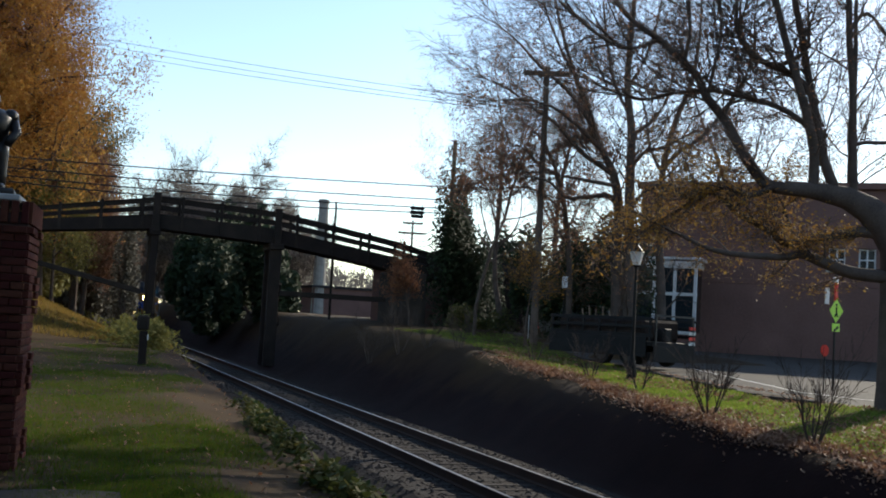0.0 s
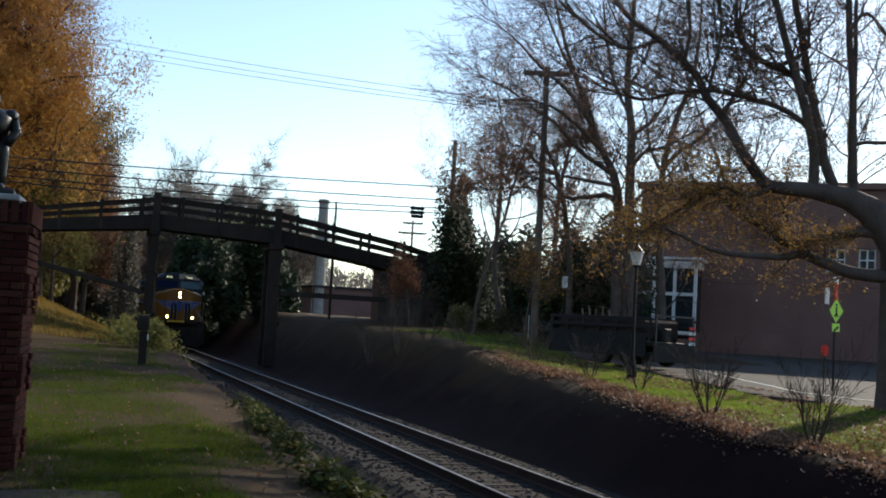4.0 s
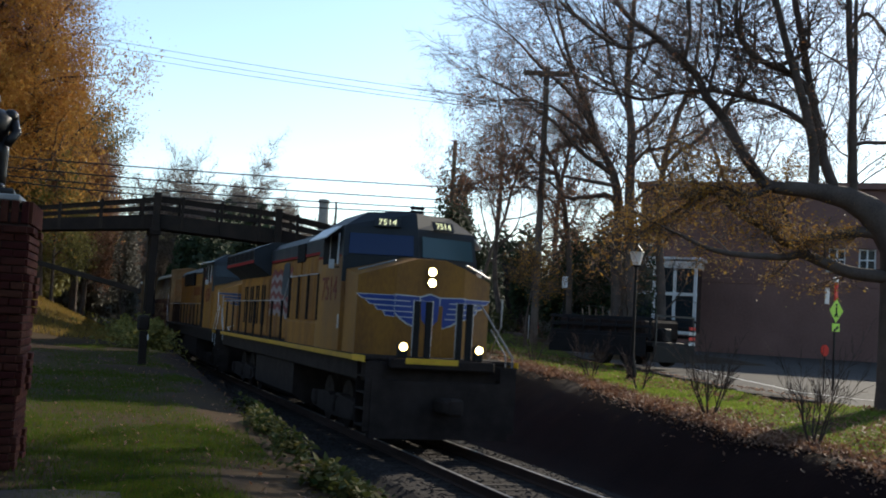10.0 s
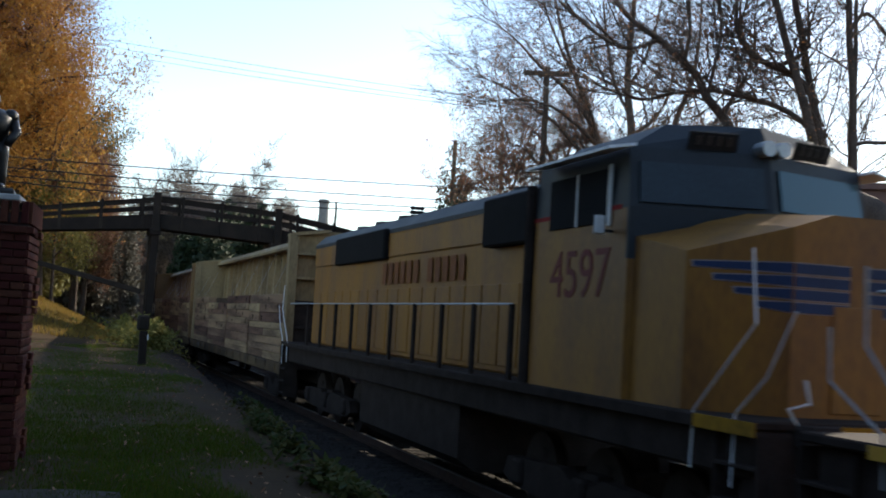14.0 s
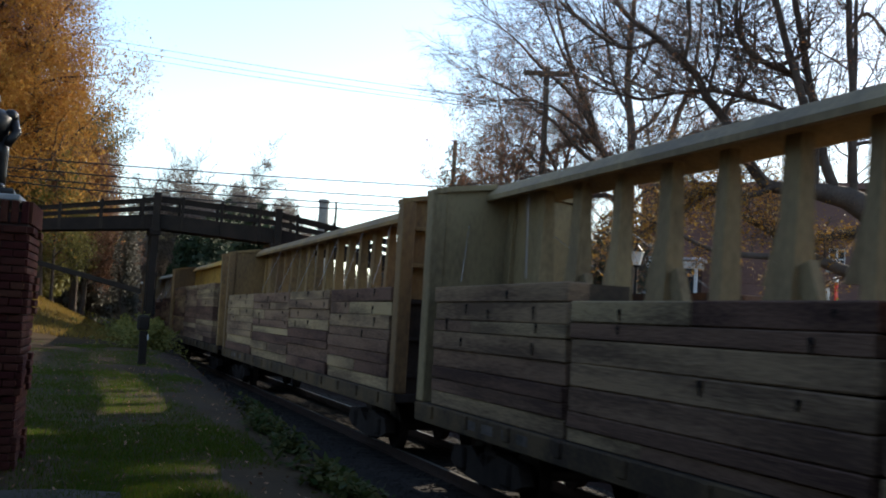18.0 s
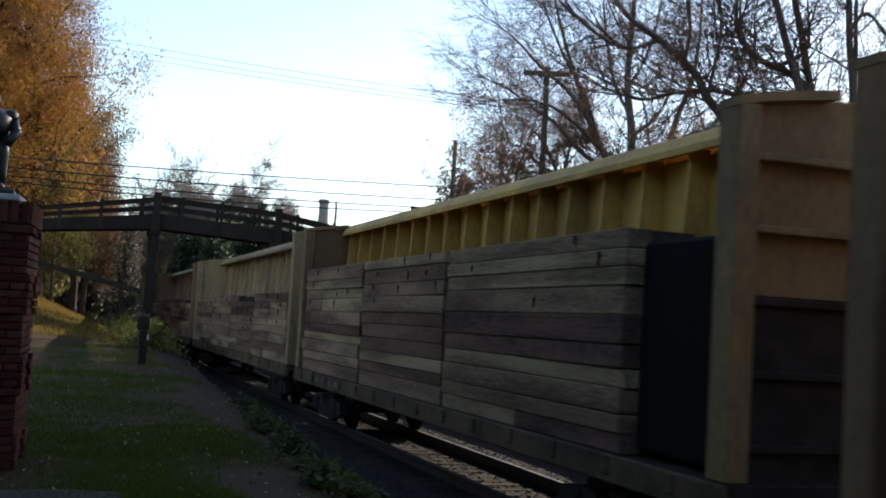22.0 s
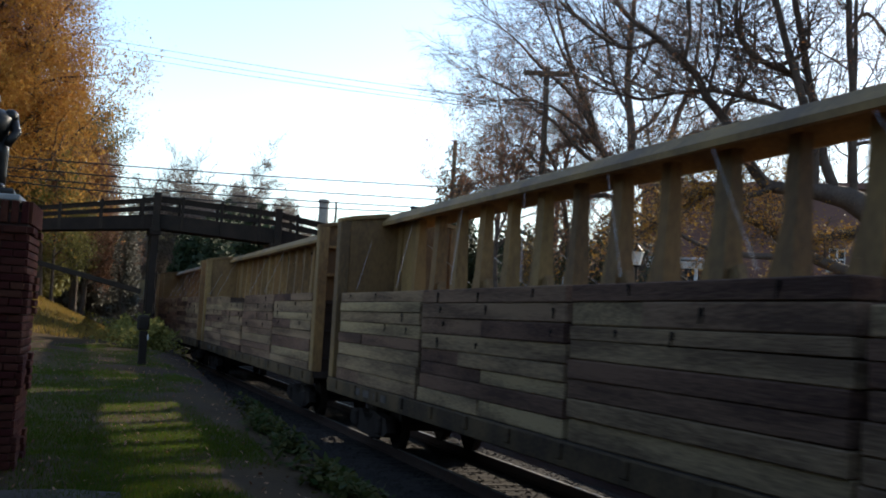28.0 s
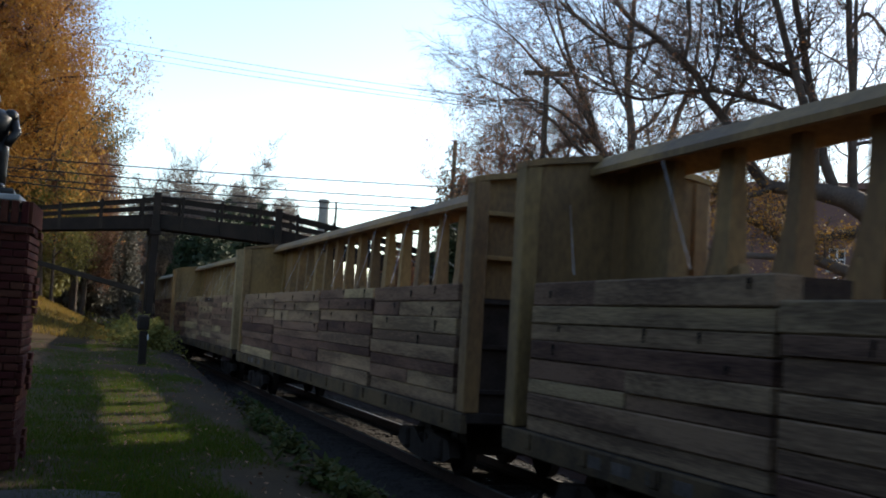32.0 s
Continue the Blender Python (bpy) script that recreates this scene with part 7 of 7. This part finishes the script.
def ivy(R):
    y = 8.8 + 11 * R.random() ** 1.2
    x = left_crest(y) + R.gauss(0.34, 0.14)
    if noise.noise((x * 1.6, y * 1.4, 3.0)) < 0.0:
        return None
    return x, y, R.random() ** 2 * 0.26


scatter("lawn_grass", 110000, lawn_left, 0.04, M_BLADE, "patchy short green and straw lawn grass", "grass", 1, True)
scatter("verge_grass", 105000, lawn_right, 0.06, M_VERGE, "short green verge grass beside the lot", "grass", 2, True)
scatter("bank_leaves", 42000, litter_right, 0.036, M_LITTER, "fallen brown leaves along the bank's edge", "leaves", 3)
scatter("verge_leaves", 15000, litter_verge, 0.034, M_LITTER, "fallen brown leaves on the verge and the lot's edge", "leaves", 8)
scatter("lawn_leaves", 2000, litter_left, 0.026, M_LITTER, "scattered fallen leaves on the lawn", "leaves", 4)
scatter("ivy", 4200, ivy, 0.045, L_GREEN, "green ivy on the crest of the cutting", "ivy", 5)


def yellow_growth(R):
    y = R.uniform(40, 56)
    x = left_crest(y) - 0.2 + R.gauss(-0.9, 0.8)
    return x, y, R.random() ** 1.5 * 0.7


scatter("bank_growth", 3600, yellow_growth, 0.075, L_OLIVE, "yellowing low growth on the bank by the footbridge", "undergrowth", 6)


def bank_grass(R):
    y = R.uniform(45, 64)
    x = R.uniform(-5, left_crest(y))
    return x, y, 0.0


scatter("bank_grass", 16000, bank_grass, 0.16, M_STRAW, "straw coloured rough grass on the far bank", "grass", 7, True)
pad = Build()
for i in range(13):
    for j in range(9):
        x, y = -2.2 + i * 0.23, 6.0 + j * 0.47
        pad.v.append((x, y, ground_height(x, y) + 0.03))
pad.f = [(j + i * 9, j + i * 9 + 1, j + i * 9 + 10, j + i * 9 + 9) for i in range(12) for j in range(8)]
pad.mi = [0] * len(pad.f)
tagged(pad.obj("pavement", M_STAINED, label="worn grey paving beside the brick pillar"), category="pavement", kind="structure")


# ---- unseen leaf screen added behind and beside the camera to block sky fill ----
def make_fill_blocker():
    R = random.Random(77)
    v, f = [], []
    for _ in range(22000):
        a = R.uniform(math.radians(95), math.radians(345))
        d = R.uniform(13, 19)
        x, y = d * math.sin(a), d * math.cos(a)
        if x > 11.5:
            continue
        if -3 < x - RAIL_X < 3.5 and y < 0:
            x += 7 if x > RAIL_X else -7
        z = ground_height(x, y) + (9 + 5 * noise.noise((x * 0.1, y * 0.1, 2.0))) * R.random()
        u = Vector((R.gauss(0, 1), R.gauss(0, 1), R.gauss(0, 1))).normalized() * 0.42
        w = u.orthogonal().normalized() * 0.3
        c = Vector((x, y, z))
        i = len(v)
        v += [c - u, c + w, c + u, c - w]
        f.append((i, i + 1, i + 2, i + 3))
    me = bpy.data.meshes.new("woods")
    me.from_pydata(v, [], f)
    me.materials.append(L_DARK)
    tagged(new("woods", me), "unseen dark leaf screen added behind the camera to block sky fill", "woods", kind="stuff")


make_fill_blocker()


# ---- what moves ----
def roll(wheel_ob, r, speed, t0, t1, step):
    """A wheel that stands until t0, then rolls at that speed until t1."""
    p = wheel_ob.matrix_basis.translation.copy()
    rows, t = [], t0
    if t0 > 0:
        rows.append((0, pose(p.x, p.y, p.z)))
    while t < t1:
        rows.append((t, pose(p.x, p.y, p.z, math.degrees(speed * (t - t0) / r))))
        t += step
    rows.append((32, rows[-1][1]))
    walk(wheel_ob, rows)


def motions():
    for ob, s in TRAIN:
        walk(ob, [(t, pose(RAIL_X, NOSE_Y0 + s - SPEED * t, 0)) for t in range(0, 33, 2)])
        t0, t1 = max((NOSE_Y0 + s - 36) / SPEED, 0), min((NOSE_Y0 + s + 24) / SPEED, 31.9)
        if t0 < 31:
            for c in ob.children_recursive:
                if c.name.startswith("wheelset"):
                    roll(c, c.matrix_basis.translation.z, SPEED, round(t0 * 15) / 15, t1, 1 / 15)
    for car, x0, y0, vx, vy in ((suv, 22.0, 36.5, -0.9, -7.6), (pickup, 24.6, 45.0, -0.6, -11.0)):
        turn = math.degrees(math.atan2(vx, -vy))
        rows = []
        for t in (0, 0.5, 1, 1.5, 2, 2.5, 3, 3.5, 4, 5, 6):
            x, y = x0 + vx * (t - 1.4), y0 + vy * (t - 1.4)
            rows.append((t, pose(x, y, lot_height(x, max(y, 0)) + 0.03, 0, 0, turn)))
        for t in (9, 32):
            rows.append((t, pose(x + vx * 2, y + vy * 1.2, lot_height(x, 0) + 0.03, 0, 0, turn)))
        walk(car, rows)
        for c in car.children:
            if c.name.startswith("wheel") and "arch" not in c.name:
                roll(c, 0.37, math.hypot(vx, vy), 0, 4.0, 1 / 30)


motions()
